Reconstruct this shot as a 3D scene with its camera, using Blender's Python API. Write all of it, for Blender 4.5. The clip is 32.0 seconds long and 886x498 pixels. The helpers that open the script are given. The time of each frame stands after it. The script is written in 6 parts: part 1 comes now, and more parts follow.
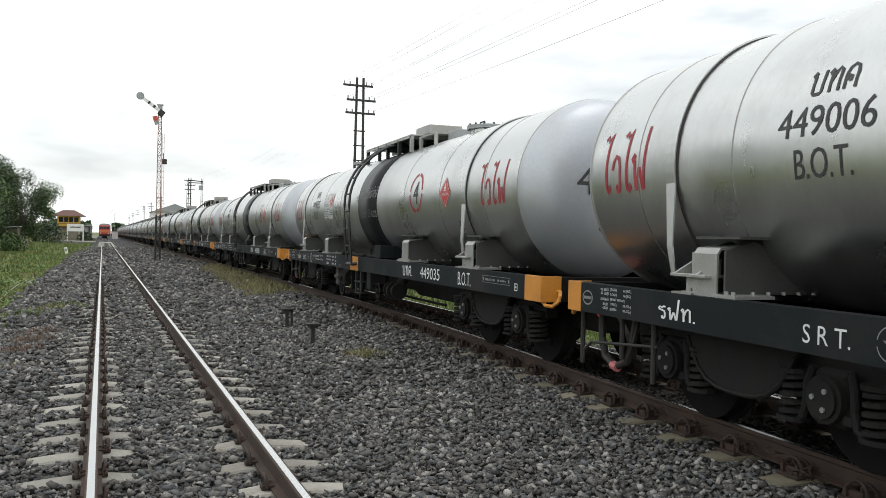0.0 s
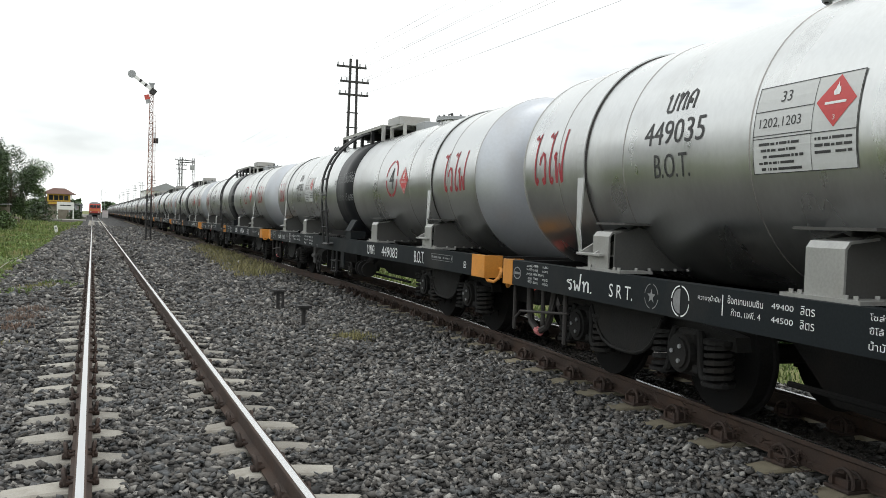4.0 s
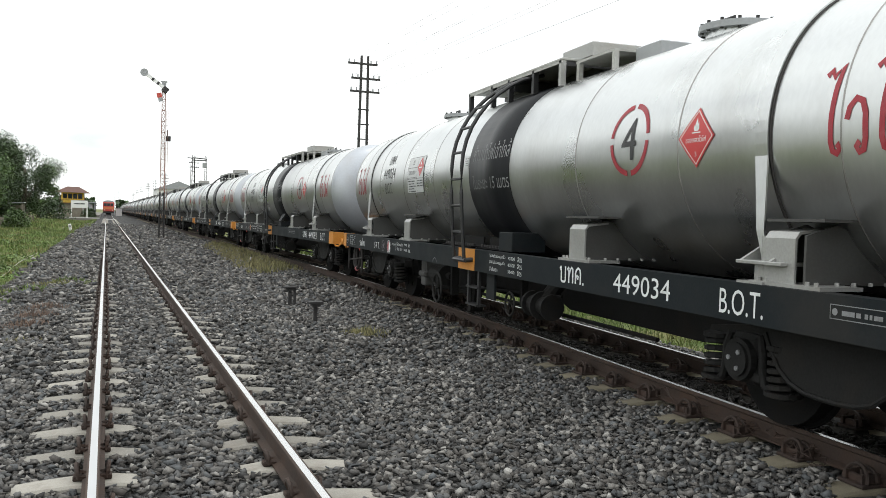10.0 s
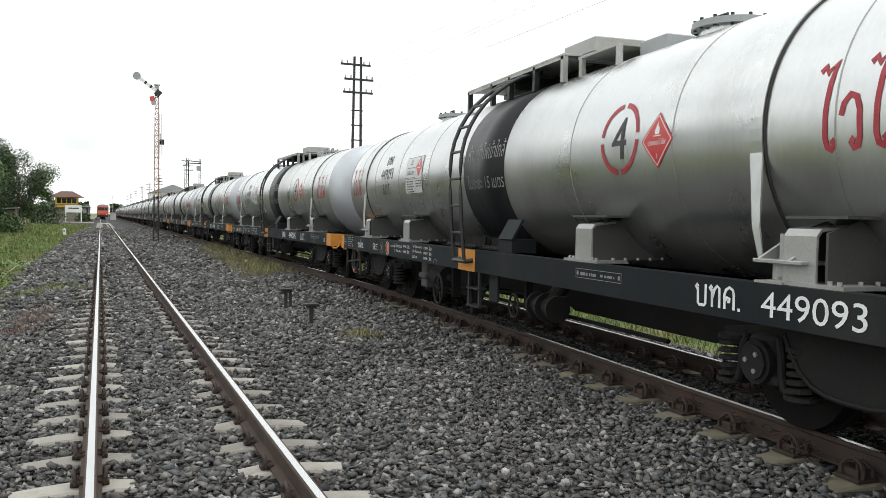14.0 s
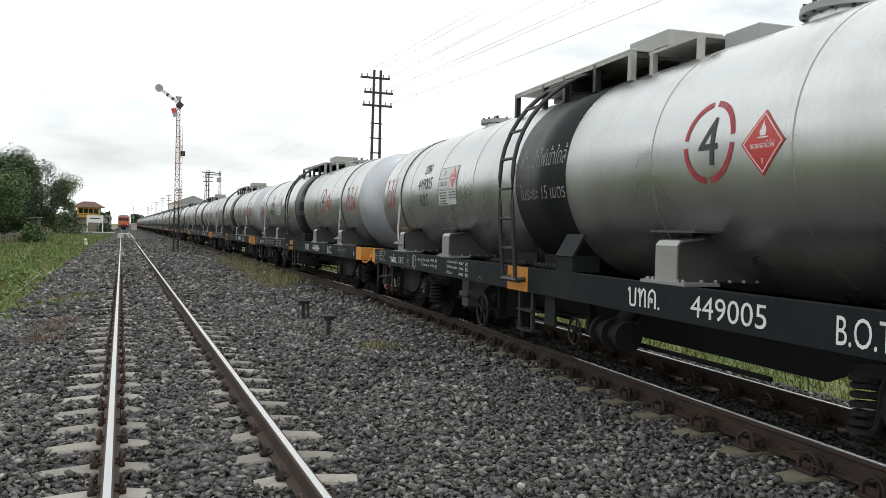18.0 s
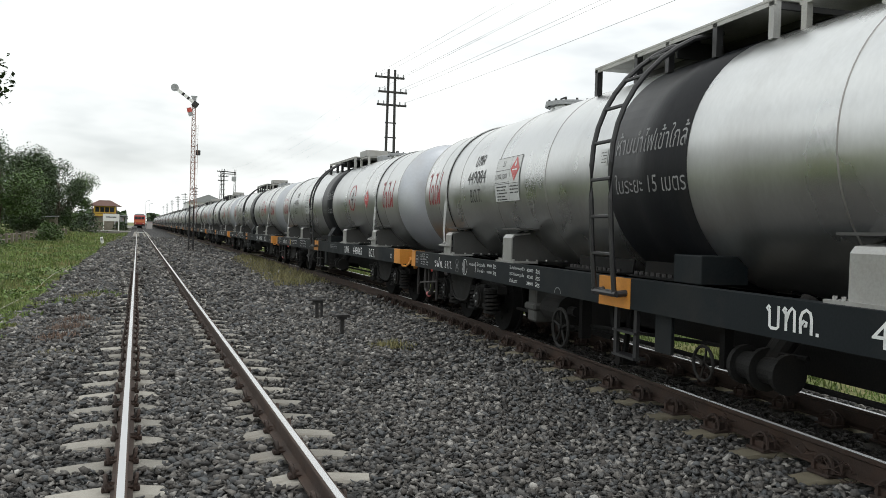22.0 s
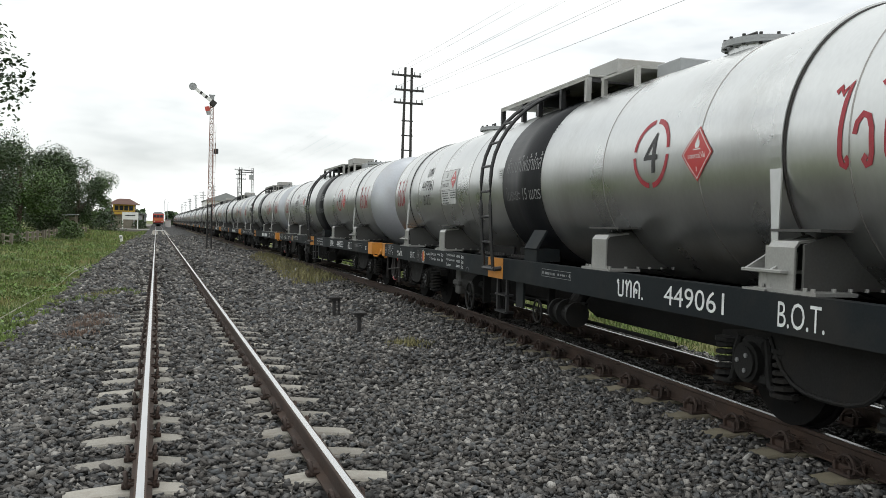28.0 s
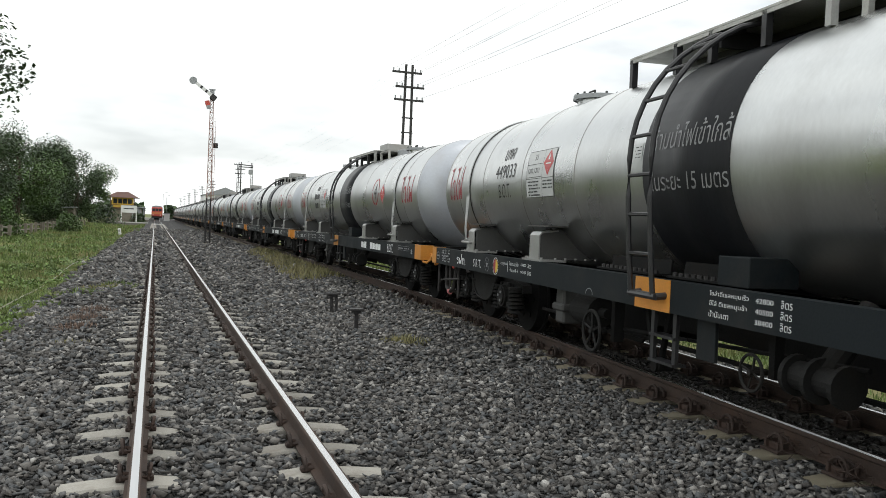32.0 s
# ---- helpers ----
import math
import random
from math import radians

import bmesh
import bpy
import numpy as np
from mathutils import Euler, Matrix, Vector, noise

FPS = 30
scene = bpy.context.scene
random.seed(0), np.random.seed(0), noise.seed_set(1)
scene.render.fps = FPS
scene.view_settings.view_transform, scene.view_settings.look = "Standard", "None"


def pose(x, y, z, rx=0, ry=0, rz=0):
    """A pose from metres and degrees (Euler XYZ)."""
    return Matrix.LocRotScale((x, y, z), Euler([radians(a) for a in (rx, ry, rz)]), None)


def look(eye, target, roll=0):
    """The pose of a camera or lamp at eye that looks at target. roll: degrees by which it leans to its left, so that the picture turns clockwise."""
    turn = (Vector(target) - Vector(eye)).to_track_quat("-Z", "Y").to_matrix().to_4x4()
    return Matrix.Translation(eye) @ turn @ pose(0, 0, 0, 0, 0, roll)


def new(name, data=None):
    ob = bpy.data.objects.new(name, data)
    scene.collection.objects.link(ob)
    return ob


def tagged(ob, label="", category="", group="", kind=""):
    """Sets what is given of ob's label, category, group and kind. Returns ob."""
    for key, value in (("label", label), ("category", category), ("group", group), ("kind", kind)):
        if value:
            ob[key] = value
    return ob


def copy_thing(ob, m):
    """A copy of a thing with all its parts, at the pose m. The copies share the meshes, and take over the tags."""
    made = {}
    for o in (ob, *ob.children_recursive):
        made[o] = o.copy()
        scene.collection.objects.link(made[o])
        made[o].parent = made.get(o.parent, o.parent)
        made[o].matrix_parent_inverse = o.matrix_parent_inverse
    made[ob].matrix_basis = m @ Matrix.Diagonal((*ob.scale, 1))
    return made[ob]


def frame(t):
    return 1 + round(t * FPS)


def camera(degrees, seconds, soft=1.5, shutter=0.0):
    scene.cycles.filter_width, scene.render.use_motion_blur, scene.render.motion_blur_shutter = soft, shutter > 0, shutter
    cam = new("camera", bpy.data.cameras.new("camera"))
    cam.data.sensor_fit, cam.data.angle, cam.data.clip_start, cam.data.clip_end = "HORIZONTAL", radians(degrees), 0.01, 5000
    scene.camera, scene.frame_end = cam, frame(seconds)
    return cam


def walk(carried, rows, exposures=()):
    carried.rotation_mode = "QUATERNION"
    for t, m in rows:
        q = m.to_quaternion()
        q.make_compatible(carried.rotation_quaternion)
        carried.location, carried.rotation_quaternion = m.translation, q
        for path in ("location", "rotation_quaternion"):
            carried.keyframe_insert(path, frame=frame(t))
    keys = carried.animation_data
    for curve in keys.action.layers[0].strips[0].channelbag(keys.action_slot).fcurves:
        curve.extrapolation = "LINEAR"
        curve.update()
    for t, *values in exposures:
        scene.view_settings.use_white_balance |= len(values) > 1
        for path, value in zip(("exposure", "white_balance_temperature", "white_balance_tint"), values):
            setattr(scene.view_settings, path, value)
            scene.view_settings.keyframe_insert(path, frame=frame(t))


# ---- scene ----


def aim(yaw, pitch, roll, x, y, z):
    """Camera pose: degrees right of the track, up, and of lean; metres off its stand."""
    return pose(x, y, 1.57 + z, 90 + pitch, 0, -yaw) @ pose(0, 0, 0, 0, 0, roll)


cam = camera(55.2, 32.0, soft=0.4)
PATH = [
    (0.0, aim(21.914, -0.629, 1.249, 0.000, 0.000, 0.000)),
    (0.5, aim(22.020, -0.602, 1.449, -0.003, 0.008, -0.000)),
    (1.0, aim(22.090, -0.414, 1.553, 0.000, 0.019, -0.002)),
    (1.5, aim(22.102, -0.407, 1.622, -0.000, 0.012, -0.002)),
    (2.0, aim(22.190, -0.736, 1.799, -0.010, 0.004, 0.002)),
    (2.5, aim(22.245, -1.051, 1.752, -0.002, 0.015, 0.004)),
    (3.0, aim(22.357, -1.343, 1.879, -0.001, 0.015, -0.001)),
    (3.5, aim(22.482, -1.712, 2.034, -0.004, 0.011, 0.007)),
    (5.5, aim(22.670, -1.784, 1.889, -0.005, 0.008, 0.006)),
    (6.0, aim(22.654, -1.621, 1.688, 0.001, 0.009, 0.001)),
    (6.5, aim(22.736, -1.646, 1.672, 0.005, 0.015, 0.006)),
    (7.0, aim(22.455, -1.637, 1.723, 0.000, 0.003, 0.006)),
    (7.5, aim(22.415, -1.634, 1.859, -0.001, 0.001, -0.002)),
    (8.0, aim(22.427, -1.889, 2.005, -0.003, 0.001, -0.005)),
    (8.5, aim(22.284, -1.887, 2.040, 0.003, 0.004, -0.002)),
    (9.0, aim(21.803, -1.878, 1.908, -0.002, 0.007, -0.001)),
    (9.5, aim(21.677, -1.881, 1.868, 0.001, 0.007, -0.002)),
    (10.0, aim(21.718, -1.989, 1.775, 0.008, 0.011, -0.007)),
    (10.5, aim(21.781, -2.042, 1.800, 0.007, 0.012, 0.002)),
    (11.0, aim(21.814, -2.154, 1.685, 0.007, 0.005, 0.001)),
    (11.5, aim(21.797, -2.108, 1.670, 0.005, 0.009, 0.001)),
    (12.0, aim(21.785, -2.037, 1.353, 0.011, 0.001, 0.008)),
    (12.5, aim(21.858, -1.902, 1.337, 0.010, 0.015, 0.001)),
    (13.0, aim(21.929, -1.880, 1.199, 0.010, 0.008, 0.004)),
    (13.5, aim(21.987, -2.012, 1.000, 0.011, 0.005, 0.003)),
    (15.5, aim(22.192, -1.875, 1.153, 0.010, -0.008, 0.006)),
    (16.0, aim(22.203, -1.657, 1.036, 0.011, 0.008, 0.006)),
    (16.5, aim(21.978, -1.568, 0.964, 0.012, -0.001, 0.002)),
    (17.0, aim(21.557, -1.462, 1.093, -0.006, -0.041, 0.007)),
    (17.5, aim(21.117, -1.332, 1.195, 0.006, -0.019, 0.001)),
    (18.0, aim(20.799, -1.150, 1.498, 0.011, -0.004, 0.003)),
    (18.5, aim(20.617, -0.927, 1.669, 0.013, -0.007, 0.003)),
    (19.0, aim(20.618, -0.731, 1.766, 0.008, -0.013, 0.006)),
    (19.5, aim(20.421, -0.722, 1.964, 0.005, -0.014, 0.002)),
    (20.0, aim(20.143, -0.872, 1.967, 0.017, -0.010, 0.001)),
    (20.5, aim(20.012, -1.037, 1.686, 0.020, -0.005, -0.006)),
    (21.0, aim(19.935, -1.129, 1.720, 0.018, 0.005, 0.001)),
    (21.5, aim(19.835, -1.150, 1.794, 0.016, 0.004, -0.003)),
    (22.0, aim(19.860, -1.209, 1.654, 0.019, -0.004, 0.002)),
    (22.5, aim(19.941, -1.269, 1.513, 0.012, 0.005, -0.002)),
    (23.0, aim(20.011, -1.356, 1.497, 0.027, 0.020, 0.001)),
    (23.5, aim(20.064, -1.320, 1.574, 0.015, 0.005, 0.001)),
    (24.0, aim(20.085, -1.293, 1.583, 0.016, -0.018, 0.004)),
    (24.5, aim(19.850, -1.347, 1.405, 0.023, 0.009, 0.002)),
    (25.0, aim(19.475, -1.055, 1.269, 0.023, 0.003, 0.003)),
    (25.5, aim(19.072, -0.764, 1.204, 0.025, 0.002, -0.002)),
    (26.0, aim(18.938, -0.884, 1.144, 0.018, -0.005, -0.000)),
    (26.5, aim(18.841, -1.151, 1.272, 0.025, 0.004, 0.005)),
    (28.5, aim(18.774, -1.423, 1.737, 0.015, 0.008, -0.000)),
    (29.0, aim(18.855, -1.570, 1.914, 0.023, 0.016, -0.002)),
    (29.5, aim(18.952, -1.757, 2.051, 0.025, 0.011, 0.002)),
    (30.0, aim(18.853, -1.707, 2.111, 0.017, 0.003, 0.006)),
    (30.5, aim(18.762, -1.596, 2.200, 0.022, 0.005, -0.003)),
    (31.0, aim(18.804, -1.604, 2.160, 0.014, 0.006, -0.003)),
    (31.5, aim(18.767, -1.656, 2.225, 0.021, 0.005, -0.001)),
    (32.0, aim(18.844, -1.545, 2.384, 0.022, -0.002, 0.004)),
]
EXPOSURE = [(0.0, -0.1), (3.0, -0.08), (6.0, 0.12), (13.5, 0.12), (16.0, -0.02), (18.0, -0.16), (26.0, -0.22), (29.0, -0.17), (32.0, -0.14)]
walk(cam, PATH, EXPOSURE)

# ---- light ----
world = bpy.data.worlds.new("world")
scene.world = world
world.use_nodes = True


def overcast():
    nt = world.node_tree
    nt.nodes.clear()
    out = nt.nodes.new("ShaderNodeOutputWorld")
    bg = nt.nodes.new("ShaderNodeBackground")
    sky = nt.nodes.new("ShaderNodeTexSky")
    sky.sky_type = "NISHITA"
    sky.sun_disc = False
    sky.sun_elevation, sky.sun_rotation = radians(76), radians(129)
    sky.air_density, sky.dust_density = 1.0, 2.0
    dim = nt.nodes.new("ShaderNodeVectorMath")
    dim.operation = "SCALE"
    dim.inputs["Scale"].default_value = 0.085
    geo = nt.nodes.new("ShaderNodeTexCoord")
    mapping = nt.nodes.new("ShaderNodeMapping")
    mapping.inputs["Scale"].default_value = (1.2, 1.2, 4.2)
    noise_t = nt.nodes.new("ShaderNodeTexNoise")
    noise_t.inputs["Scale"].default_value = 2.1
    noise_t.inputs["Detail"].default_value = 5
    noise_t.inputs["Roughness"].default_value = 0.55
    ramp = nt.nodes.new("ShaderNodeValToRGB")
    ramp.color_ramp.elements[0].position, ramp.color_ramp.elements[1].position = 0.33, 0.53
    ramp.color_ramp.elements[0].color = (0.58, 0.58, 0.58, 1)
    ramp.color_ramp.elements[1].color = (1, 1, 1, 1)
    cloud = nt.nodes.new("ShaderNodeMix")
    cloud.data_type = "RGBA"
    cloud.inputs["B"].default_value = (1.30, 1.34, 1.325, 1)
    nt.links.new(geo.outputs["Generated"], mapping.inputs["Vector"])
    nt.links.new(mapping.outputs["Vector"], noise_t.inputs["Vector"])
    nt.links.new(noise_t.outputs["Fac"], ramp.inputs["Fac"])
    nt.links.new(sky.outputs["Color"], dim.inputs[0])
    nt.links.new(dim.outputs["Vector"], cloud.inputs["A"])
    nt.links.new(ramp.outputs["Color"], cloud.inputs["Factor"])
    # an overcast sky is brightest overhead
    part_z = nt.nodes.new("ShaderNodeSeparateXYZ")
    rise = nt.nodes.new("ShaderNodeMapRange")
    rise.inputs["From Min"].default_value, rise.inputs["From Max"].default_value = 0.12, 0.8
    rise.inputs["To Min"].default_value, rise.inputs["To Max"].default_value = 1.0, 1.35
    up = nt.nodes.new("ShaderNodeVectorMath")
    up.operation = "SCALE"
    nt.links.new(geo.outputs["Generated"], part_z.inputs["Vector"])
    nt.links.new(part_z.outputs["Z"], rise.inputs["Value"])
    nt.links.new(cloud.outputs["Result"], up.inputs[0])
    nt.links.new(rise.outputs["Result"], up.inputs["Scale"])
    nt.links.new(up.outputs["Vector"], bg.inputs["Color"])
    bg.inputs["Strength"].default_value = 1.0
    nt.links.new(bg.outputs["Background"], out.inputs["Surface"])


overcast()
sun_data = bpy.data.lights.new("sun", "SUN")
sun_data.energy, sun_data.angle, sun_data.color = 0.45, radians(30), (1.0, 0.97, 0.92)
sun = new("sun", sun_data)
sun.matrix_world = look((10, -8, 52), (0, 0, 0))

# ---- materials ----


def mat(name, base, rough=0.7, metal=0.0, vary=0.25, scale=8.0, fine=90.0, bump=0.15, depth=0.01, dirt=None, dirt_amount=0.0, dirt_scale=1.6, island=0.0, objrand=0.0, stretch=(1, 1, 1), gloss=0.5):
    """A procedural surface: base colour, grain at two scales, stains of a second colour, fine relief."""
    m = bpy.data.materials.new(name)
    m.use_nodes = True
    nt = m.node_tree
    b = nt.nodes["Principled BSDF"]
    tc = nt.nodes.new("ShaderNodeTexCoord")
    mp = nt.nodes.new("ShaderNodeMapping")
    mp.inputs["Scale"].default_value = stretch
    nt.links.new(tc.outputs["Object"], mp.inputs["Vector"])
    n1 = nt.nodes.new("ShaderNodeTexNoise")
    n1.inputs["Scale"].default_value, n1.inputs["Detail"].default_value = scale, 5
    n2 = nt.nodes.new("ShaderNodeTexNoise")
    n2.inputs["Scale"].default_value, n2.inputs["Detail"].default_value = fine, 3
    nt.links.new(mp.outputs["Vector"], n1.inputs["Vector"])
    nt.links.new(mp.outputs["Vector"], n2.inputs["Vector"])
    add = nt.nodes.new("ShaderNodeMath")
    add.operation = "ADD"
    nt.links.new(n1.outputs["Fac"], add.inputs[0])
    nt.links.new(n2.outputs["Fac"], add.inputs[1])
    val = add.outputs["Value"]
    if island or objrand:
        rnd = nt.nodes.new("ShaderNodeNewGeometry") if island else nt.nodes.new("ShaderNodeObjectInfo")
        mul = nt.nodes.new("ShaderNodeMath")
        mul.operation = "MULTIPLY_ADD"
        mul.inputs[1].default_value = island or objrand
        nt.links.new(rnd.outputs["Random Per Island" if island else "Random"], mul.inputs[0])
        nt.links.new(val, mul.inputs[2])
        sub = nt.nodes.new("ShaderNodeMath")
        sub.operation = "SUBTRACT"
        sub.inputs[1].default_value = (island or objrand) * 0.5
        nt.links.new(mul.outputs["Value"], sub.inputs[0])
        val = sub.outputs["Value"]
    rng = nt.nodes.new("ShaderNodeMapRange")
    rng.inputs["From Min"].default_value, rng.inputs["From Max"].default_value = 0.6, 1.4
    rng.inputs["To Min"].default_value, rng.inputs["To Max"].default_value = 1 - vary, 1 + vary
    nt.links.new(val, rng.inputs["Value"])
    sc = nt.nodes.new("ShaderNodeVectorMath")
    sc.operation = "SCALE"
    sc.inputs[0].default_value = base
    nt.links.new(rng.outputs["Result"], sc.inputs["Scale"])
    col = sc.outputs["Vector"]
    if dirt:
        n3 = nt.nodes.new("ShaderNodeTexNoise")
        n3.inputs["Scale"].default_value, n3.inputs["Detail"].default_value, n3.inputs["Roughness"].default_value = dirt_scale, 7, 0.65
        nt.links.new(mp.outputs["Vector"], n3.inputs["Vector"])
        r3 = nt.nodes.new("ShaderNodeMapRange")
        r3.inputs["From Min"].default_value, r3.inputs["From Max"].default_value = 0.5, 0.72
        r3.inputs["To Min"].default_value, r3.inputs["To Max"].default_value = 0.0, dirt_amount
        nt.links.new(n3.outputs["Fac"], r3.inputs["Value"])
        mx = nt.nodes.new("ShaderNodeMix")
        mx.data_type = "RGBA"
        nt.links.new(r3.outputs["Result"], mx.inputs["Factor"])
        nt.links.new(col, mx.inputs["A"])
        mx.inputs["B"].default_value = (*dirt, 1)
        col = mx.outputs["Result"]
    nt.links.new(col, b.inputs["Base Color"])
    b.inputs["Metallic"].default_value = metal
    b.inputs["Specular IOR Level"].default_value = gloss
    rr = nt.nodes.new("ShaderNodeMapRange")
    rr.inputs["From Min"].default_value, rr.inputs["From Max"].default_value = 0.3, 0.7
    rr.inputs["To Min"].default_value, rr.inputs["To Max"].default_value = max(rough - 0.08, 0.02), min(rough + 0.08, 1)
    nt.links.new(n1.outputs["Fac"], rr.inputs["Value"])
    nt.links.new(rr.outputs["Result"], b.inputs["Roughness"])
    if bump:
        bp = nt.nodes.new("ShaderNodeBump")
        bp.inputs["Strength"].default_value, bp.inputs["Distance"].default_value = bump, depth
        nt.links.new(add.outputs["Value"], bp.inputs["Height"])
        nt.links.new(bp.outputs["Normal"], b.inputs["Normal"])
    return m


SILVER = mat("silver_paint", (0.56, 0.57, 0.568), 0.31, 0.97, 0.06, 1.4, 30, 0.08, 0.010, (0.28, 0.27, 0.255), 0.36, 1.1, stretch=(1, 1, 0.5))
HEADPAINT = mat("pale_grey_paint", (0.45, 0.47, 0.505), 0.42, 0.6, 0.07, 2.0, 30, 0.08, 0.01, (0.30, 0.25, 0.21), 0.35, 1.0)
SEAM = mat("weld_bead", (0.30, 0.29, 0.28), 0.45, 0.8, 0.2, 6, 60, 0.1, 0.004)
BANDBLACK = mat("band_black_paint", (0.009, 0.010, 0.0125), 0.42, 0.0, 0.4, 2.0, 40, 0.08, 0.01, (0.04, 0.036, 0.034), 0.45, 1.3, stretch=(1, 1, 0.3), gloss=0.25)
FRAMEPAINT = mat("frame_dark_paint", (0.011, 0.0145, 0.017), 0.6, 0.0, 0.25, 2.2, 60, 0.08, 0.005, (0.04, 0.036, 0.032), 0.4, 1.4, gloss=0.15)
UNDER = mat("underframe_grime", (0.009, 0.009, 0.009), 0.85, 0.0, 0.4, 5, 70, 0.2, 0.01, (0.02, 0.015, 0.012), 0.5, 2.5, gloss=0.15)
BOGIEGREY = mat("bogie_grime", (0.012, 0.012, 0.0118), 0.75, 0.0, 0.4, 5, 70, 0.25, 0.01, (0.028, 0.022, 0.017), 0.5, 2.5, gloss=0.25)
ORANGE = mat("orange_paint", (0.56, 0.23, 0.035), 0.5, 0.0, 0.14, 4, 50, 0.1, 0.006, (0.22, 0.11, 0.04), 0.45, 2.2, objrand=0.5)
SADDLE = mat("saddle_grey_paint", (0.34, 0.34, 0.33), 0.45, 0.4, 0.14, 4, 60, 0.1, 0.006, (0.25, 0.22, 0.19), 0.4, 2.5)
# dark grey paint; on the saddle webs it carries shade over the face's grey
SADDLEWEB = mat("saddle_dark_paint_shade", (0.06, 0.06, 0.058), 0.65, 0.1, 0.2, 4, 60, 0.1, 0.006, (0.06, 0.05, 0.045), 0.5, 2.5)
LADDERBLACK = mat("ladder_black_paint", (0.022, 0.022, 0.024), 0.45, 0.0, 0.3, 6, 60, 0.1, 0.004)
TREAD = mat("tread_plate", (0.42, 0.42, 0.40), 0.55, 0.3, 0.2, 5, 80, 0.3, 0.006, (0.16, 0.14, 0.12), 0.5, 3)
STENCIL_WHITE = mat("stencil_white", (0.72, 0.74, 0.74), 0.6, 0.0, 0.08, 10, 80, 0.0, 0.001, (0.25, 0.26, 0.27), 0.45, 9)
STENCIL_GREY = mat("stencil_grey", (0.22, 0.225, 0.23), 0.6, 0.0, 0.2, 10, 80, 0.0, 0.001, (0.06, 0.06, 0.06), 0.7, 7)
STENCIL_BLACK = mat("stencil_black", (0.03, 0.03, 0.032), 0.55, 0.0, 0.2, 10, 80, 0.0, 0.001, (0.14, 0.14, 0.14), 0.3, 9)
STENCIL_RED = mat("stencil_red", (0.32, 0.022, 0.035), 0.55, 0.0, 0.18, 10, 80, 0.0, 0.001, (0.42, 0.2, 0.2), 0.3, 9)
PLACARD = mat("placard_film", (0.52, 0.53, 0.53), 0.4, 0.0, 0.05, 4, 50, 0.0, 0.001, (0.45, 0.43, 0.4), 0.2, 3)
HAZARD_RED = mat("hazard_red_film", (0.48, 0.040, 0.040), 0.4, 0.0, 0.12, 4, 50, 0.0, 0.001, objrand=0.6)
YELLOWPAINT = mat("yellow_paint", (0.60, 0.44, 0.05), 0.55, 0.0, 0.15, 4, 50, 0.0, 0.001)
RUBBER = mat("rubber_hose", (0.025, 0.022, 0.021), 0.7, 0.0, 0.3, 8, 60, 0.1, 0.003)
HOSECAP = mat("faded_pink_rubber", (0.42, 0.13, 0.13), 0.7, 0.0, 0.25, 8, 60, 0.1, 0.003, (0.2, 0.12, 0.11), 0.6, 8, objrand=0.8)
RAILRUST = mat("rail_rust", (0.044, 0.028, 0.021), 0.85, 0.0, 0.4, 7, 60, 0.3, 0.006, (0.075, 0.040, 0.024), 0.6, 2.2)
RAILTOP = mat("rail_polished", (0.54, 0.54, 0.545), 0.26, 0.95, 0.08, 4, 40, 0.04, 0.002, stretch=(1, 0.05, 1))
CLIP = mat("clip_rust", (0.036, 0.023, 0.018), 0.85, 0.0, 0.45, 12, 90, 0.25, 0.004, (0.07, 0.035, 0.022), 0.5, 9, objrand=0.5)
CONCRETE = mat("sleeper_concrete", (0.27, 0.255, 0.225), 0.9, 0.0, 0.3, 9, 110, 0.35, 0.005, (0.13, 0.11, 0.09), 0.8, 4.5, objrand=0.7)
YELLOWCONCRETE = mat("yellowed_concrete", (0.22, 0.195, 0.14), 0.9, 0.0, 0.2, 9, 110, 0.25, 0.004, (0.15, 0.12, 0.08), 0.6, 3.2, objrand=0.7)


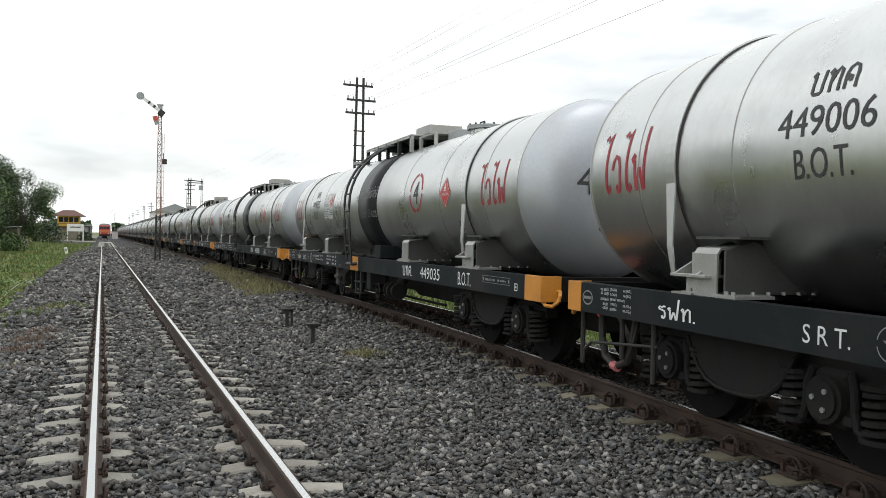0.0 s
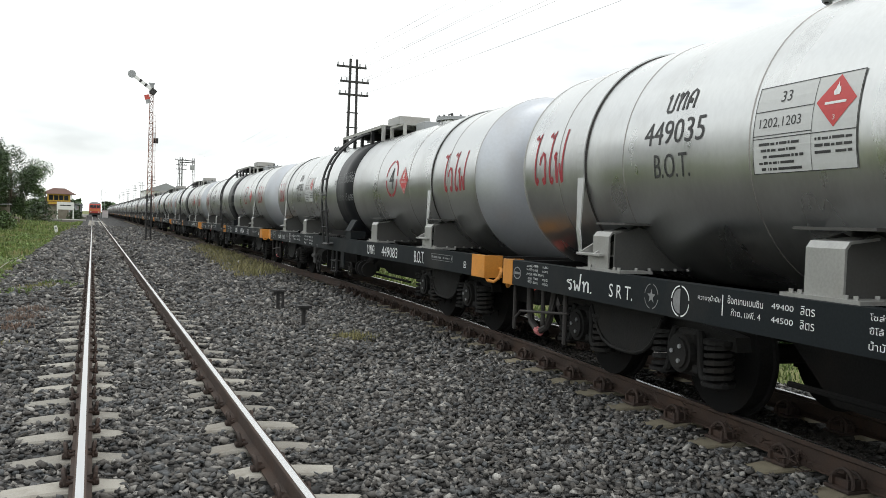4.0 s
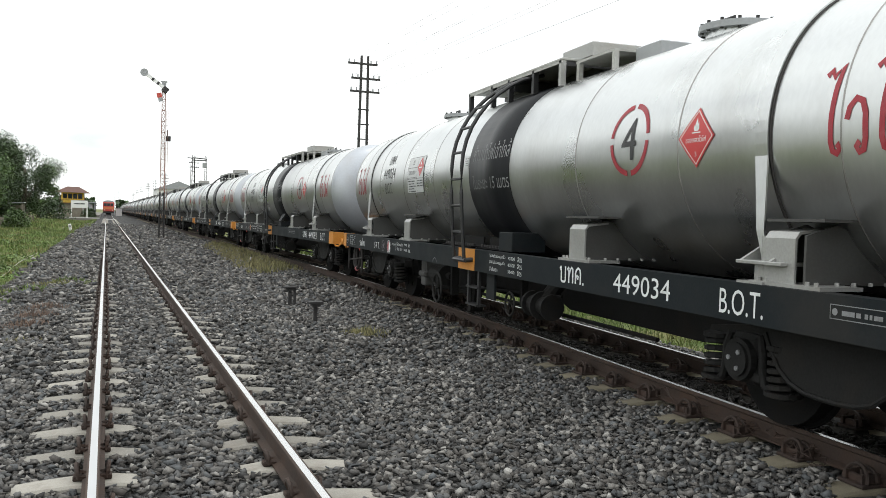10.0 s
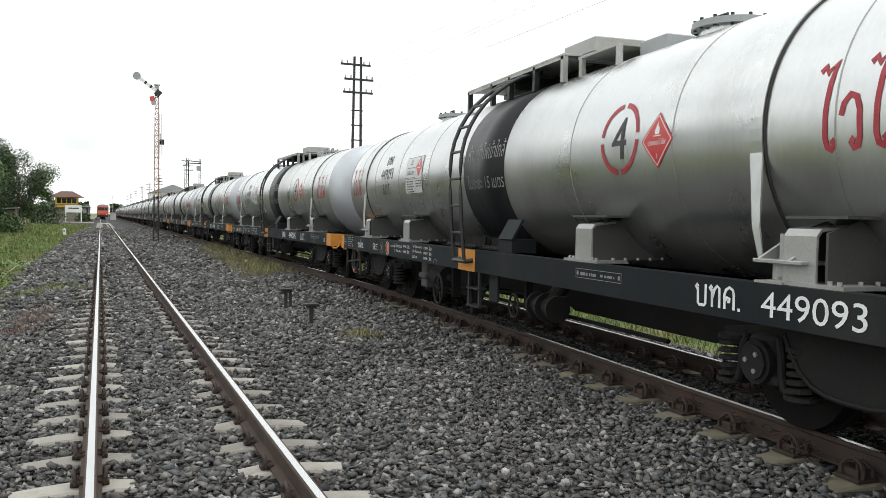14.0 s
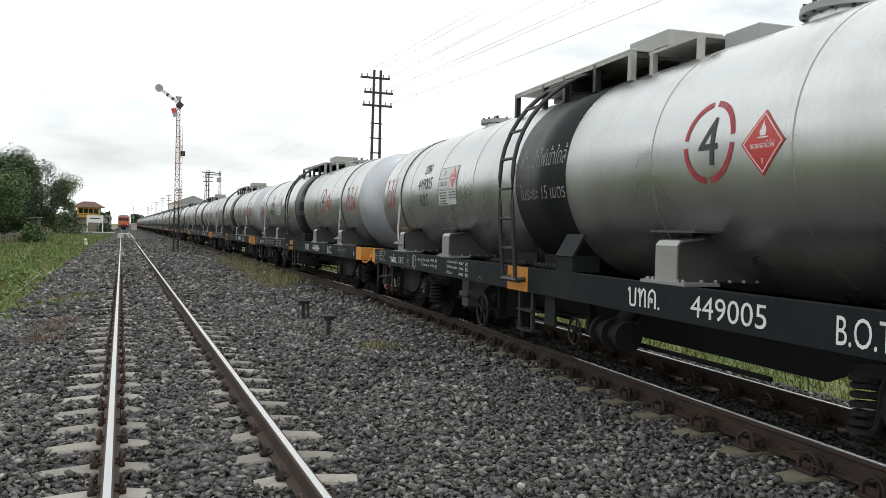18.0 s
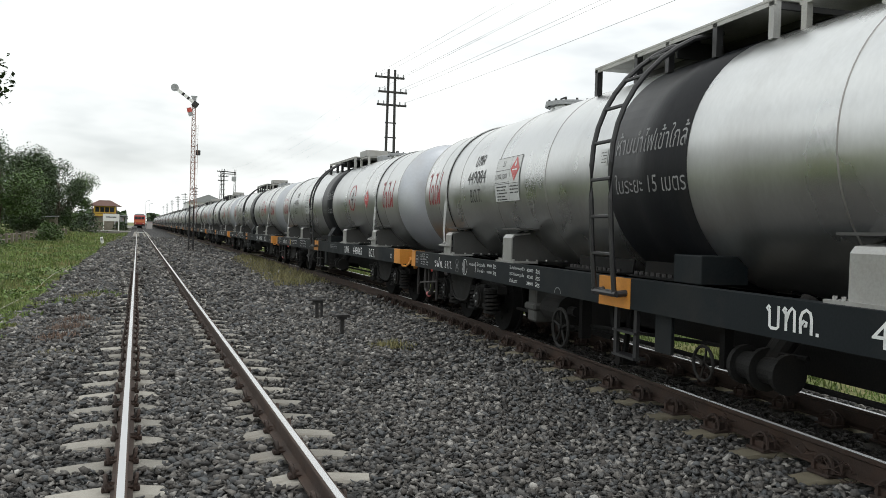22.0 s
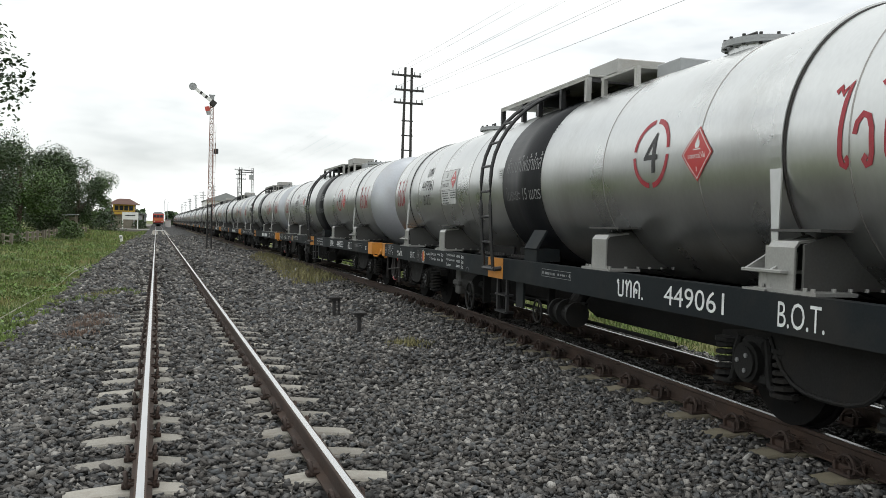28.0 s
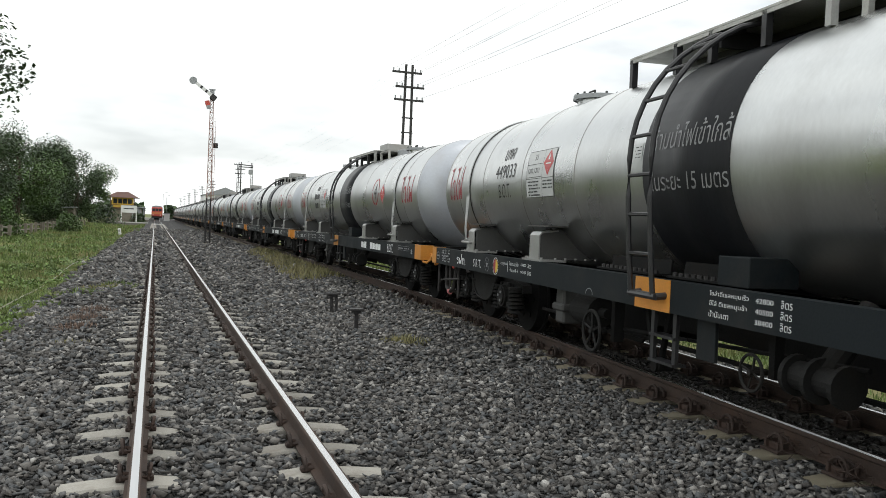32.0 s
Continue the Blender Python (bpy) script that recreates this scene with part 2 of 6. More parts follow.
def stone_material(name, tones, rough=0.88):
    """Broken rock: each stone takes its own tone, with mottling and fine relief."""
    m = bpy.data.materials.new(name)
    m.use_nodes = True
    nt = m.node_tree
    b = nt.nodes["Principled BSDF"]
    geo = nt.nodes.new("ShaderNodeNewGeometry")
    ramp = nt.nodes.new("ShaderNodeValToRGB")
    while len(ramp.color_ramp.elements) < len(tones):
        ramp.color_ramp.elements.new(0.5)
    for i, (p, c) in enumerate(tones):
        ramp.color_ramp.elements[i].position = p
        ramp.color_ramp.elements[i].color = (*c, 1)
    nt.links.new(geo.outputs["Random Per Island"], ramp.inputs["Fac"])
    n = nt.nodes.new("ShaderNodeTexNoise")
    n.inputs["Scale"].default_value, n.inputs["Detail"].default_value = 60, 4
    nt.links.new(geo.outputs["Position"], n.inputs["Vector"])
    wide = nt.nodes.new("ShaderNodeTexNoise")
    wide.inputs["Scale"].default_value, wide.inputs["Detail"].default_value = 0.9, 4
    nt.links.new(geo.outputs["Position"], wide.inputs["Vector"])
    add = nt.nodes.new("ShaderNodeMath")
    add.operation = "ADD"
    nt.links.new(n.outputs["Fac"], add.inputs[0])
    nt.links.new(wide.outputs["Fac"], add.inputs[1])
    rng = nt.nodes.new("ShaderNodeMapRange")
    rng.inputs["From Min"].default_value, rng.inputs["From Max"].default_value = 0.6, 1.4
    rng.inputs["To Min"].default_value, rng.inputs["To Max"].default_value = 0.6, 1.4
    nt.links.new(add.outputs["Value"], rng.inputs["Value"])
    sc = nt.nodes.new("ShaderNodeVectorMath")
    sc.operation = "SCALE"
    nt.links.new(ramp.outputs["Color"], sc.inputs[0])
    nt.links.new(rng.outputs["Result"], sc.inputs["Scale"])
    nt.links.new(sc.outputs["Vector"], b.inputs["Base Color"])
    b.inputs["Roughness"].default_value = rough
    b.inputs["Specular IOR Level"].default_value = 0.35
    bp = nt.nodes.new("ShaderNodeBump")
    bp.inputs["Strength"].default_value, bp.inputs["Distance"].default_value = 0.5, 0.006
    nt.links.new(n.outputs["Fac"], bp.inputs["Height"])
    nt.links.new(bp.outputs["Normal"], b.inputs["Normal"])
    return m


STONE = stone_material("ballast_stone", [(0.0, (0.036, 0.035, 0.035)), (0.25, (0.098, 0.090, 0.083)), (0.5, (0.091, 0.096, 0.101)), (0.8, (0.150, 0.140, 0.129)), (1.0, (0.30, 0.288, 0.27))])
# near-black stone and concrete: the train's shade is put into their colour
SHADESTONE = stone_material("shade_toned_stone", [(0.0, (0.012, 0.011, 0.010)), (0.6, (0.022, 0.019, 0.017)), (1.0, (0.04, 0.035, 0.030))], 0.7)
SHADECONCRETE = mat("shade_toned_concrete", (0.045, 0.040, 0.033), 0.85, 0.0, 0.35, 6, 80, 0.3, 0.004, (0.02, 0.018, 0.016), 0.8, 3.0, objrand=0.5)
DRYSTONE = mat("pale_stone", (0.33, 0.32, 0.30), 0.88, 0.0, 0.25, 9, 70, 0.3, 0.006, island=0.6)
BARK = mat("bark", (0.085, 0.065, 0.05), 0.95, 0.0, 0.35, 6, 40, 0.5, 0.02)
LEAF = mat("leaf_green", (0.052, 0.098, 0.020), 0.55, 0.0, 0.5, 1.2, 20, 0.0, 0.01, (0.10, 0.13, 0.03), 0.5, 0.6, island=0.9)
LEAFDARK = mat("leaf_dark_green", (0.029, 0.056, 0.015), 0.55, 0.0, 0.55, 1.2, 20, 0.0, 0.01, (0.05, 0.08, 0.02), 0.4, 0.6, island=0.9)
WEEDLEAF = mat("weed_leaf", (0.10, 0.165, 0.035), 0.6, 0.0, 0.45, 1.5, 20, 0.0, 0.01, (0.17, 0.16, 0.06), 0.6, 0.8, island=0.8)
GRASS = mat("grass_blade", (0.115, 0.165, 0.042), 0.7, 0.0, 0.5, 0.9, 10, 0.0, 0.01, (0.27, 0.21, 0.10), 1.0, 0.5, island=0.8)
DRYGRASS = mat("dry_grass_blade", (0.20, 0.18, 0.085), 0.8, 0.0, 0.4, 1.2, 10, 0.0, 0.01, (0.13, 0.15, 0.05), 0.6, 1.0, island=0.8)
REDWEED = mat("withered_weed", (0.17, 0.12, 0.095), 0.9, 0.0, 0.35, 2, 10, 0.0, 0.01, island=0.6)
LATTICE = mat("lattice_red_white_paint", (0.26, 0.125, 0.095), 0.7, 0.0, 0.35, 3, 40, 0.1, 0.004, (0.42, 0.36, 0.32), 0.7, 1.5)
DARKIRON = mat("dark_iron", (0.035, 0.033, 0.033), 0.65, 0.2, 0.3, 5, 50, 0.1, 0.004)
WHITEPAINT = mat("white_paint", (0.74, 0.74, 0.73), 0.55, 0.0, 0.08, 4, 50, 0.05, 0.003, (0.5, 0.48, 0.44), 0.3, 2)
GREYPAINT = mat("grey_paint", (0.30, 0.31, 0.32), 0.55, 0.0, 0.1, 4, 50, 0.05, 0.003)
REDPAINT = mat("red_paint", (0.50, 0.07, 0.05), 0.45, 0.0, 0.1, 2, 30, 0.03, 0.003, (0.3, 0.06, 0.04), 0.4, 1)
ORANGEBODY = mat("orange_body_paint", (0.56, 0.17, 0.06), 0.45, 0.0, 0.1, 2, 30, 0.03, 0.003)
GLASSDARK = mat("window_dark", (0.02, 0.024, 0.028), 0.12, 0.0, 0.1, 2, 20, 0.0, 0.001)
YELLOWWALL = mat("yellow_wall_paint", (0.62, 0.40, 0.06), 0.75, 0.0, 0.15, 2, 30, 0.05, 0.004)
ROOFRED = mat("roof_red_brown", (0.105, 0.052, 0.04), 0.8, 0.0, 0.3, 3, 30, 0.1, 0.01)
WOOD = mat("weathered_wood", (0.22, 0.195, 0.16), 0.9, 0.0, 0.3, 6, 60, 0.3, 0.006, (0.10, 0.085, 0.07), 0.6, 2.0)
CABLE = mat("pale_pipe", (0.22, 0.22, 0.15), 0.7, 0.0, 0.15, 5, 40, 0.05, 0.002)
BLUEROOF = mat("blue_roof_sheet", (0.27, 0.28, 0.29), 0.6, 0.0, 0.12, 2, 30, 0.05, 0.004)
PLATFORM = mat("platform_concrete", (0.19, 0.18, 0.165), 0.9, 0.0, 0.2, 1.5, 30, 0.1, 0.01)

# ---- building helpers ----


def part(name, bm, material, parent, label="", smooth=False):
    """Links a bmesh as one mesh object under a thing or a part."""
    me = bpy.data.meshes.new(name)
    bm.to_mesh(me)
    bm.free()
    me.materials.append(material)
    if smooth:
        me.polygons.foreach_set("use_smooth", [True] * len(me.polygons))
    ob = new(name, me)
    ob.parent = parent
    if label:
        tagged(ob, label)
    return ob


def share(name, me, parent, m, label=""):
    """One more object on a mesh that exists."""
    ob = new(name, me)
    ob.parent = parent
    ob.matrix_basis = m
    if label:
        tagged(ob, label)
    return ob


def raw(name, verts, faces, material, parent=None, smooth=False):
    me = bpy.data.meshes.new(name)
    me.from_pydata(verts, [], faces)
    me.materials.append(material)
    if smooth:
        me.polygons.foreach_set("use_smooth", [True] * len(me.polygons))
    ob = new(name, me)
    ob.parent = parent
    return ob


def box(bm, x0, x1, y0, y1, z0, z1, bevel=0.0):
    m = Matrix.Translation(((x0 + x1) / 2, (y0 + y1) / 2, (z0 + z1) / 2)) @ Matrix.Diagonal((abs(x1 - x0), abs(y1 - y0), abs(z1 - z0), 1))
    r = bmesh.ops.create_cube(bm, size=1, matrix=m)
    if bevel:
        es = {e for v in r["verts"] for e in v.link_edges}
        bmesh.ops.bevel(bm, geom=list(es), offset=bevel, segments=1, affect="EDGES")
    return bm


def boxes(*dims, bevel=0.0):
    bm = bmesh.new()
    for d in dims:
        box(bm, *d, bevel=bevel)
    return bm


def rod(bm, a, b, r, n=8, r2=None):
    a, b = Vector(a), Vector(b)
    d = b - a
    m = Matrix.Translation((a + b) / 2) @ d.to_track_quat("Z", "Y").to_matrix().to_4x4()
    bmesh.ops.create_cone(bm, cap_ends=True, segments=n, radius1=r, radius2=r if r2 is None else r2, depth=d.length, matrix=m)
    return bm


def tube(bm, pts, r, n=6):
    """A bent pipe through the points."""
    pts = [Vector(p) for p in pts]
    rings = []
    for i, p in enumerate(pts):
        d = (pts[min(i + 1, len(pts) - 1)] - pts[max(i - 1, 0)]).normalized()
        q = d.to_track_quat("Z", "Y")
        rings.append([bm.verts.new(p + q @ Vector((r * math.cos(2 * math.pi * k / n), r * math.sin(2 * math.pi * k / n), 0))) for k in range(n)])
    for a, b in zip(rings, rings[1:]):
        for k in range(n):
            bm.faces.new((a[k], a[(k + 1) % n], b[(k + 1) % n], b[k]))
    bm.faces.new(list(reversed(rings[0])))
    bm.faces.new(rings[-1])
    return bm


def torus(bm, centre, axis, big, small, n=24, k=6):
    q = Vector(axis).to_track_quat("Z", "Y")
    c = Vector(centre)
    ring = []
    for i in range(n):
        a = 2 * math.pi * i / n
        ring.append([bm.verts.new(c + q @ Vector(((big + small * math.cos(2 * math.pi * j / k)) * math.cos(a), (big + small * math.cos(2 * math.pi * j / k)) * math.sin(a), small * math.sin(2 * math.pi * j / k)))) for j in range(k)])
    for i in range(n):
        a, b = ring[i], ring[(i + 1) % n]
        for j in range(k):
            bm.faces.new((a[j], b[j], b[(j + 1) % k], a[(j + 1) % k]))
    return bm


def prism(bm, outline, axis, lo, hi):
    """An outline of 2D points pushed from lo to hi along axis 'x' or 'y'; the outline is in the other two axes."""
    def at(p, w):
        return (w, p[0], p[1]) if axis == "x" else (p[0], w, p[1])
    a = [bm.verts.new(at(p, lo)) for p in outline]
    b = [bm.verts.new(at(p, hi)) for p in outline]
    n = len(outline)
    for i in range(n):
        bm.faces.new((a[i], a[(i + 1) % n], b[(i + 1) % n], b[i]))
    bm.faces.new(list(reversed(a)))
    bm.faces.new(b)
    bmesh.ops.recalc_face_normals(bm, faces=bm.faces)
    return bm


# ---- the two tracks ----
LEFT_X = 0.50           # centre of the empty track
GAUGE = 1.07            # between the rail heads' centres
RAIL_TOP = 0.18
TRACK_LIFT = 0.07       # the train's track above the empty one
KNOTS = [(-60, 0.186), (-40, 1.643), (-20, 3.101), (-10, 3.775), (-5, 4.158), (0, 4.542), (4.34, 4.875), (5.51, 4.96), (6.37, 5.027), (8.55, 5.198), (10.45, 5.322), (11.88, 5.416), (14.25, 5.511), (18.62, 5.616), (26.6, 5.635), (460, 5.654)]
Y_GRID = np.arange(-60, 460, 0.1)
soft_k = np.exp(-np.linspace(-2, 2, 61) ** 2)
X_GRID = np.convolve(np.pad(np.interp(Y_GRID, [k[0] for k in KNOTS], [k[1] for k in KNOTS]), 30, mode="edge"), soft_k / soft_k.sum(), "valid")
S_GRID = np.concatenate([[0], np.cumsum(np.hypot(np.diff(Y_GRID), np.diff(X_GRID)))])
S_GRID -= np.interp(0, Y_GRID, S_GRID)


def track_x(y):
    return float(np.interp(y, Y_GRID, X_GRID))


def along(s):
    """The place on the train's track s metres along it."""
    y = float(np.interp(s, S_GRID, Y_GRID))
    return Vector((track_x(y), y, 0))


def straight(y):
    return LEFT_X


RAIL_PROFILE = [(-0.06, 0.0), (0.06, 0.0), (0.06, 0.012), (0.012, 0.03), (0.009, 0.115), (0.033, 0.128), (0.033, 0.148), (0.028, 0.1545), (0.019, 0.1550), (-0.021, 0.1550), (-0.028, 0.1540), (-0.033, 0.148), (-0.033, 0.128), (-0.009, 0.115), (-0.012, 0.03), (-0.06, 0.012)]


def rail(name, centre, off, ys, parent, lift):
    """One rail along a track's centre line, its running face polished."""
    verts, faces = [], []
    n = len(RAIL_PROFILE)
    for y in ys:
        x = centre(y)
        dx = (centre(y + 0.3) - centre(y - 0.3)) / 0.6
        c = 1 / math.sqrt(1 + dx * dx)
        for px, pz in RAIL_PROFILE:
            w = off + px
            verts.append((x + w * c, y - w * dx * c, pz + RAIL_TOP - 0.1545 + lift))
    for i in range(len(ys) - 1):
        for k in range(n):
            a, b = i * n + k, i * n + (k + 1) % n
            faces.append((a, b, b + n, a + n))
    ob = raw(name, verts, faces, RAILRUST, parent)
    ob.data.materials.append(RAILTOP)
    idx = [1 if (i % n) in (8,) else 0 for i in range(len(faces))]
    ob.data.polygons.foreach_set("material_index", idx)
    return ob


def sleeper_mesh(material, name, shade_mat=None):
    """A concrete sleeper: raised rail seats, a lower waist, bevelled edges."""
    st = [(-0.97, 0.10, -0.012), (-0.80, 0.105, 0.004), (-0.62, 0.11, 0.016), (-0.44, 0.11, 0.016), (-0.25, 0.10, -0.004), (0.0, 0.09, -0.02), (0.25, 0.10, -0.004), (0.44, 0.11, 0.016), (0.62, 0.11, 0.016), (0.80, 0.105, 0.004), (0.97, 0.10, -0.012)]
    v, f = [], []
    for x, w, z in st:
        v += [(x, -w - 0.03, -0.18), (x, -w, z - 0.014), (x, -w + 0.014, z), (x, w - 0.014, z), (x, w, z - 0.014), (x, w + 0.03, -0.18)]
    for i in range(len(st) - 1):
        for k in range(5):
            a = i * 6 + k
            f.append((a, a + 6, a + 7, a + 1))
    f.append((0, 1, 2, 3, 4, 5))
    e = (len(st) - 1) * 6
    f.append((e + 5, e + 4, e + 3, e + 2, e + 1, e))
    me = bpy.data.meshes.new(name)
    me.from_pydata(v, [], f)
    me.materials.append(material)
    # faces between the rails get the darker tone that stands for the train's shade
    if shade_mat:
        me.materials.append(shade_mat)
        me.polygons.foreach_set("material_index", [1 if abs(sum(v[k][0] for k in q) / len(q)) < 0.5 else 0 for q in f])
    return me


def clip_mesh():
    """A spring clip: a looped rod on a shoulder that holds the rail's foot."""
    bm = bmesh.new()
    pts = []
    for i in range(9):
        a = math.pi * i / 8
        pts.append((0.075 + 0.012 * math.sin(a), -0.058 * math.cos(a), 0.030 + 0.062 * math.sin(a)))
    tube(bm, [(0.03, -0.045, 0.025)] + pts + [(0.03, 0.045, 0.025)], 0.0145, 5)
    box(bm, 0.055, 0.105, -0.035, 0.035, 0.0, 0.03, 0.006)
    me = bpy.data.meshes.new("clip")
    bm.to_mesh(me)
    bm.free()
    me.materials.append(CLIP)
    return me


CLIP_ME = clip_mesh()


def chair_mesh():
    """A rusty bearing plate with a rib, a bolt and a tall bowed spring on one side of the rail's foot."""
    bm = boxes((0.035, 0.205, -0.10, 0.10, -0.002, 0.018), (0.135, 0.165, -0.075, 0.075, 0.018, 0.06), bevel=0.004)
    for y in (-0.075, 0.055):
        box(bm, 0.055, 0.185, y, y + 0.02, 0.018, 0.075)
    pts = [(0.165 - 0.02 * math.sin(math.pi * i / 10), -0.092 * math.cos(math.pi * i / 10), 0.022 + 0.098 * math.sin(math.pi * i / 10)) for i in range(11)]
    tube(bm, pts, 0.013, 6)
    pts = [(0.085, -0.085 * math.cos(math.pi * i / 8), 0.025 + 0.075 * math.sin(math.pi * i / 8)) for i in range(9)]
    tube(bm, pts, 0.013, 6)
    rod(bm, (0.11, 0, 0.018), (0.11, 0, 0.085), 0.018, 6)
    me = bpy.data.meshes.new("clip")
    bm.to_mesh(me)
    bm.free()
    me.materials.append(CLIP)
    return me


def lay_track(name, label, centre, near, far, first, sleeper_me, clips_to, lift=0.0, clip_me=CLIP_ME):
    """Rails, sleepers one by one as far as they can be told apart, then the rest as one mesh."""
    base = tagged(new(name), label, "railway track", kind="structure")
    ys = list(np.arange(first, 40, 0.5)) + list(np.arange(40, 440, 8.0))
    for off in (-GAUGE / 2, GAUGE / 2):
        rail("rail", centre, off, ys, base, lift)
    rnd = random.Random(5)
    y = near
    while y < far:
        x = centre(y)
        dx = (centre(y + 0.3) - centre(y - 0.3)) / 0.6
        turn = -math.degrees(math.atan(dx)) + rnd.uniform(-0.8, 0.8)
        s = share("sleeper", sleeper_me, base, pose(x + rnd.uniform(-0.012, 0.012), y + rnd.uniform(-0.02, 0.02), lift, 0, 0, turn))
        if y < clips_to:
            for side in (-GAUGE / 2, GAUGE / 2):
                share("clip", clip_me, s, pose(side, 0, 0.016))
                share("clip", clip_me, s, pose(side, 0, 0.016, 0, 0, 180))
        y += 0.6
    v0 = np.array([w.co[:] for w in sleeper_me.vertices])
    f0 = [tuple(p.vertices) for p in sleeper_me.polygons]
    verts, faces = [], []
    while y < 150:
        k = len(verts)
        verts += [(a + centre(y), b + y, c + lift) for a, b, c in v0]
        faces += [tuple(i + k for i in f) for f in f0]
        y += 0.6
    tagged(raw("far_sleepers", verts, faces, sleeper_me.materials[0], base), kind="stuff")
    return base


# ---- the ground: one sheet to the horizon, stone beds along the tracks ----


def bed_height(x, y):
    """Height of the stone bed: cribs filled high between the rails, low beside them."""
    z = -0.022
    for c, hump in ((LEFT_X, 0.042), (track_x(y), 0.02)):
        d = abs(x - c)
        if d < 0.3:
            z = max(z, -0.022 + hump * (1 - (d / 0.3) ** 2))
        elif 0.95 < d < 1.5:
            z = max(z, -0.022 + 0.034 * math.sin(math.pi * (d - 0.95) / 0.55))
    d = abs(x - track_x(y))
    z += TRACK_LIFT * max(0.0, min(1.0, (1.75 - d) / 0.7))
    z += 0.016 * noise.noise((x * 0.9, y * 0.9, 3.0)) + 0.010 * noise.noise((x * 3.1, y * 3.1, 7.0))
    if x < -1.5:
        z -= min(0.26, (-1.5 - x) * 0.22)
    if x > track_x(y) + 1.7:
        z -= min(0.22, (x - track_x(y) - 1.7) * 0.3)
    return z


def ground_height(x, y):
    z = bed_height(x, y) if -4.2 < x < 9 else -0.28
    if x <= -2.6:
        t = min(1, (-2.6 - x) / 1.6)
        z = bed_height(-2.6, y) * (1 - t) + t * (-0.26 + 0.10 * noise.noise((x * 0.25, y * 0.25, 0)))
    if x <= -4.2:
        z += min(1.0, (-4.2 - x) / 5) * 0.22
    return z


def earth_material():
    """Stone bed, soil and grass by place along the tracks."""
    m = bpy.data.materials.new("earth")
    m.use_nodes = True
    nt = m.node_tree
    b = nt.nodes["Principled BSDF"]
    b.inputs["Roughness"].default_value = 0.95
    geo = nt.nodes.new("ShaderNodeNewGeometry")
    vor = nt.nodes.new("ShaderNodeTexVoronoi")
    vor.inputs["Scale"].default_value = 19
    n1 = nt.nodes.new("ShaderNodeTexNoise")
    n1.inputs["Scale"].default_value, n1.inputs["Detail"].default_value = 0.8, 8
    n2 = nt.nodes.new("ShaderNodeTexNoise")
    n2.inputs["Scale"].default_value, n2.inputs["Detail"].default_value = 6, 6
    for n in (vor, n1, n2):
        nt.links.new(geo.outputs["Position"], n.inputs["Vector"])
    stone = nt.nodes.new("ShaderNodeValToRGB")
    # tones kept near black: shade of the gaps between loose stones is in them
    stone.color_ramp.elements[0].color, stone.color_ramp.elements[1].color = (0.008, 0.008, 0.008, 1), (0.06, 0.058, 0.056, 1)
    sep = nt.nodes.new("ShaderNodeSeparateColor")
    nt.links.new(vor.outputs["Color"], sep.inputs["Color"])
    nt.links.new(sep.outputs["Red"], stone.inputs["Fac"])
    grass = nt.nodes.new("ShaderNodeValToRGB")
    grass.color_ramp.elements[0].position, grass.color_ramp.elements[1].position = 0.35, 0.65
    grass.color_ramp.elements[0].color, grass.color_ramp.elements[1].color = (0.075, 0.115, 0.025, 1), (0.17, 0.16, 0.06, 1)
    nt.links.new(n1.outputs["Fac"], grass.inputs["Fac"])
    att = nt.nodes.new("ShaderNodeAttribute")
    att.attribute_name = "stony"
    mix = nt.nodes.new("ShaderNodeMix")
    mix.data_type = "RGBA"
    nt.links.new(att.outputs["Fac"], mix.inputs["Factor"])
    nt.links.new(grass.outputs["Color"], mix.inputs["A"])
    nt.links.new(stone.outputs["Color"], mix.inputs["B"])
    nt.links.new(mix.outputs["Result"], b.inputs["Base Color"])
    bp = nt.nodes.new("ShaderNodeBump")
    bp.inputs["Strength"].default_value, bp.inputs["Distance"].default_value = 0.7, 0.04
    bp.invert = True
    nt.links.new(vor.outputs["Distance"], bp.inputs["Height"])
    nt.links.new(bp.outputs["Normal"], b.inputs["Normal"])
    return m


def lay_ground():
    xs = [-3000, -800, -250, -90, -40, -24, -16, -11, -8, -6.5, -5.2] + list(np.arange(-4.2, 9.01, 0.15)) + [10, 12, 16, 24, 45, 100, 300, 900, 3000]
    ys = [-600, -120, -40, -15, -6, -2, 0] + list(np.arange(1, 30, 0.15)) + list(np.arange(30, 80, 1.0)) + list(np.arange(80, 300, 10.0)) + [320, 400, 600, 1000, 2000, 4500]
    verts, stony = [], []
    for y in ys:
        tx = track_x(min(y, 440))
        edge = -1.75 + 0.45 * noise.noise((y * 0.35, 2.0, 0)) + 0.2 * noise.noise((y * 1.3, 5.0, 0))
        for x in xs:
            verts.append((x, y, ground_height(x, y)))
            right = tx + 2.1 + 0.3 * noise.noise((y * 0.5, 9.0, 0))
            stony.append(max(0.0, min(1.0, (x - edge) / 0.3)) * max(0.0, min(1.0, (right - x) / 0.4)))
    n = len(xs)
    faces = [(j * n + i, j * n + i + 1, (j + 1) * n + i + 1, (j + 1) * n + i) for j in range(len(ys) - 1) for i in range(n - 1)]
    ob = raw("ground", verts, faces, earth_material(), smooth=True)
    ob.data.attributes.new("stony", "FLOAT", "POINT").data.foreach_set("value", stony)
    return tagged(ob, "flat ground with dark stone beds and rough grass", "ground", kind="structure")


lay_ground()
lay_track("track_1", "straight track with concrete sleepers and rusty rails", straight, 2.8, 62, -20, sleeper_mesh(CONCRETE, "sleeper"), 27)
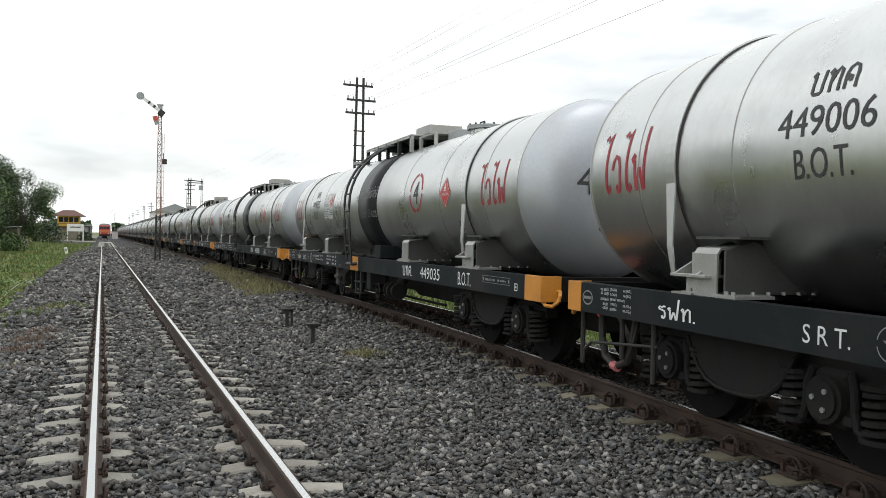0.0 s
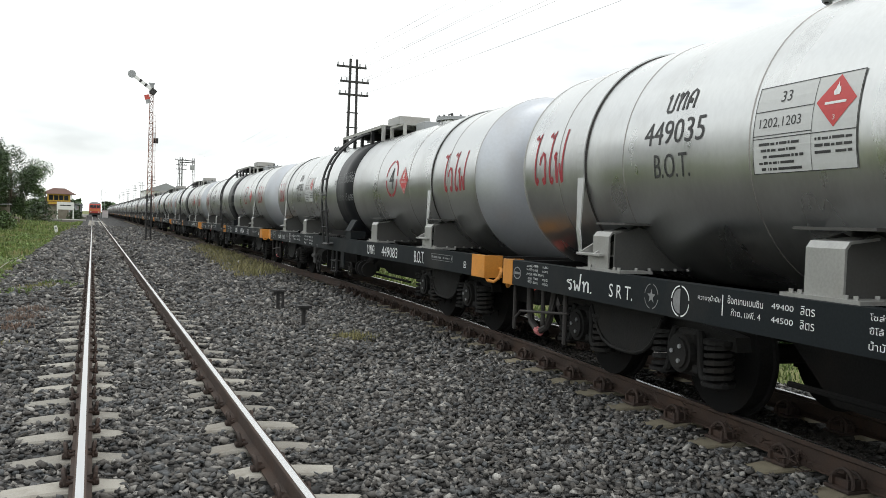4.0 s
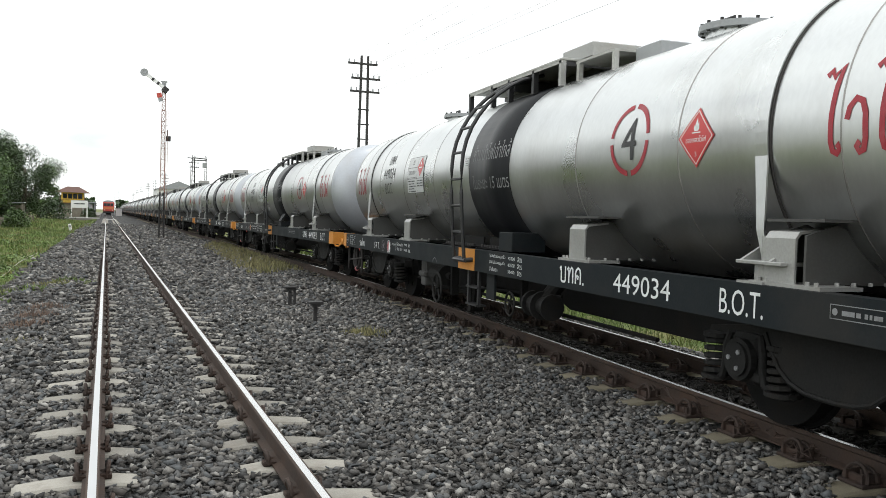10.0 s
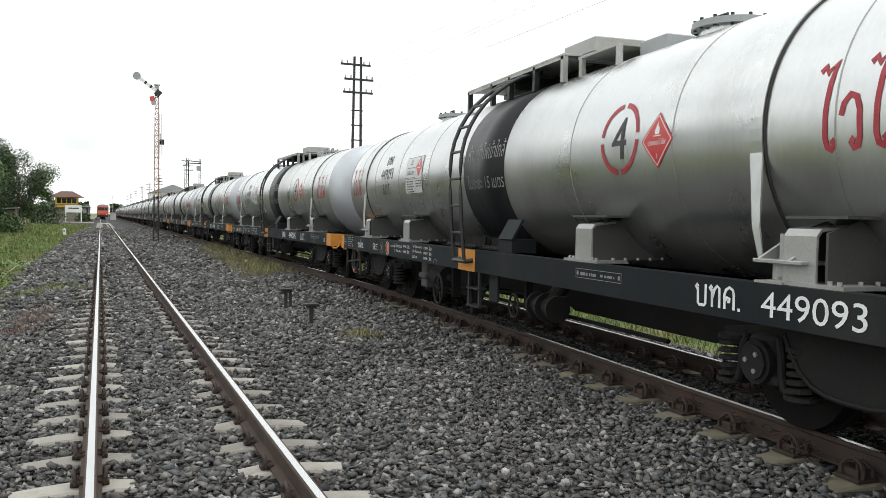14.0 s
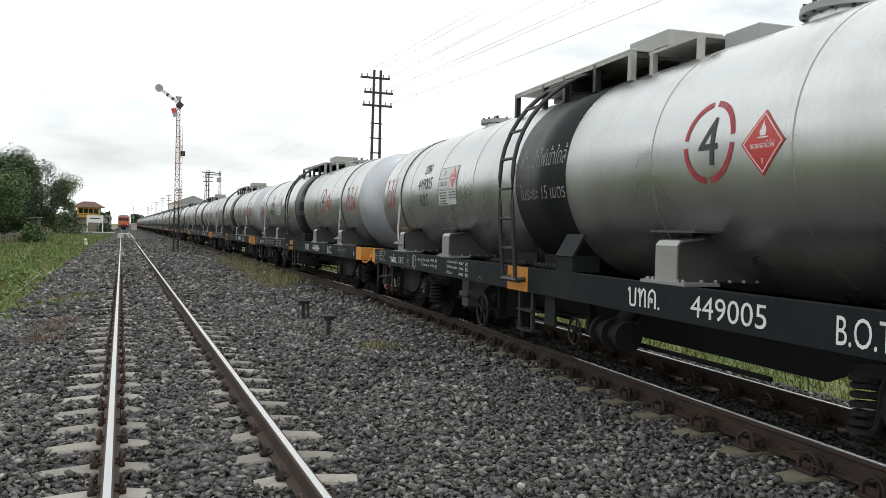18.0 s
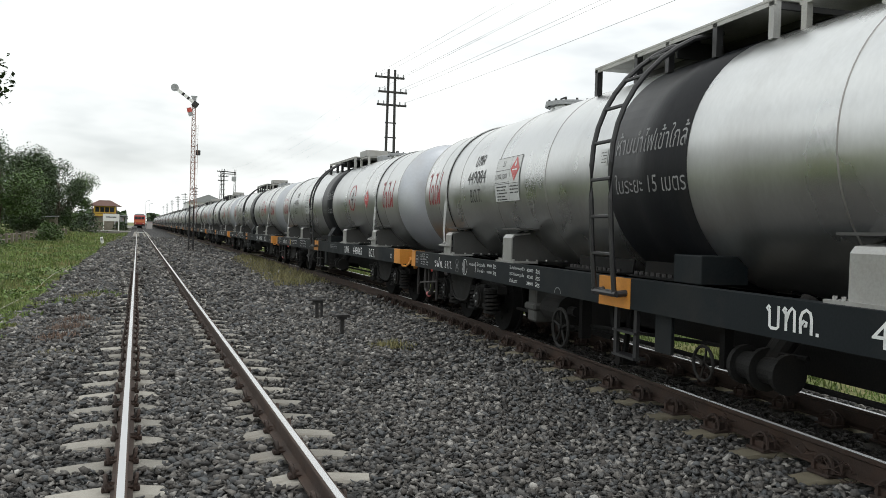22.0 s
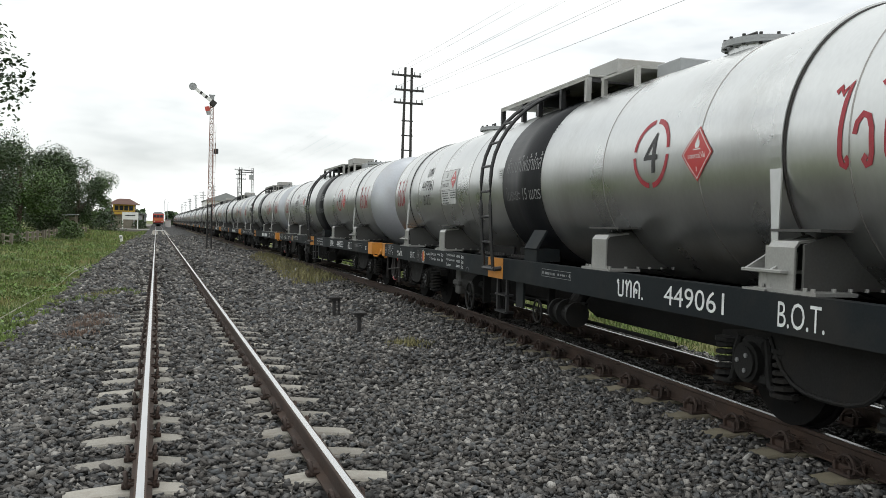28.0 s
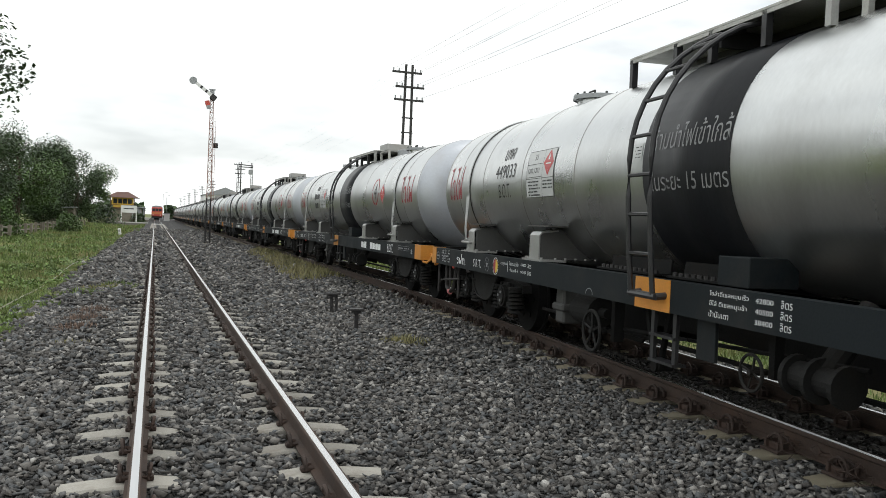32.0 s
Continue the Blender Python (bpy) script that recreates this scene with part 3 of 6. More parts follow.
lay_track("track_2", "curving track with yellowed sleepers under the train", track_x, 2.4, 44, -50, sleeper_mesh(YELLOWCONCRETE, "sleeper", SHADECONCRETE), 18, TRACK_LIFT, chair_mesh())


def stone_shapes(n, rnd):
    """Broken stones: sharp-edged lumps, each the hull of a few scattered points."""
    out = []
    while len(out) < n:
        bm = bmesh.new()
        for _ in range(7):
            d = Vector((rnd.gauss(0, 1), rnd.gauss(0, 1), rnd.gauss(0, 1))).normalized() * rnd.uniform(0.7, 1.35)
            bm.verts.new(d)
        hull = bmesh.ops.convex_hull(bm, input=bm.verts)
        bmesh.ops.delete(bm, geom=[g for g in hull["geom_interior"] if isinstance(g, bmesh.types.BMVert)], context="VERTS")
        bmesh.ops.recalc_face_normals(bm, faces=bm.faces)
        bm.verts.index_update()
        if all(len(f.verts) == 3 for f in bm.faces):
            out.append((np.array([v.co[:] for v in bm.verts]), np.array([[v.index for v in f.verts] for f in bm.faces])))
        bm.free()
    return out


def scatter_stones(name, label, zones, material, seed, in_shade=False):
    """Loose stones over zones of (x0, x1, y0, y1, number a square metre, smallest, largest)."""
    rnd = random.Random(seed)
    shapes = stone_shapes(24, rnd)
    vs, fs, k = [], [], 0
    for x0, x1, y0, y1, dens, lo, hi in zones:
        for _ in range(int((x1 - x0) * (y1 - y0) * dens)):
            x, y = rnd.uniform(x0, x1), rnd.uniform(y0, y1)
            edge = -1.75 + 0.45 * noise.noise((y * 0.35, 2.0, 0)) + 0.2 * noise.noise((y * 1.3, 5.0, 0))
            if x < edge - 0.35 * rnd.random():
                continue
            d1, d2 = abs(x - LEFT_X), abs(x - track_x(y))
            if abs(d1 - GAUGE / 2) < 0.085 or abs(d2 - GAUGE / 2) < 0.085:
                continue
            if (d2 < 0.46) != in_shade:
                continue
            phase = abs(((y - 2.8) / 0.6) % 1 - 0.5) * 0.6 if d1 < 1.0 else abs(((y - 2.4) / 0.6) % 1 - 0.5) * 0.6
            if min(d1, d2) < 0.95 and phase > 0.18 and min(d1, d2) > 0.27 + 0.06 * rnd.random():
                continue
            v, f = shapes[rnd.randrange(len(shapes))]
            r = rnd.uniform(lo, hi)
            q = Euler((rnd.uniform(-0.5, 0.5), rnd.uniform(-0.5, 0.5), rnd.uniform(0, 6.3))).to_matrix()
            sc = np.array((r * rnd.uniform(0.9, 1.5), r * rnd.uniform(0.65, 1.0), r * rnd.uniform(0.45, 0.85)))
            p = (v * sc) @ np.array(q).T + np.array((x, y, bed_height(x, y) + rnd.uniform(-0.1, 0.95) * r))
            vs.append(p)
            fs.append(f + k)
            k += len(v)
    v, f = np.concatenate(vs), np.concatenate(fs)
    me = bpy.data.meshes.new(name)
    me.vertices.add(len(v))
    me.vertices.foreach_set("co", v.ravel())
    me.loops.add(f.size)
    me.loops.foreach_set("vertex_index", f.ravel().astype(np.int32))
    me.polygons.add(len(f))
    me.polygons.foreach_set("loop_start", np.arange(0, f.size, 3, dtype=np.int32))
    me.update(calc_edges=True)
    me.materials.append(material)
    return tagged(new(name, me), label, "gravel", kind="stuff")


scatter_stones("ballast_stones", "dark grey broken ballast stones between the tracks", [
    (-2.4, 4.6, 3.4, 8.5, 950, 0.018, 0.040), (-2.6, 5.1, 8.5, 15.0, 480, 0.024, 0.050), (-2.6, 5.2, 15.0, 26.0, 190, 0.034, 0.072),
    (-2.6, 5.0, 26.0, 46.0, 75, 0.05, 0.10), (-2.4, 4.6, 46.0, 95.0, 18, 0.07, 0.12), (4.7, 7.6, 3.0, 14.0, 90, 0.025, 0.045)], STONE, 11)
# stones under the train, their colour darkened to hold its shade
scatter_stones("oily_stones", "ballast stones between the rails, near black with the train's shade in their colour", [(4.0, 6.2, 2.5, 12.0, 700, 0.018, 0.036), (4.8, 6.3, 12.0, 26.0, 260, 0.025, 0.05)], SHADESTONE, 13, True)
scatter_stones("pale_stones", "few pale stones lying among the dark ballast", [(-2.2, 4.4, 3.6, 14.0, 2.6, 0.02, 0.04)], DRYSTONE, 12)

# ---- the tank train ----
TANK_R, TANK_X, TANK_Z = 1.02, 0.0, 2.145
SIDE = 1.2
SOLE_LO, SOLE_HI = 0.96, 1.205
FRONT, REAR = -7.63, 7.08
TANK_A, TANK_B = -6.64, 7.06
PITCH = 15.51
BOGIE_F, BOGIE_R = -5.78, 5.05
TRUSS = [(-4.6, 0.96), (4.0, 0.96), (3.4, 0.44), (1.6, 0.44), (1.35, 0.66), (-1.0, 0.66), (-1.25, 0.59), (-3.7, 0.59)]
LIFT = 0.025           # the train's track lies a little higher than the other
TEXT_CACHE = {}


def letters(body):
    """Flat outline of a text in the built-in font: points and faces, scaled to a unit box."""
    if body not in TEXT_CACHE:
        cu = bpy.data.curves.new("letters", "FONT")
        cu.body, cu.resolution_u = body, 3
        ob = new("letters", cu)
        bpy.context.view_layer.update()
        me = bpy.data.meshes.new_from_object(ob.evaluated_get(bpy.context.evaluated_depsgraph_get()))
        v = np.array([w.co[:2] for w in me.vertices])
        f = [tuple(p.vertices) for p in me.polygons]
        lo, hi = v.min(0), v.max(0)
        TEXT_CACHE[body] = ((v - lo) / (hi - lo), f)
        bpy.data.objects.remove(ob)
        bpy.data.meshes.remove(me)
        bpy.data.curves.remove(cu)
    return TEXT_CACHE[body]


def flat_shape(body, w, h, slant=0.0):
    v, f = letters(body)
    return [(a * w + b * h * slant, b * h) for a, b in v], f


def merge(*shapes):
    """Joins flat shapes of (points, faces, dx, dy) into one."""
    v, f = [], []
    for pts, faces, dx, dy in shapes:
        k = len(v)
        v += [(a + dx, b + dy) for a, b in pts]
        f += [tuple(i + k for i in q) for q in faces]
    return v, f


def bar(w, h):
    return [(0, 0), (w, 0), (w, h), (0, h)], [(0, 1, 2, 3)]


def bars(w, h, n, seed):
    """A line of writing that cannot be read: short bars with gaps."""
    rnd = random.Random(seed)
    cuts = sorted(rnd.uniform(0.08, 0.92) for _ in range(n - 1))
    v, f, a = [], [], 0.0
    for c in cuts + [1.0]:
        k = len(v)
        x0, x1 = a * w + 0.004, c * w - 0.006
        a = c
        if x1 - x0 > 0.006:
            hh = h * rnd.uniform(0.75, 1.0)
            v += [(x0, 0), (x1, 0), (x1, hh), (x0, hh)]
            f.append((k, k + 1, k + 2, k + 3))
    return v, f


def curved(bm, step, axis_z):
    """Cuts flat lettering into strips so that it follows a round surface."""
    zs = [v.co.z for v in bm.verts]
    z = math.floor(min(zs) / step) * step + step
    while z < max(zs):
        bmesh.ops.bisect_plane(bm, geom=list(bm.verts) + list(bm.edges) + list(bm.faces), plane_co=(0, 0, z), plane_no=(0, 0, 1))
        z += step


def on_sole(name, shape, u, z, material, parent, label="", side=-1, lift=0.004):
    """Lettering on the sole bar's face. u: its rear end, as the reader's left."""
    v, f = shape
    bm = bmesh.new()
    vs = [bm.verts.new((side * (SIDE + lift), u + side * a, z + b)) for a, b in v]
    for q in f:
        bm.faces.new([vs[i] for i in (q if side < 0 else reversed(q))])
    return part(name, bm, material, parent, label)


def on_tank(name, shape, u, h, material, parent, label="", lift=0.0028):
    """Lettering on the tank's flank. h: height above the tank's axis, along the curve."""
    v, f = shape
    bm = bmesh.new()
    vs = [bm.verts.new((0, u - a, h + b)) for a, b in v]
    for q in f:
        try:
            bm.faces.new([vs[i] for i in q])
        except ValueError:
            pass
    curved(bm, 0.06, 0)
    r = TANK_R + lift
    for w in bm.verts:
        a = w.co.z / r
        w.co.x, w.co.z = TANK_X - r * math.cos(a), TANK_Z + r * math.sin(a)
    return part(name, bm, material, parent, label)


def head_y(r, end, out, depth=0.40):
    t = min(1.0, r / TANK_R)
    return end + out * depth * math.sqrt(max(0.0, 1 - t ** 5.0)) * (1 - 0.12 * t * t)


def on_head(name, shape, x, z, material, parent, label=""):
    v, f = shape
    bm = bmesh.new()
    vs = [bm.verts.new((x + a, head_y(math.hypot(x + a - TANK_X, z + b - TANK_Z), TANK_A, -1) - 0.006, z + b)) for a, b in v]
    for q in f:
        bm.faces.new([vs[i] for i in q])
    return part(name, bm, material, parent, label)


def lathe_y(rings, n=72):
    """A body turned round the tank's axis: rings of (u, radius)."""
    v, f = [], []
    for u, r in rings:
        for k in range(n):
            a = 2 * math.pi * k / n
            v.append((TANK_X + r * math.cos(a), u, TANK_Z + r * math.sin(a)))
    for i in range(len(rings) - 1):
        for k in range(n):
            a, b = i * n + k, i * n + (k + 1) % n
            f.append((a, a + n, b + n, b))
    return v, f


def turned(name, rings, material, parent, label="", n=72):
    ob = raw(name, *lathe_y(rings, n), material, parent, smooth=True)
    if label:
        tagged(ob, label)
    return ob


def coil(bm, x, y, z0, z1, r, wire, turns):
    pts = [(x + r * math.cos(2 * math.pi * i / 10), y + r * math.sin(2 * math.pi * i / 10), z0 + (z1 - z0) * i / (10 * turns)) for i in range(10 * turns + 1)]
    tube(bm, pts, wire, 5)


def bogie(parent, u, name="bogie"):
    """A two-axle bogie: cast side frames, axle boxes between pairs of coil springs, a rounded bolster plate."""
    bm = boxes((-0.75, 0.75, -0.14, 0.14, 0.60, 0.84), (-0.35, 0.35, -0.3, 0.3, 0.84, 0.93), bevel=0.01)
    base = part(name, bm, UNDER, parent, "grimy two-axle bogie")
    base.location = (0, u, 0.045)
    for s in (-1, 1):
        out = [(-1.30, 0.70), (-1.28, 0.80), (-0.8, 0.86), (-0.5, 0.89), (0.5, 0.89), (0.8, 0.86), (1.28, 0.80), (1.30, 0.70), (0.94, 0.70), (0.9, 0.74), (0.5, 0.72), (0.38, 0.56), (-0.38, 0.56), (-0.5, 0.72), (-0.9, 0.74), (-0.94, 0.70)]
        part("side_frame", prism(bmesh.new(), out, "x", s * 0.72, s * 0.84), BOGIEGREY, base)
        plate = [(-0.62, 0.93), (0.62, 0.93), (0.56, 0.84), (0.50, 0.74), (0.42, 0.635), (0.32, 0.565), (0.20, 0.53), (0.06, 0.52), (-0.06, 0.52), (-0.20, 0.53), (-0.32, 0.565), (-0.42, 0.635), (-0.50, 0.74), (-0.56, 0.84)]
        bol = part("bolster_plate", prism(bmesh.new(), plate, "x", s * 0.915, s * 0.95), BOGIEGREY, base, "dark rounded steel plate between the axles")
        lip = bmesh.new()
        tube(lip, [(s * 0.955, a, b) for a, b in plate[2:]], 0.016, 6)
        part("plate_lip", lip, BOGIEGREY, bol)
    for w in (-0.81, 0.81):
        for s in (-1, 1):
            bm = boxes((s * 0.74, s * 0.92, w - 0.14, w + 0.14, 0.47, 0.80), bevel=0.03)
            rod(bm, (s * 0.92, w, 0.63), (s * 0.965, w, 0.63), 0.142, 20)
            rod(bm, (s * 0.965, w, 0.63), (s * 0.985, w, 0.63), 0.112, 20)
            box(bm, s * 0.80, s * 0.94, w - 0.20, w - 0.12, 0.50, 0.56, 0.01)
            part("axle_box", bm, BOGIEGREY, base, "axle box with a round cover")
            for k in range(3 if s < 0 else 0):
                a = math.pi * (0.5 + 2 * k / 3 + 0.2)
                bm = rod(bmesh.new(), (s * 0.985, w + 0.062 * math.cos(a), 0.63 + 0.062 * math.sin(a)), (s * 0.996, w + 0.062 * math.cos(a), 0.63 + 0.062 * math.sin(a)), 0.017, 8)
                part("cover_bolt", bm, STENCIL_GREY, base, "pale bolt head on the axle box")
            for d in (-0.33, 0.33):
                bm = bmesh.new()
                coil(bm, s * 0.86, w + d, 0.475, 0.735, 0.088, 0.0215, 5)
                rod(bm, (s * 0.86, w + d, 0.735), (s * 0.86, w + d, 0.765), 0.115, 14)
                part("spring", bm, BOGIEGREY, base, "coil spring")
                e = 1 if d > 0 else -1
                bm = bmesh.new()
                tube(bm, [(s * 0.90, w + e * 0.15, 0.80), (s * 0.91, w + e * 0.185, 0.70), (s * 0.91, w + e * 0.19, 0.58), (s * 0.91, w + e * 0.215, 0.49), (s * 0.90, w + e * 0.27, 0.45), (s * 0.88, w + e * 0.36, 0.445), (s * 0.87, w + e * 0.43, 0.46)], 0.028, 8)
                rod(bm, (s * 0.86, w + d, 0.445), (s * 0.86, w + d, 0.472), 0.118, 14)
                part("spring_yoke", bm, BOGIEGREY, base, "curved yoke that carries the spring")
        bm = bmesh.new()
        rod(bm, (-0.75, 0, 0), (0.75, 0, 0), 0.075, 12)
        for s in (-1, 1):
            rod(bm, (s * 0.47, 0, 0), (s * 0.60, 0, 0), 0.425, 32)
            rod(bm, (s * 0.455, 0, 0), (s * 0.485, 0, 0), 0.452, 32)
            for k in range(6):
                a = math.pi * k / 3
                rod(bm, (s * 0.60, 0.24 * math.cos(a), 0.24 * math.sin(a)), (s * 0.612, 0.24 * math.cos(a), 0.24 * math.sin(a)), 0.035, 8)
        ws = part("wheelset", bm, UNDER, base, "pair of steel wheels on an axle")
        ws.location = (0, w, RAIL_TOP + 0.425)
    for w in (-0.36, 0.36):
        bm = bmesh.new()
        for s in (-1, 1):
            box(bm, s * 0.46, s * 0.6, w - 0.04, w + 0.02, 0.42, 0.66)
            rod(bm, (s * 0.55, w, 0.62), (s * 0.55, w, 0.9), 0.02, 6)
        rod(bm, (-0.55, w, 0.5), (0.55, w, 0.5), 0.03, 6)
        part("brake_beam", bm, UNDER, base)
    return base


def spoked_wheel(bm, x, y, z, r, n, tube_r):
    torus(bm, (x, y, z), (1, 0, 0), r, tube_r, 22, 6)
    rod(bm, (x - 0.02, y, z), (x + 0.14, y, z), tube_r * 1.6, 8)
    for k in range(n):
        a = 2 * math.pi * k / n + 0.3
        rod(bm, (x + 0.01, y, z), (x, y + r * math.cos(a), z + r * math.sin(a)), tube_r * 0.75, 5)


STROKES = {
    "ไ": (0.46, [[(-0.04, 1.40), (0.06, 1.50), (0.15, 1.36), (0.34, 1.56), (0.27, 1.20), (0.22, 0.70), (0.21, 0.24), (0.25, 0.08), (0.35, 0.03), (0.43, 0.11), (0.36, 0.20)]]),
    "ว": (0.60, [[(0.08, 0.58), (0.13, 0.78), (0.27, 0.92), (0.42, 0.86), (0.50, 0.66), (0.51, 0.24), (0.46, 0.06), (0.36, 0.03), (0.30, 0.12), (0.38, 0.20)]]),
    "ฟ": (0.84, [[(0.20, 0.80), (0.11, 0.88), (0.03, 0.79), (0.11, 0.70), (0.19, 0.77)], [(0.16, 0.74), (0.20, 0.03), (0.24, 0.04), (0.40, 0.56), (0.44, 0.56), (0.58, 0.03), (0.62, 0.05), (0.74, 1.55)]]),
    "ร": (0.62, [[(0.06, 0.72), (0.16, 0.90), (0.30, 0.84), (0.42, 0.94), (0.54, 0.90)], [(0.08, 0.72), (0.26, 0.66), (0.44, 0.60), (0.50, 0.46), (0.50, 0.18), (0.42, 0.04), (0.31, 0.06), (0.30, 0.17), (0.40, 0.20)]]),
    "ท": (0.70, [[(0.18, 0.82), (0.10, 0.92), (0.02, 0.82), (0.10, 0.72), (0.18, 0.80)], [(0.16, 0.78), (0.18, 0.02)], [(0.18, 0.40), (0.30, 0.78), (0.44, 0.94), (0.56, 0.84), (0.58, 0.02)]]),
    "บ": (0.74, [[(0.18, 0.82), (0.10, 0.92), (0.02, 0.82), (0.10, 0.72), (0.18, 0.80)], [(0.15, 0.76), (0.17, 0.12), (0.24, 0.04), (0.52, 0.04), (0.60, 0.12), (0.60, 0.95)]]),
    "ค": (0.72, [[(0.10, 0.02), (0.08, 0.60), (0.16, 0.82), (0.34, 0.94), (0.52, 0.84), (0.58, 0.62), (0.58, 0.02)], [(0.10, 0.34), (0.24, 0.52), (0.36, 0.46), (0.34, 0.34), (0.24, 0.34)]]),
}


def thai(word, w, h, dot=False, pen=0.13):
    """Looped stencil letters drawn with a broad pen, scaled to a box."""
    v, f, x = [], [], 0.0
    for c in word:
        adv, lines = STROKES[c]
        for line in lines:
            pts = [Vector((x + a, b)) for a, b in line]
            k = len(v)
            for i, p in enumerate(pts):
                d = (pts[min(i + 1, len(pts) - 1)] - pts[max(i - 1, 0)]).normalized()
                n = Vector((-d.y, d.x)) * pen / 2
                v += [(p.x - n.x, p.y - n.y), (p.x + n.x, p.y + n.y)]
                if i:
                    f.append((k + 2 * i - 2, k + 2 * i, k + 2 * i + 1, k + 2 * i - 1))
        x += adv + 0.06
    if dot:
        k = len(v)
        v += [(x, 0), (x + pen, 0), (x + pen, pen), (x, pen)]
        f.append((k, k + 1, k + 2, k + 3))
    a = np.array(v)
    lo, hi = a.min(0), a.max(0)
    return [((p - lo[0]) / (hi[0] - lo[0]) * w, (q - lo[1]) / (hi[1] - lo[1]) * h) for p, q in v], f


def wai_fai(w, h):
    """The tall stencilled word for 'flammable'."""
    return thai("ไวไฟ", w, h, pen=0.125)


def flame(h):
    pts = [(-0.30, 0.0), (-0.42, 0.22), (-0.34, 0.45), (-0.24, 0.34), (-0.20, 0.62), (-0.06, 0.80), (-0.02, 1.0), (0.10, 0.72), (0.16, 0.50), (0.24, 0.66), (0.36, 0.42), (0.40, 0.2), (0.28, 0.0)]
    return [(a * h * 0.8, b * h) for a, b in pts], [tuple(range(len(pts)))]


def diamond(r):
    return [(-r, 0), (0, -r), (r, 0), (0, r)], [(0, 1, 2, 3)]


def ring_arcs(r0, r1, gap=0.10):
    v, f = [], []
    for q in range(4):
        for i in range(9):
            a = q * math.pi / 2 + gap + (math.pi / 2 - 2 * gap) * i / 8
            k = len(v)
            v += [(r0 * math.cos(a), r0 * math.sin(a)), (r1 * math.cos(a), r1 * math.sin(a))]
            if i:
                f.append((k - 2, k - 1, k + 1, k))
    return v, f


def disc(r, n=24, a0=0.0, a1=2 * math.pi):
    v = [(r * math.cos(a0 + (a1 - a0) * i / n), r * math.sin(a0 + (a1 - a0) * i / n)) for i in range(n + (a1 - a0 < 6.2))]
    return v, [tuple(range(len(v)))]


def star(r):
    v = [((r if k % 2 == 0 else r * 0.4) * math.sin(math.pi * k / 5), (r if k % 2 == 0 else r * 0.4) * math.cos(math.pi * k / 5)) for k in range(10)]
    return [(0, 0)] + v, [(0, 1 + (k + 1) % 10, 1 + k) for k in range(10)]


def saddle(wagon, u, s, clamp):
    """A saddle foot: pale folded face, web of that grey darkened for shade, base plate with bolts, and a cap plate; the
    end ones carry a strap clamp.
    """
    bm = boxes((s * 1.16, s * 0.86, u - 0.30, u + 0.30, 1.206, 1.228))
    base = part("saddle", bm, SADDLE, wagon, "bolted saddle foot under the tank")
    face = [(s * 1.13, 1.228), (s * 1.13, 1.49), (s * 1.10, 1.53), (s * 0.90, 1.555), (s * 0.90, 1.54), (s * 1.09, 1.515), (s * 1.115, 1.485), (s * 1.115, 1.228)]
    bm = prism(bmesh.new(), face, "y", u - (0.06 if clamp else 0.15), u + (0.20 if clamp else 0.14))
    part("face_plate", bm, SADDLE, base, "pale grey folded face plate")
    web = [(s * 1.11, 1.228), (s * 1.11, 1.51), (s * 0.90, 1.575), (s * 0.70, 1.50), (s * 0.30, 1.40), (s * 0.30, 1.228)]
    bm = prism(bmesh.new(), web, "y", u - 0.13, u - 0.11)
    prism(bm, web, "y", u + 0.11, u + 0.13)
    part("web_plate", bm, SADDLEWEB, base)
    bm = boxes((s * 1.09, s * 0.80, u - (0.24 if clamp else 0.31), u + (0.24 if clamp else 0.30), 1.588, 1.606))
    part("cap_plate", bm, SADDLEWEB, base)
    bm = bmesh.new()
    for d in (-0.24, -0.17, 0.17, 0.24):
        rod(bm, (s * 1.13, u + d, 1.228), (s * 1.13, u + d, 1.250), 0.014, 6)
    for i in range(5):
        rod(bm, (s * (0.95 - 0.12 * i), u - 0.2, 1.228), (s * (0.95 - 0.12 * i), u - 0.2, 1.248), 0.014, 6)
    tagged(part("bolts", bm, SADDLE, base), kind="stuff")
    if clamp:
        v = u + 0.27
        bm = boxes((s * 1.18, s * 0.95, u + 0.0, u + 0.41, 1.325, 1.348), bevel=0.004)
        for e in (-0.16, 0.10):
            prism(bm, [(s * 1.17, 1.348), (s * 0.98, 1.348), (s * 0.98, 1.46)], "y", v + e - 0.012, v + e + 0.012)
        rod(bm, (s * 1.07, v, 1.21), (s * 1.07, v, 1.33), 0.06, 10)
        rod(bm, (s * 1.07, v, 1.33), (s * 1.07, v, 1.50), 0.022, 8)
        box(bm, s * 1.18, s * 0.98, v - 0.12, v + 0.12, 1.206, 1.22)
        part("clamp_bracket", bm, SADDLE, base, "strap clamp bracket")
    return base


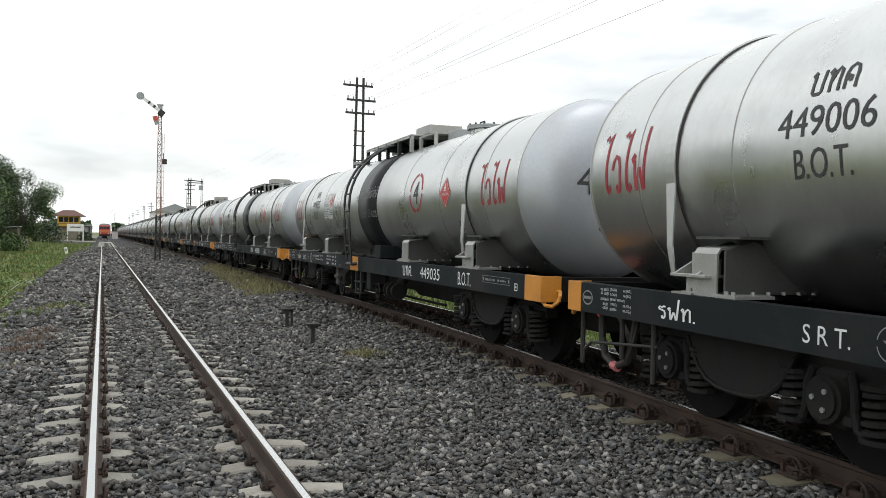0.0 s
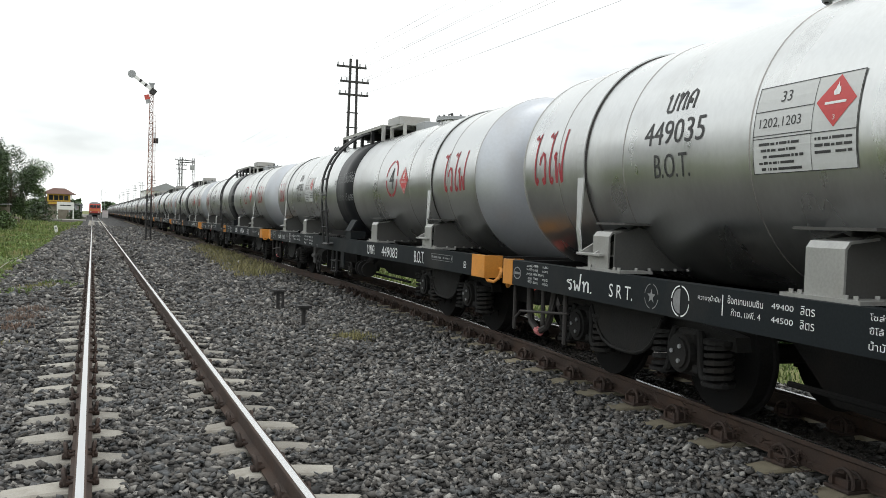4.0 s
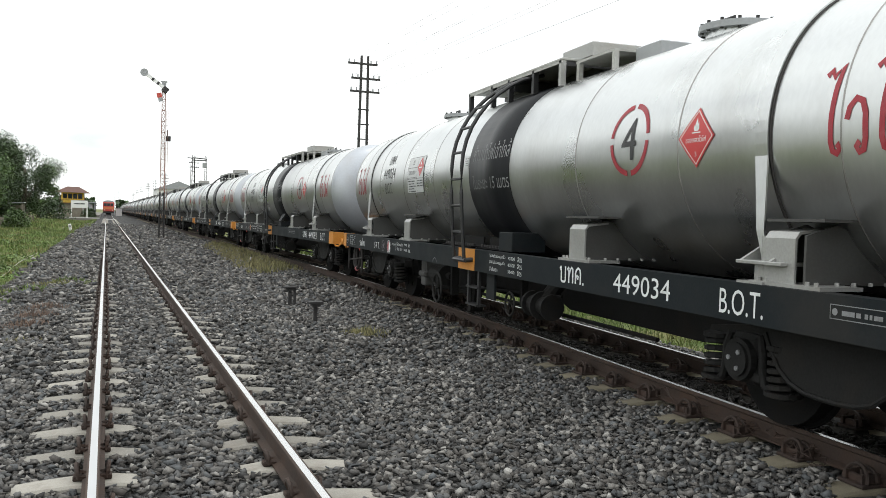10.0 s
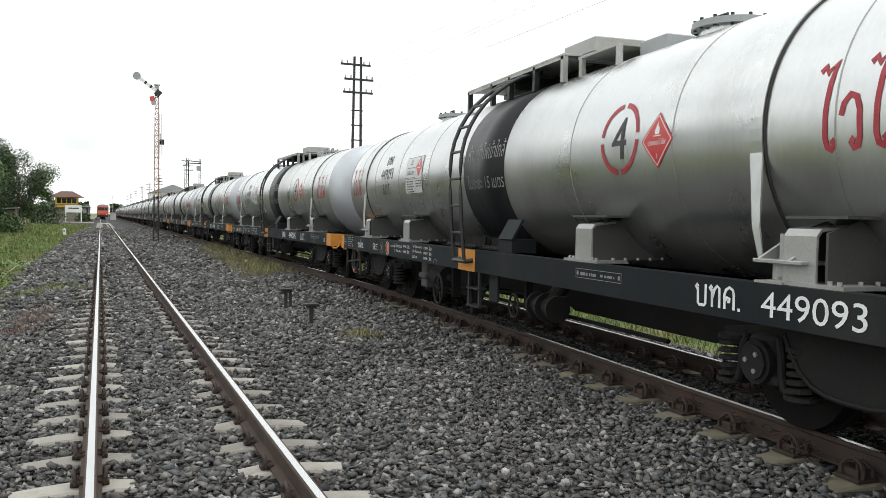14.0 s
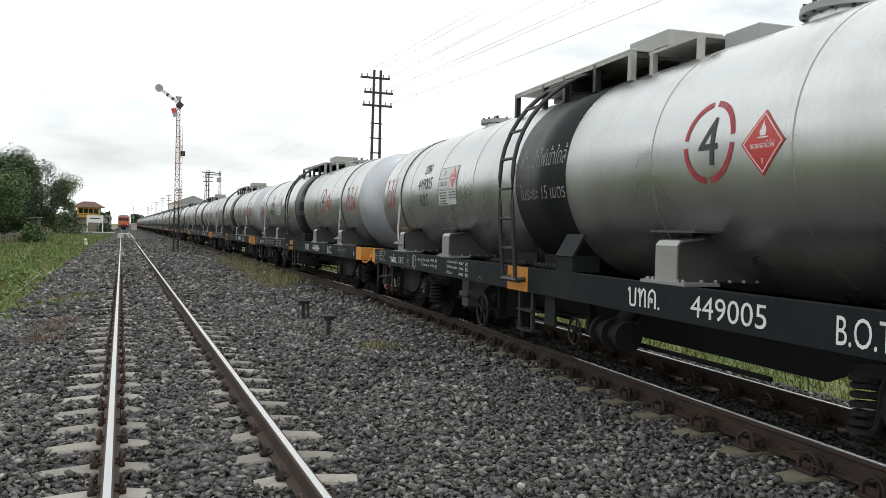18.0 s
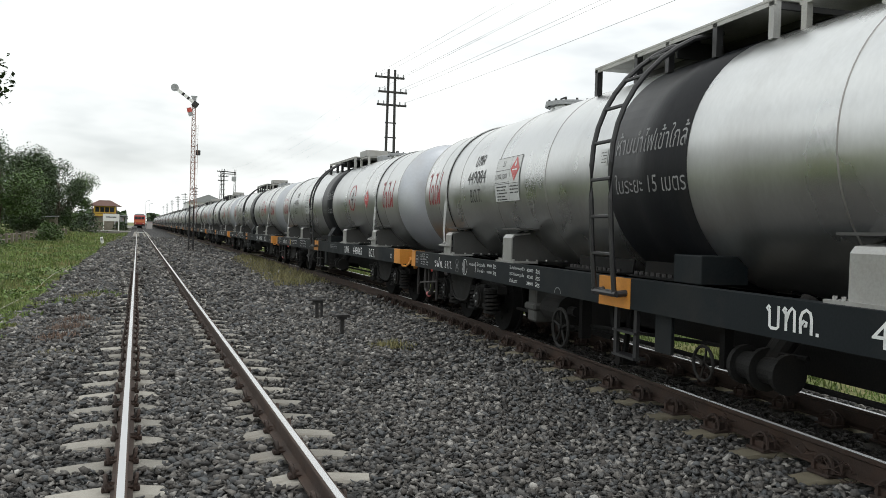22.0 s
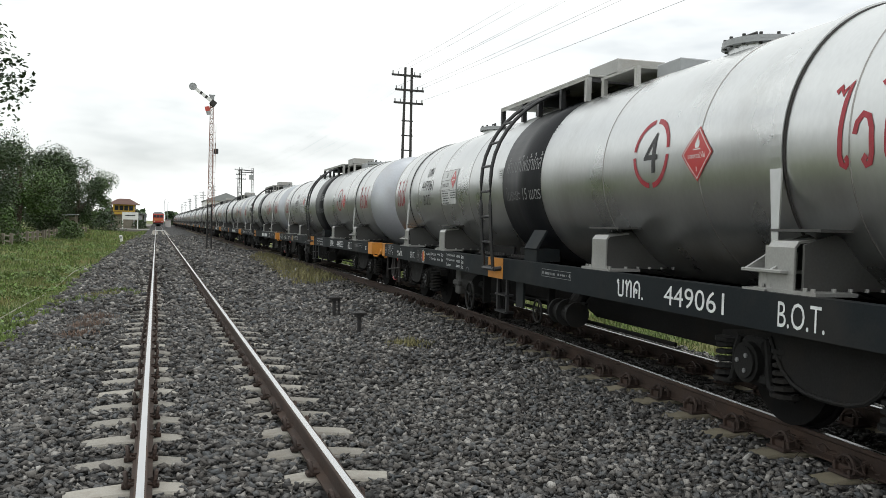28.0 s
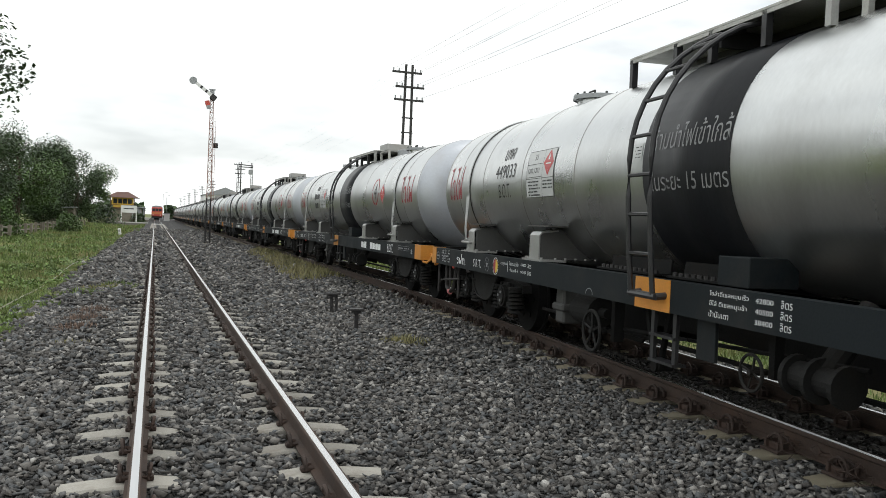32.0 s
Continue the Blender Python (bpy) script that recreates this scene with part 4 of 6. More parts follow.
def build_wagon():
    w = tagged(new("tank_wagon"), "long silver tank wagon with a black middle band", "tank wagon", "wagons of the tank train")
    # tank: shell, painted band, heads
    turned("tank_shell", [(TANK_A, TANK_R), (-0.90, TANK_R), (0.10, TANK_R), (TANK_B, TANK_R)], SILVER, w, "silver-painted cylindrical tank, streaked with grime")
    turned("middle_band", [(-0.88, TANK_R), (-0.88, TANK_R + 0.004), (0.42, TANK_R + 0.004), (0.42, TANK_R)], BANDBLACK, w, "black painted warning band")
    for end, out, nm in ((TANK_A, -1, "front_head"), (TANK_B, 1, "rear_head")):
        rings = [(head_y(TANK_R * t, end, out, 0.40 if out < 0 else 0.24), max(TANK_R * t, 0.001)) for t in (1, 0.999, 0.996, 0.99, 0.98, 0.965, 0.945, 0.92, 0.88, 0.83, 0.76, 0.68, 0.58, 0.46, 0.32, 0.18, 0.08, 0.0)]
        if out < 0:
            rings = rings[::-1]
        turned(nm, rings, HEADPAINT, w, "pale blue-grey dished tank end")
    for u in (-5.70, -4.11, -2.47, 1.90, 3.49, 5.06, 6.25):
        turned("weld_seam", [(u - 0.008, TANK_R - 0.002), (u - 0.004, TANK_R + 0.004), (u + 0.004, TANK_R + 0.004), (u + 0.008, TANK_R - 0.002)], SEAM, w)
    turned("end_rim", [(TANK_A - 0.010, TANK_R - 0.006), (TANK_A - 0.004, TANK_R + 0.004), (TANK_A + 0.006, TANK_R + 0.004), (TANK_A + 0.012, TANK_R - 0.002)], SEAM, w)
    turned("end_rim", [(TANK_B - 0.02, TANK_R - 0.002), (TANK_B - 0.012, TANK_R + 0.006), (TANK_B + 0.008, TANK_R + 0.006), (TANK_B + 0.014, TANK_R - 0.01)], SADDLE, w)
    # straps
    for u in (-5.06, 5.76):
        verts, faces = [], []
        arc = [math.radians(-8 + 196 * i / 48) for i in range(49)]
        line = [(-1.07, 1.35), (-1.065, 1.54)] + [(TANK_X + math.cos(math.pi - a) * (TANK_R + 0.012), TANK_Z + math.sin(a) * (TANK_R + 0.012)) for a in arc] + [(1.065, 1.54), (1.07, 1.35)]
        for px, pz in line:
            d = Vector((px - TANK_X, 0, pz - TANK_Z)).normalized() * 0.012
            wd = 0.022 if pz < 1.4 else 0.035 if pz < 1.6 else 0.058
            v = u - (0.13 if pz < 1.4 else 0.07 if pz < 1.6 else 0.0)
            verts += [(px, v - wd, pz), (px, v + wd, pz), (px + d.x, v + wd, pz + d.z), (px + d.x, v - wd, pz + d.z)]
        for i in range(len(line) - 1):
            for k in range(4):
                faces.append((i * 4 + k, i * 4 + (k + 1) % 4, i * 4 + 4 + (k + 1) % 4, i * 4 + 4 + k))
        raw("tank_strap", verts, faces, SILVER, w)
        turned("strap_lining", [(u - 0.072, TANK_R), (u - 0.072, TANK_R + 0.009), (u - 0.055, TANK_R + 0.012), (u - 0.055, TANK_R)], RUBBER, w, "dark lining beside the strap")
    for s in (-1, 1):
        saddle(w, -5.60, s, True)
        saddle(w, 5.10, s, True)
        saddle(w, -2.92, s, False)
        saddle(w, 2.68, s, False)
    # frame
    for s in (-1, 1):
        prof = [(s * SIDE, SOLE_LO), (s * SIDE, SOLE_HI), (s * 1.08, SOLE_HI), (s * 1.08, SOLE_HI - 0.02), (s * 1.18, SOLE_HI - 0.03), (s * 1.18, SOLE_LO + 0.03), (s * 1.08, SOLE_LO + 0.02), (s * 1.08, SOLE_LO)]
        bm = prism(bmesh.new(), prof, "y", FRONT + 0.005, REAR - 0.005)
        part("sole_bar", bm, FRAMEPAINT, w, "dark blue-grey channel beam with white stencils")
        for a, b in ((FRONT, FRONT + 0.36), (REAR - 0.24, REAR)):
            bm = boxes((s * (SIDE - 0.02), s * (SIDE + 0.006), a - 0.002, b, SOLE_LO - 0.004, SOLE_HI + 0.006), bevel=0.003)
            part("corner_plate", bm, ORANGE, w, "orange-painted frame corner")
        for a, o in ((FRONT, -1), (REAR, 1)):
            bm = boxes((s * SIDE, s * 0.98, a - 0.006, a + 0.006, SOLE_LO - 0.004, SOLE_HI + 0.004), bevel=0.002)
            part("end_plate", bm, ORANGE, w, "orange-painted end plate")
            bm = bmesh.new()
            tube(bm, [(s * 1.02, a + o * 0.01, SOLE_LO + 0.10), (s * 1.02, a + o * 0.06, SOLE_LO + 0.10), (s * 1.04, a + o * 0.095, SOLE_LO + 0.06), (s * 1.07, a + o * 0.10, SOLE_LO + 0.0), (s * 1.11, a + o * 0.075, SOLE_LO - 0.04), (s * 1.15, a + o * 0.0, SOLE_LO - 0.035), (s * 1.16, a - o * 0.03, SOLE_LO + 0.0)], 0.019, 8)
            part("tow_hook", bm, ORANGE, w)
    part("headstock", boxes((-1.17, 1.17, FRONT + 0.01, FRONT + 0.12, SOLE_LO, SOLE_HI - 0.004)), UNDER, w)
    part("headstock", boxes((-1.17, 1.17, REAR - 0.12, REAR - 0.01, SOLE_LO, SOLE_HI - 0.004)), UNDER, w)
    bm = boxes((-0.24, -0.14, FRONT + 0.1, REAR - 0.1, 0.83, 1.06), (0.14, 0.24, FRONT + 0.1, REAR - 0.1, 0.83, 1.06))
    for u in (-6.8, -5.72, -4.2, -2.83, -1.5, 0.0, 1.5, 2.6, 3.9, 5.05, 6.3):
        box(bm, -1.09, 1.09, u - 0.05, u + 0.05, 0.97, 1.06)
    part("centre_sill", bm, UNDER, w)
    part("end_deck", boxes((-1.16, 1.16, FRONT + 0.12, -4.9, 1.062, 1.074)), UNDER, w)
    part("end_deck", boxes((-1.16, 1.16, 4.4, REAR - 0.12, 1.062, 1.074)), UNDER, w)
    bm = bmesh.new()
    for s in (-1, 1):
        prism(bm, TRUSS, "x", s * 0.30, s * 0.33)
    part("truss_plate", bm, UNDER, w)
    # bolted skirts between tank and frame at mid length
    for s in (-1, 1):
        for a, b in ((1.34, 0.22), (0.0, -1.12)):
            bm = prism(bmesh.new(), [(s * 0.98, 1.206), (s * 0.98, 1.222), (s * 0.82, 1.226), (s * 0.81, 1.34), (s * 0.79, 1.34), (s * 0.80, 1.215), (s * 0.80, 1.206)], "y", b, a)
            skirt = part("tank_skirt", bm, UNDER, w, "bolted skirt plate under the tank")
            if s < 0:
                bm = bmesh.new()
                for k in range(12):
                    u = b + 0.05 + (a - b - 0.1) * k / 11
                    rod(bm, (s * 0.93, u, 1.222), (s * 0.93, u, 1.252), 0.02, 6)
                tagged(part("skirt_bolts", bm, DARKIRON, skirt), kind="stuff")
    part("drawgear_box", boxes((-0.5, 0.5, FRONT + 0.02, FRONT + 1.3, 0.64, 0.96), bevel=0.02), UNDER, w)
    part("drawgear_box", boxes((-0.5, 0.5, REAR - 1.3, REAR - 0.02, 0.64, 0.96), bevel=0.02), UNDER, w)
    # added plate, no known wagon part: blocks light through the gap below the tank
    part("cradle_plate", boxes((0.24, 0.27, -6.4, 6.9, 1.062, 1.25)), UNDER, w)
    # couplers and brake pipes
    for a, o in ((FRONT, -1), (REAR, 1)):
        bm = boxes((-0.10, 0.10, min(a, a + o * 0.22), max(a, a + o * 0.22), 0.80, 0.98), (-0.15, 0.15, min(a + o * 0.2, a + o * 0.365), max(a + o * 0.2, a + o * 0.365), 0.76, 1.03), bevel=0.02)
        part("coupler", bm, UNDER, w, "knuckle coupler")
        bm = bmesh.new()
        tube(bm, [(-0.40, a + o * 0.02, 0.86), (-0.40, a + o * 0.12, 0.84), (-0.38, a + o * 0.26, 0.66), (-0.34, a + o * 0.32, 0.46), (-0.26, a + o * 0.36, 0.42)], 0.026, 7)
        part("brake_hose", bm, RUBBER, w)
    bm = bmesh.new()
    rod(bm, (-0.62, FRONT - 0.02, 1.02), (-0.62, FRONT - 0.16, 0.98), 0.055, 10)
    rod(bm, (-0.62, FRONT - 0.16, 0.98), (-0.62, FRONT - 0.22, 0.94), 0.04, 10)
    tube(bm, [(-0.70, FRONT - 0.05, 1.04), (-0.72, FRONT - 0.16, 1.02), (-0.72, FRONT - 0.20, 0.95), (-0.68, FRONT - 0.24, 0.84)], 0.016, 6)
    part("end_cock", bm, REDPAINT, w, "red-painted brake cock and lever")
    for d in (0.10, 0.78, 1.25):
        part("grab_iron", rod(bmesh.new(), (-1.1, REAR - d, 0.955), (-1.1, REAR - d, 0.50 if d != 0.78 else 0.62), 0.022, 8), RUBBER, w)
    bm = bmesh.new()
    tube(bm, [(-1.02, REAR - 0.30, 0.955), (-1.04, REAR - 0.34, 0.74), (-1.05, REAR - 0.42, 0.60), (-1.05, REAR - 0.60, 0.53), (-1.05, REAR - 0.78, 0.60), (-1.04, REAR - 0.84, 0.74), (-1.02, REAR - 0.86, 0.955)], 0.034, 8)
    part("hanging_hose", bm, RUBBER, w, "black hose hanging in a loop")
    bm = bmesh.new()
    tube(bm, [(-1.12, REAR - 0.15, 0.50), (-1.12, REAR - 0.17, 0.62), (-1.12, REAR - 0.30, 0.70), (-1.1, REAR - 1.3, 0.78)], 0.014, 6)
    part("uncoupling_rod", bm, RUBBER, w)
    bm = bmesh.new()
    rod(bm, (-1.05, REAR - 0.55, 0.54), (-1.06, REAR - 0.65, 0.53), 0.038, 8)
    part("hose_cap", bm, HOSECAP, w, "faded pink cap on the hanging hose")
    bogie(w, BOGIE_F)
    bogie(w, BOGIE_R)
    # top gear: manholes, walkway, ladder
    for u in (-3.42, 3.55):
        bm = bmesh.new()
        rod(bm, (TANK_X, u, TANK_Z + TANK_R - 0.06), (TANK_X, u, TANK_Z + TANK_R + 0.045), 0.28, 24)
        man = part("manhole", bm, SILVER, w)
        bm = bmesh.new()
        rod(bm, (TANK_X, u, TANK_Z + TANK_R + 0.046), (TANK_X, u, TANK_Z + TANK_R + 0.075), 0.34, 28)
        rod(bm, (TANK_X, u, TANK_Z + TANK_R + 0.02), (TANK_X, u, TANK_Z + TANK_R + 0.044), 0.345, 28)
        part("lid", bm, GREYPAINT, man)
        bm = bmesh.new()
        for k in range(14):
            a = 2 * math.pi * k / 14
            rod(bm, (TANK_X + 0.315 * math.cos(a), u + 0.315 * math.sin(a), TANK_Z + TANK_R + 0.01), (TANK_X + 0.315 * math.cos(a), u + 0.315 * math.sin(a), TANK_Z + TANK_R + 0.10), 0.015, 6)
        tube(bm, [(-0.12, u - 0.09, TANK_Z + TANK_R + 0.07), (-0.12, u - 0.08, TANK_Z + TANK_R + 0.135), (-0.12, u + 0.08, TANK_Z + TANK_R + 0.135), (-0.12, u + 0.09, TANK_Z + TANK_R + 0.07)], 0.012, 6)
        tagged(part("lid_bolts", bm, DARKIRON, man), kind="stuff")
    bm = boxes((-0.55, 0.55, -1.28, 1.70, 3.255, 3.280), bevel=0.004)
    for s in (-1, 1):
        box(bm, s * 0.55, s * 0.535, -1.28, 1.70, 3.222, 3.254)
    deck = part("walkway_deck", bm, TREAD, w, "raised walkway of worn tread plate")
    for u in (-1.24, -0.52, 0.22, 0.80, 1.66):
        for s in (-1, 1):
            bm = boxes((s * 0.55, s * 0.49, u - 0.03, u + 0.03, 2.98, 3.255))
            part("walkway_post", bm, SADDLE if u < -0.9 else LADDERBLACK, w)
    bm = boxes((-0.02, 0.02, -1.25, 1.66, 3.19, 3.25), (-0.5, 0.5, -1.26, -1.23, 3.20, 3.25), (-0.5, 0.5, 0.13, 0.16, 3.10, 3.25), (0.35, 0.37, -1.3, 1.3, 3.05, 3.25))
    part("walkway_stringer", bm, LADDERBLACK, w)
    bm = boxes((-0.30, 0.30, -1.50, -0.78, 3.281, 3.44), bevel=0.01)
    part("valve_box", bm, SADDLE, w, "pale sheet-metal valve box")
    bm = boxes((-0.18, 0.2, 0.35, 0.65, 3.281, 3.365), bevel=0.01)
    part("valve_cover", bm, SADDLE, w)
    bm = boxes((-0.45, 0.45, -2.25, -1.42, 3.19, 3.215), (-0.45, -0.40, -2.25, -2.2, 2.95, 3.19), (-0.45, -0.40, -1.5, -1.44, 2.97, 3.19), (0.40, 0.45, -2.25, -2.2, 2.95, 3.19), (0.40, 0.45, -1.5, -1.44, 2.97, 3.19))
    part("lower_walkway", bm, TREAD, w)
    bm = boxes((-0.25, 0.25, -2.75, -2.3, 3.08, 3.22), bevel=0.01)
    part("vent_box", bm, GREYPAINT, w)
    for ob in w.children:
        if ob.name.split(".")[0] in ("walkway_deck", "walkway_post", "walkway_stringer", "valve_box", "valve_cover", "lower_walkway", "vent_box"):
            ob.location.z += 0.05
    # ladder bent over the flank
    path = []
    for i in range(9):
        a = math.radians(118 + 62 * i / 8)
        path.append((TANK_X + math.cos(a) * (TANK_R + 0.335), TANK_Z + math.sin(a) * (TANK_R + 0.18)))
    path = [(-0.36, 3.28)] + path + [(-1.35, 1.85), (-1.33, 1.5), (-1.29, 1.07)]
    for u in (0.01, -0.35):
        bm = bmesh.new()
        tube(bm, [(a, u, b) for a, b in path], 0.023, 8)
        part("ladder_rail", bm, LADDERBLACK, w, "black tubular ladder rail")
    seg = [0.0]
    for p, q in zip(path, path[1:]):
        seg.append(seg[-1] + math.hypot(q[0] - p[0], q[1] - p[1]))
    d = seg[-1] - 0.02
    while d > 0.5:
        a = float(np.interp(d, seg, [p[0] for p in path]))
        b = float(np.interp(d, seg, [p[1] for p in path]))
        bm = rod(bmesh.new(), (a, -0.35, b), (a, 0.01, b), 0.016, 6)
        part("rung", bm, LADDERBLACK, w)
        d -= 0.31
    bm = rod(bmesh.new(), (-1.29, 0.03, 1.075), (-1.29, -0.40, 1.075), 0.026, 8)
    part("ladder_foot_bar", bm, LADDERBLACK, w)
    for u in (0.01, -0.39):
        bm = rod(bmesh.new(), (-1.29, u, 1.075), (-1.195, u, 1.085), 0.028, 8)
        part("ladder_bracket", bm, LADDERBLACK, w)
    # foot steps, brake and outlet gear below the frame
    bm = bmesh.new()
    for u in (-0.12, -0.46):
        box(bm, -1.15, -1.12, u - 0.025, u + 0.025, 0.54, 0.96)
    for z in (0.545, 0.75):
        box(bm, -1.17, -1.05, -0.48, -0.10, z, z + 0.02)
    part("foot_step", bm, LADDERBLACK, w)
    bm = bmesh.new()
    tube(bm, [(-1.02, 0.22, 0.96), (-1.02, 0.03, 0.46), (-1.02, -0.03, 0.46), (-1.02, -0.17, 0.96)], 0.03, 6)
    rod(bm, (-1.06, 0.0, 0.48), (-0.9, 0.0, 0.48), 0.05, 10)
    part("brake_hanger", bm, UNDER, w)
    bm = bmesh.new()
    spoked_wheel(bm, -1.15, 1.02, 0.635, 0.185, 5, 0.017)
    part("brake_wheel", bm, BOGIEGREY, w, "spoked hand brake wheel")
    bm = bmesh.new()
    spoked_wheel(bm, -1.10, -1.37, 0.665, 0.122, 4, 0.012)
    part("valve_wheel", bm, BOGIEGREY, w, "small spoked valve wheel")
    bm = bmesh.new()
    for y0, y1, r in ((-1.62, -1.66, 0.135), (-1.66, -1.84, 0.095), (-1.84, -1.88, 0.145), (-1.88, -2.06, 0.09), (-2.06, -2.10, 0.13)):
        rod(bm, (-0.95, y0, 0.70), (-0.95, y1, 0.70), r, 18)
    rod(bm, (-0.95, -1.86, 0.70), (-0.6, -1.86, 1.15), 0.08, 12)
    part("outlet_valve", bm, BOGIEGREY, w, "flanged outlet valve")
    bm = boxes((-1.13, -1.10, -0.98, -0.74, 0.66, 0.965), bevel=0.004)
    part("splash_plate", bm, FRAMEPAINT, w)
    bm = bmesh.new()
    rod(bm, (-0.85, 1.45, 0.76), (-0.85, 1.92, 0.76), 0.15, 18)
    rod(bm, (-0.85, 1.3, 0.76), (-0.85, 1.45, 0.76), 0.05, 10)
    part("brake_cylinder", bm, BOGIEGREY, w)
    bm = boxes((-1.0, -0.78, 2.07, 2.29, 0.57, 0.94), (-1.03, -0.75, 2.03, 2.33, 0.70, 0.78), bevel=0.02)
    part("distributor_valve", bm, SADDLEWEB, w)
    bm = boxes((-1.0, -0.9, 0.86, 0.93, 0.55, 0.96), (-1.02, -0.95, -1.50, -1.44, 0.64, 0.96))
    rod(bm, (-0.9, 1.04, 0.665), (-0.9, -2.2, 0.82), 0.016, 6)
    rod(bm, (-0.7, 3.4, 0.6), (-0.7, -3.6, 0.6), 0.02, 6)
    part("brake_rigging", bm, UNDER, w)
    # lettering common to all wagons
    on_tank("flammable_word", wai_fai(0.80, 0.54), -5.53, -0.19, STENCIL_RED, w, "tall red stencilled warning word")
    on_tank("flammable_word", wai_fai(0.73, 0.54), 6.86, -0.19, STENCIL_RED, w, "tall red stencilled warning word")
    on_tank("band_warning", flat_shape("ห้ามนำไฟเข้าใกล้", 1.14, 0.21), 0.28, 0.11, STENCIL_GREY, w, "worn pale warning words", 0.0065)
    on_tank("band_warning", flat_shape("ในระยะ 15 เมตร", 1.14, 0.17), 0.28, -0.23, STENCIL_GREY, w, "worn pale warning words", 0.0065)
    pl = on_tank("placard", bar(0.85, 0.55), 3.32, -0.22, PLACARD, w, "pale transport placard with a red diamond", 0.0042)
    rows = [(*flat_shape("33", 0.10, 0.075), 0.24, 0.475), (*flat_shape("1202,1203", 0.40, 0.075), 0.06, 0.30), (*bar(0.56, 0.006), 0, 0.42), (*bar(0.56, 0.006), 0, 0.255), (*bar(0.94, 0.006), 0, 0.235), (*bar(0.94, 0.006), 0, 0.594), (*bar(0.94, 0.006), 0, 0), (*bar(0.006, 0.6), 0, 0), (*bar(0.006, 0.6), 0.934, 0), (*bar(0.004, 0.6), 0.56, 0)]
    for i in range(5):
        rows.append((*bars(0.40 - 0.05 * (i % 2), 0.020, 7, i), 0.06 + 0.02 * (i % 3), 0.19 - 0.042 * i))
    for i in range(3):
        rows.append((*bars(0.32, 0.020, 6, 9 + i), 0.59, 0.19 - 0.042 * i))
    pts, fcs = merge(*rows)
    on_tank("placard_print", ([(c * 0.904, d * 0.917) for c, d in pts], fcs), 3.32, -0.22, STENCIL_BLACK, pl, "", 0.0062)
    on_tank("placard_diamond", diamond(0.15), 3.32 - 0.675, 0.17, HAZARD_RED, pl, "", 0.0065)
    on_tank("placard_flame", merge((*flame(0.08), 0, 0.03), (*bar(0.16, 0.015), -0.08, -0.02), (*flat_shape("3", 0.018, 0.028), -0.009, -0.11)), 3.32 - 0.675, 0.17, STENCIL_WHITE, pl, "", 0.0088)
    on_tank("small_plate", bar(0.17, 0.16), 0.62, 0.04, PLACARD, w, "small pale data plate", 0.0042)
    on_tank("small_plate_print", merge(*[(*bars(0.12, 0.010, 4, 30 + i), 0.02, 0.03 + 0.03 * i) for i in range(4)]), 0.60, 0.04, STENCIL_BLACK, w, "", 0.0062)
    on_sole("sole_lettering", thai("รฟท", 0.46, 0.15, True), 5.62, 1.015, STENCIL_WHITE, w)
    rows = []
    for i, (thai_word, word, unit) in enumerate([("น.น. รถเปล่า", "(TARE)", "กก.(KG.)"), ("น.น. บรรทุก", "(LOAD)", "กก.(KG.)"), ("แรงห้ามล้อ", "(BRAKE WEIGHT)", ""), ("-รถเปล่า", "(TARE)", "กก.(KG.)"), ("-บรรทุก", "(LOAD)", "กก.(KG.)")]):
        z = 0.165 - 0.039 * i
        rows.append((*flat_shape(thai_word, 0.13 if i < 3 else 0.09, 0.030), 0.0 if i < 3 else 0.03, z))
        rows.append((*flat_shape(word, 0.105 if i != 2 else 0.23, 0.026), 0.155, z))
        if unit:
            rows.append((*flat_shape(unit, 0.12, 0.028), 0.36, z))
    on_sole("weight_table", merge(*rows), 6.48, 0.995, STENCIL_WHITE, w, "small white stencilled table of weights")
    on_sole("oval_plate", ([((0.092 if j else 0.078) * math.cos(math.pi * i / 8), (0.062 if j else 0.050) * math.sin(math.pi * i / 8)) for i in range(16) for j in (0, 1)] + [(-0.07, -0.012), (0.07, -0.012), (0.07, 0.012), (-0.07, 0.012)], [(2 * i, 2 * i + 1, (2 * i + 3) % 32, (2 * i + 2) % 32) for i in range(16)] + [(32, 33, 34, 35)]), 6.71, 1.085, STENCIL_GREY, w)
    on_sole("arc_mark", ([(0.08 * math.cos(math.pi * i / 8) * (1 if j else 0.85), 0.06 * math.sin(math.pi * i / 8) * (1 if j else 0.85)) for i in range(9) for j in (0, 1)], [(2 * i, 2 * i + 1, 2 * i + 3, 2 * i + 2) for i in range(8)]), 1.0, 0.975, STENCIL_GREY, w)
    on_head("test_lettering", merge((*flat_shape("ทดสอบถัง", 0.48, 0.115), 0.08, 0), (*flat_shape("แรงอัด 3 ปอนด์", 0.74, 0.13), -0.06, -0.175)), -0.16, 1.85, STENCIL_BLACK, w)
    return w


NUMBERS = ["449006", "449035", "449083", "449034", "449093", "449005", "449084", "449065", "449061", "449033"]
MID_PLATE = [True, True, False, True, True, True, True, True, True, True]
TOOLBOX = [0, 1, 2, 1, 2, 2, 1, 2, 2, 1]
ROUND_MARK = [0, 0, 0, 1, 2, 0, 0, 3, 2, 3]


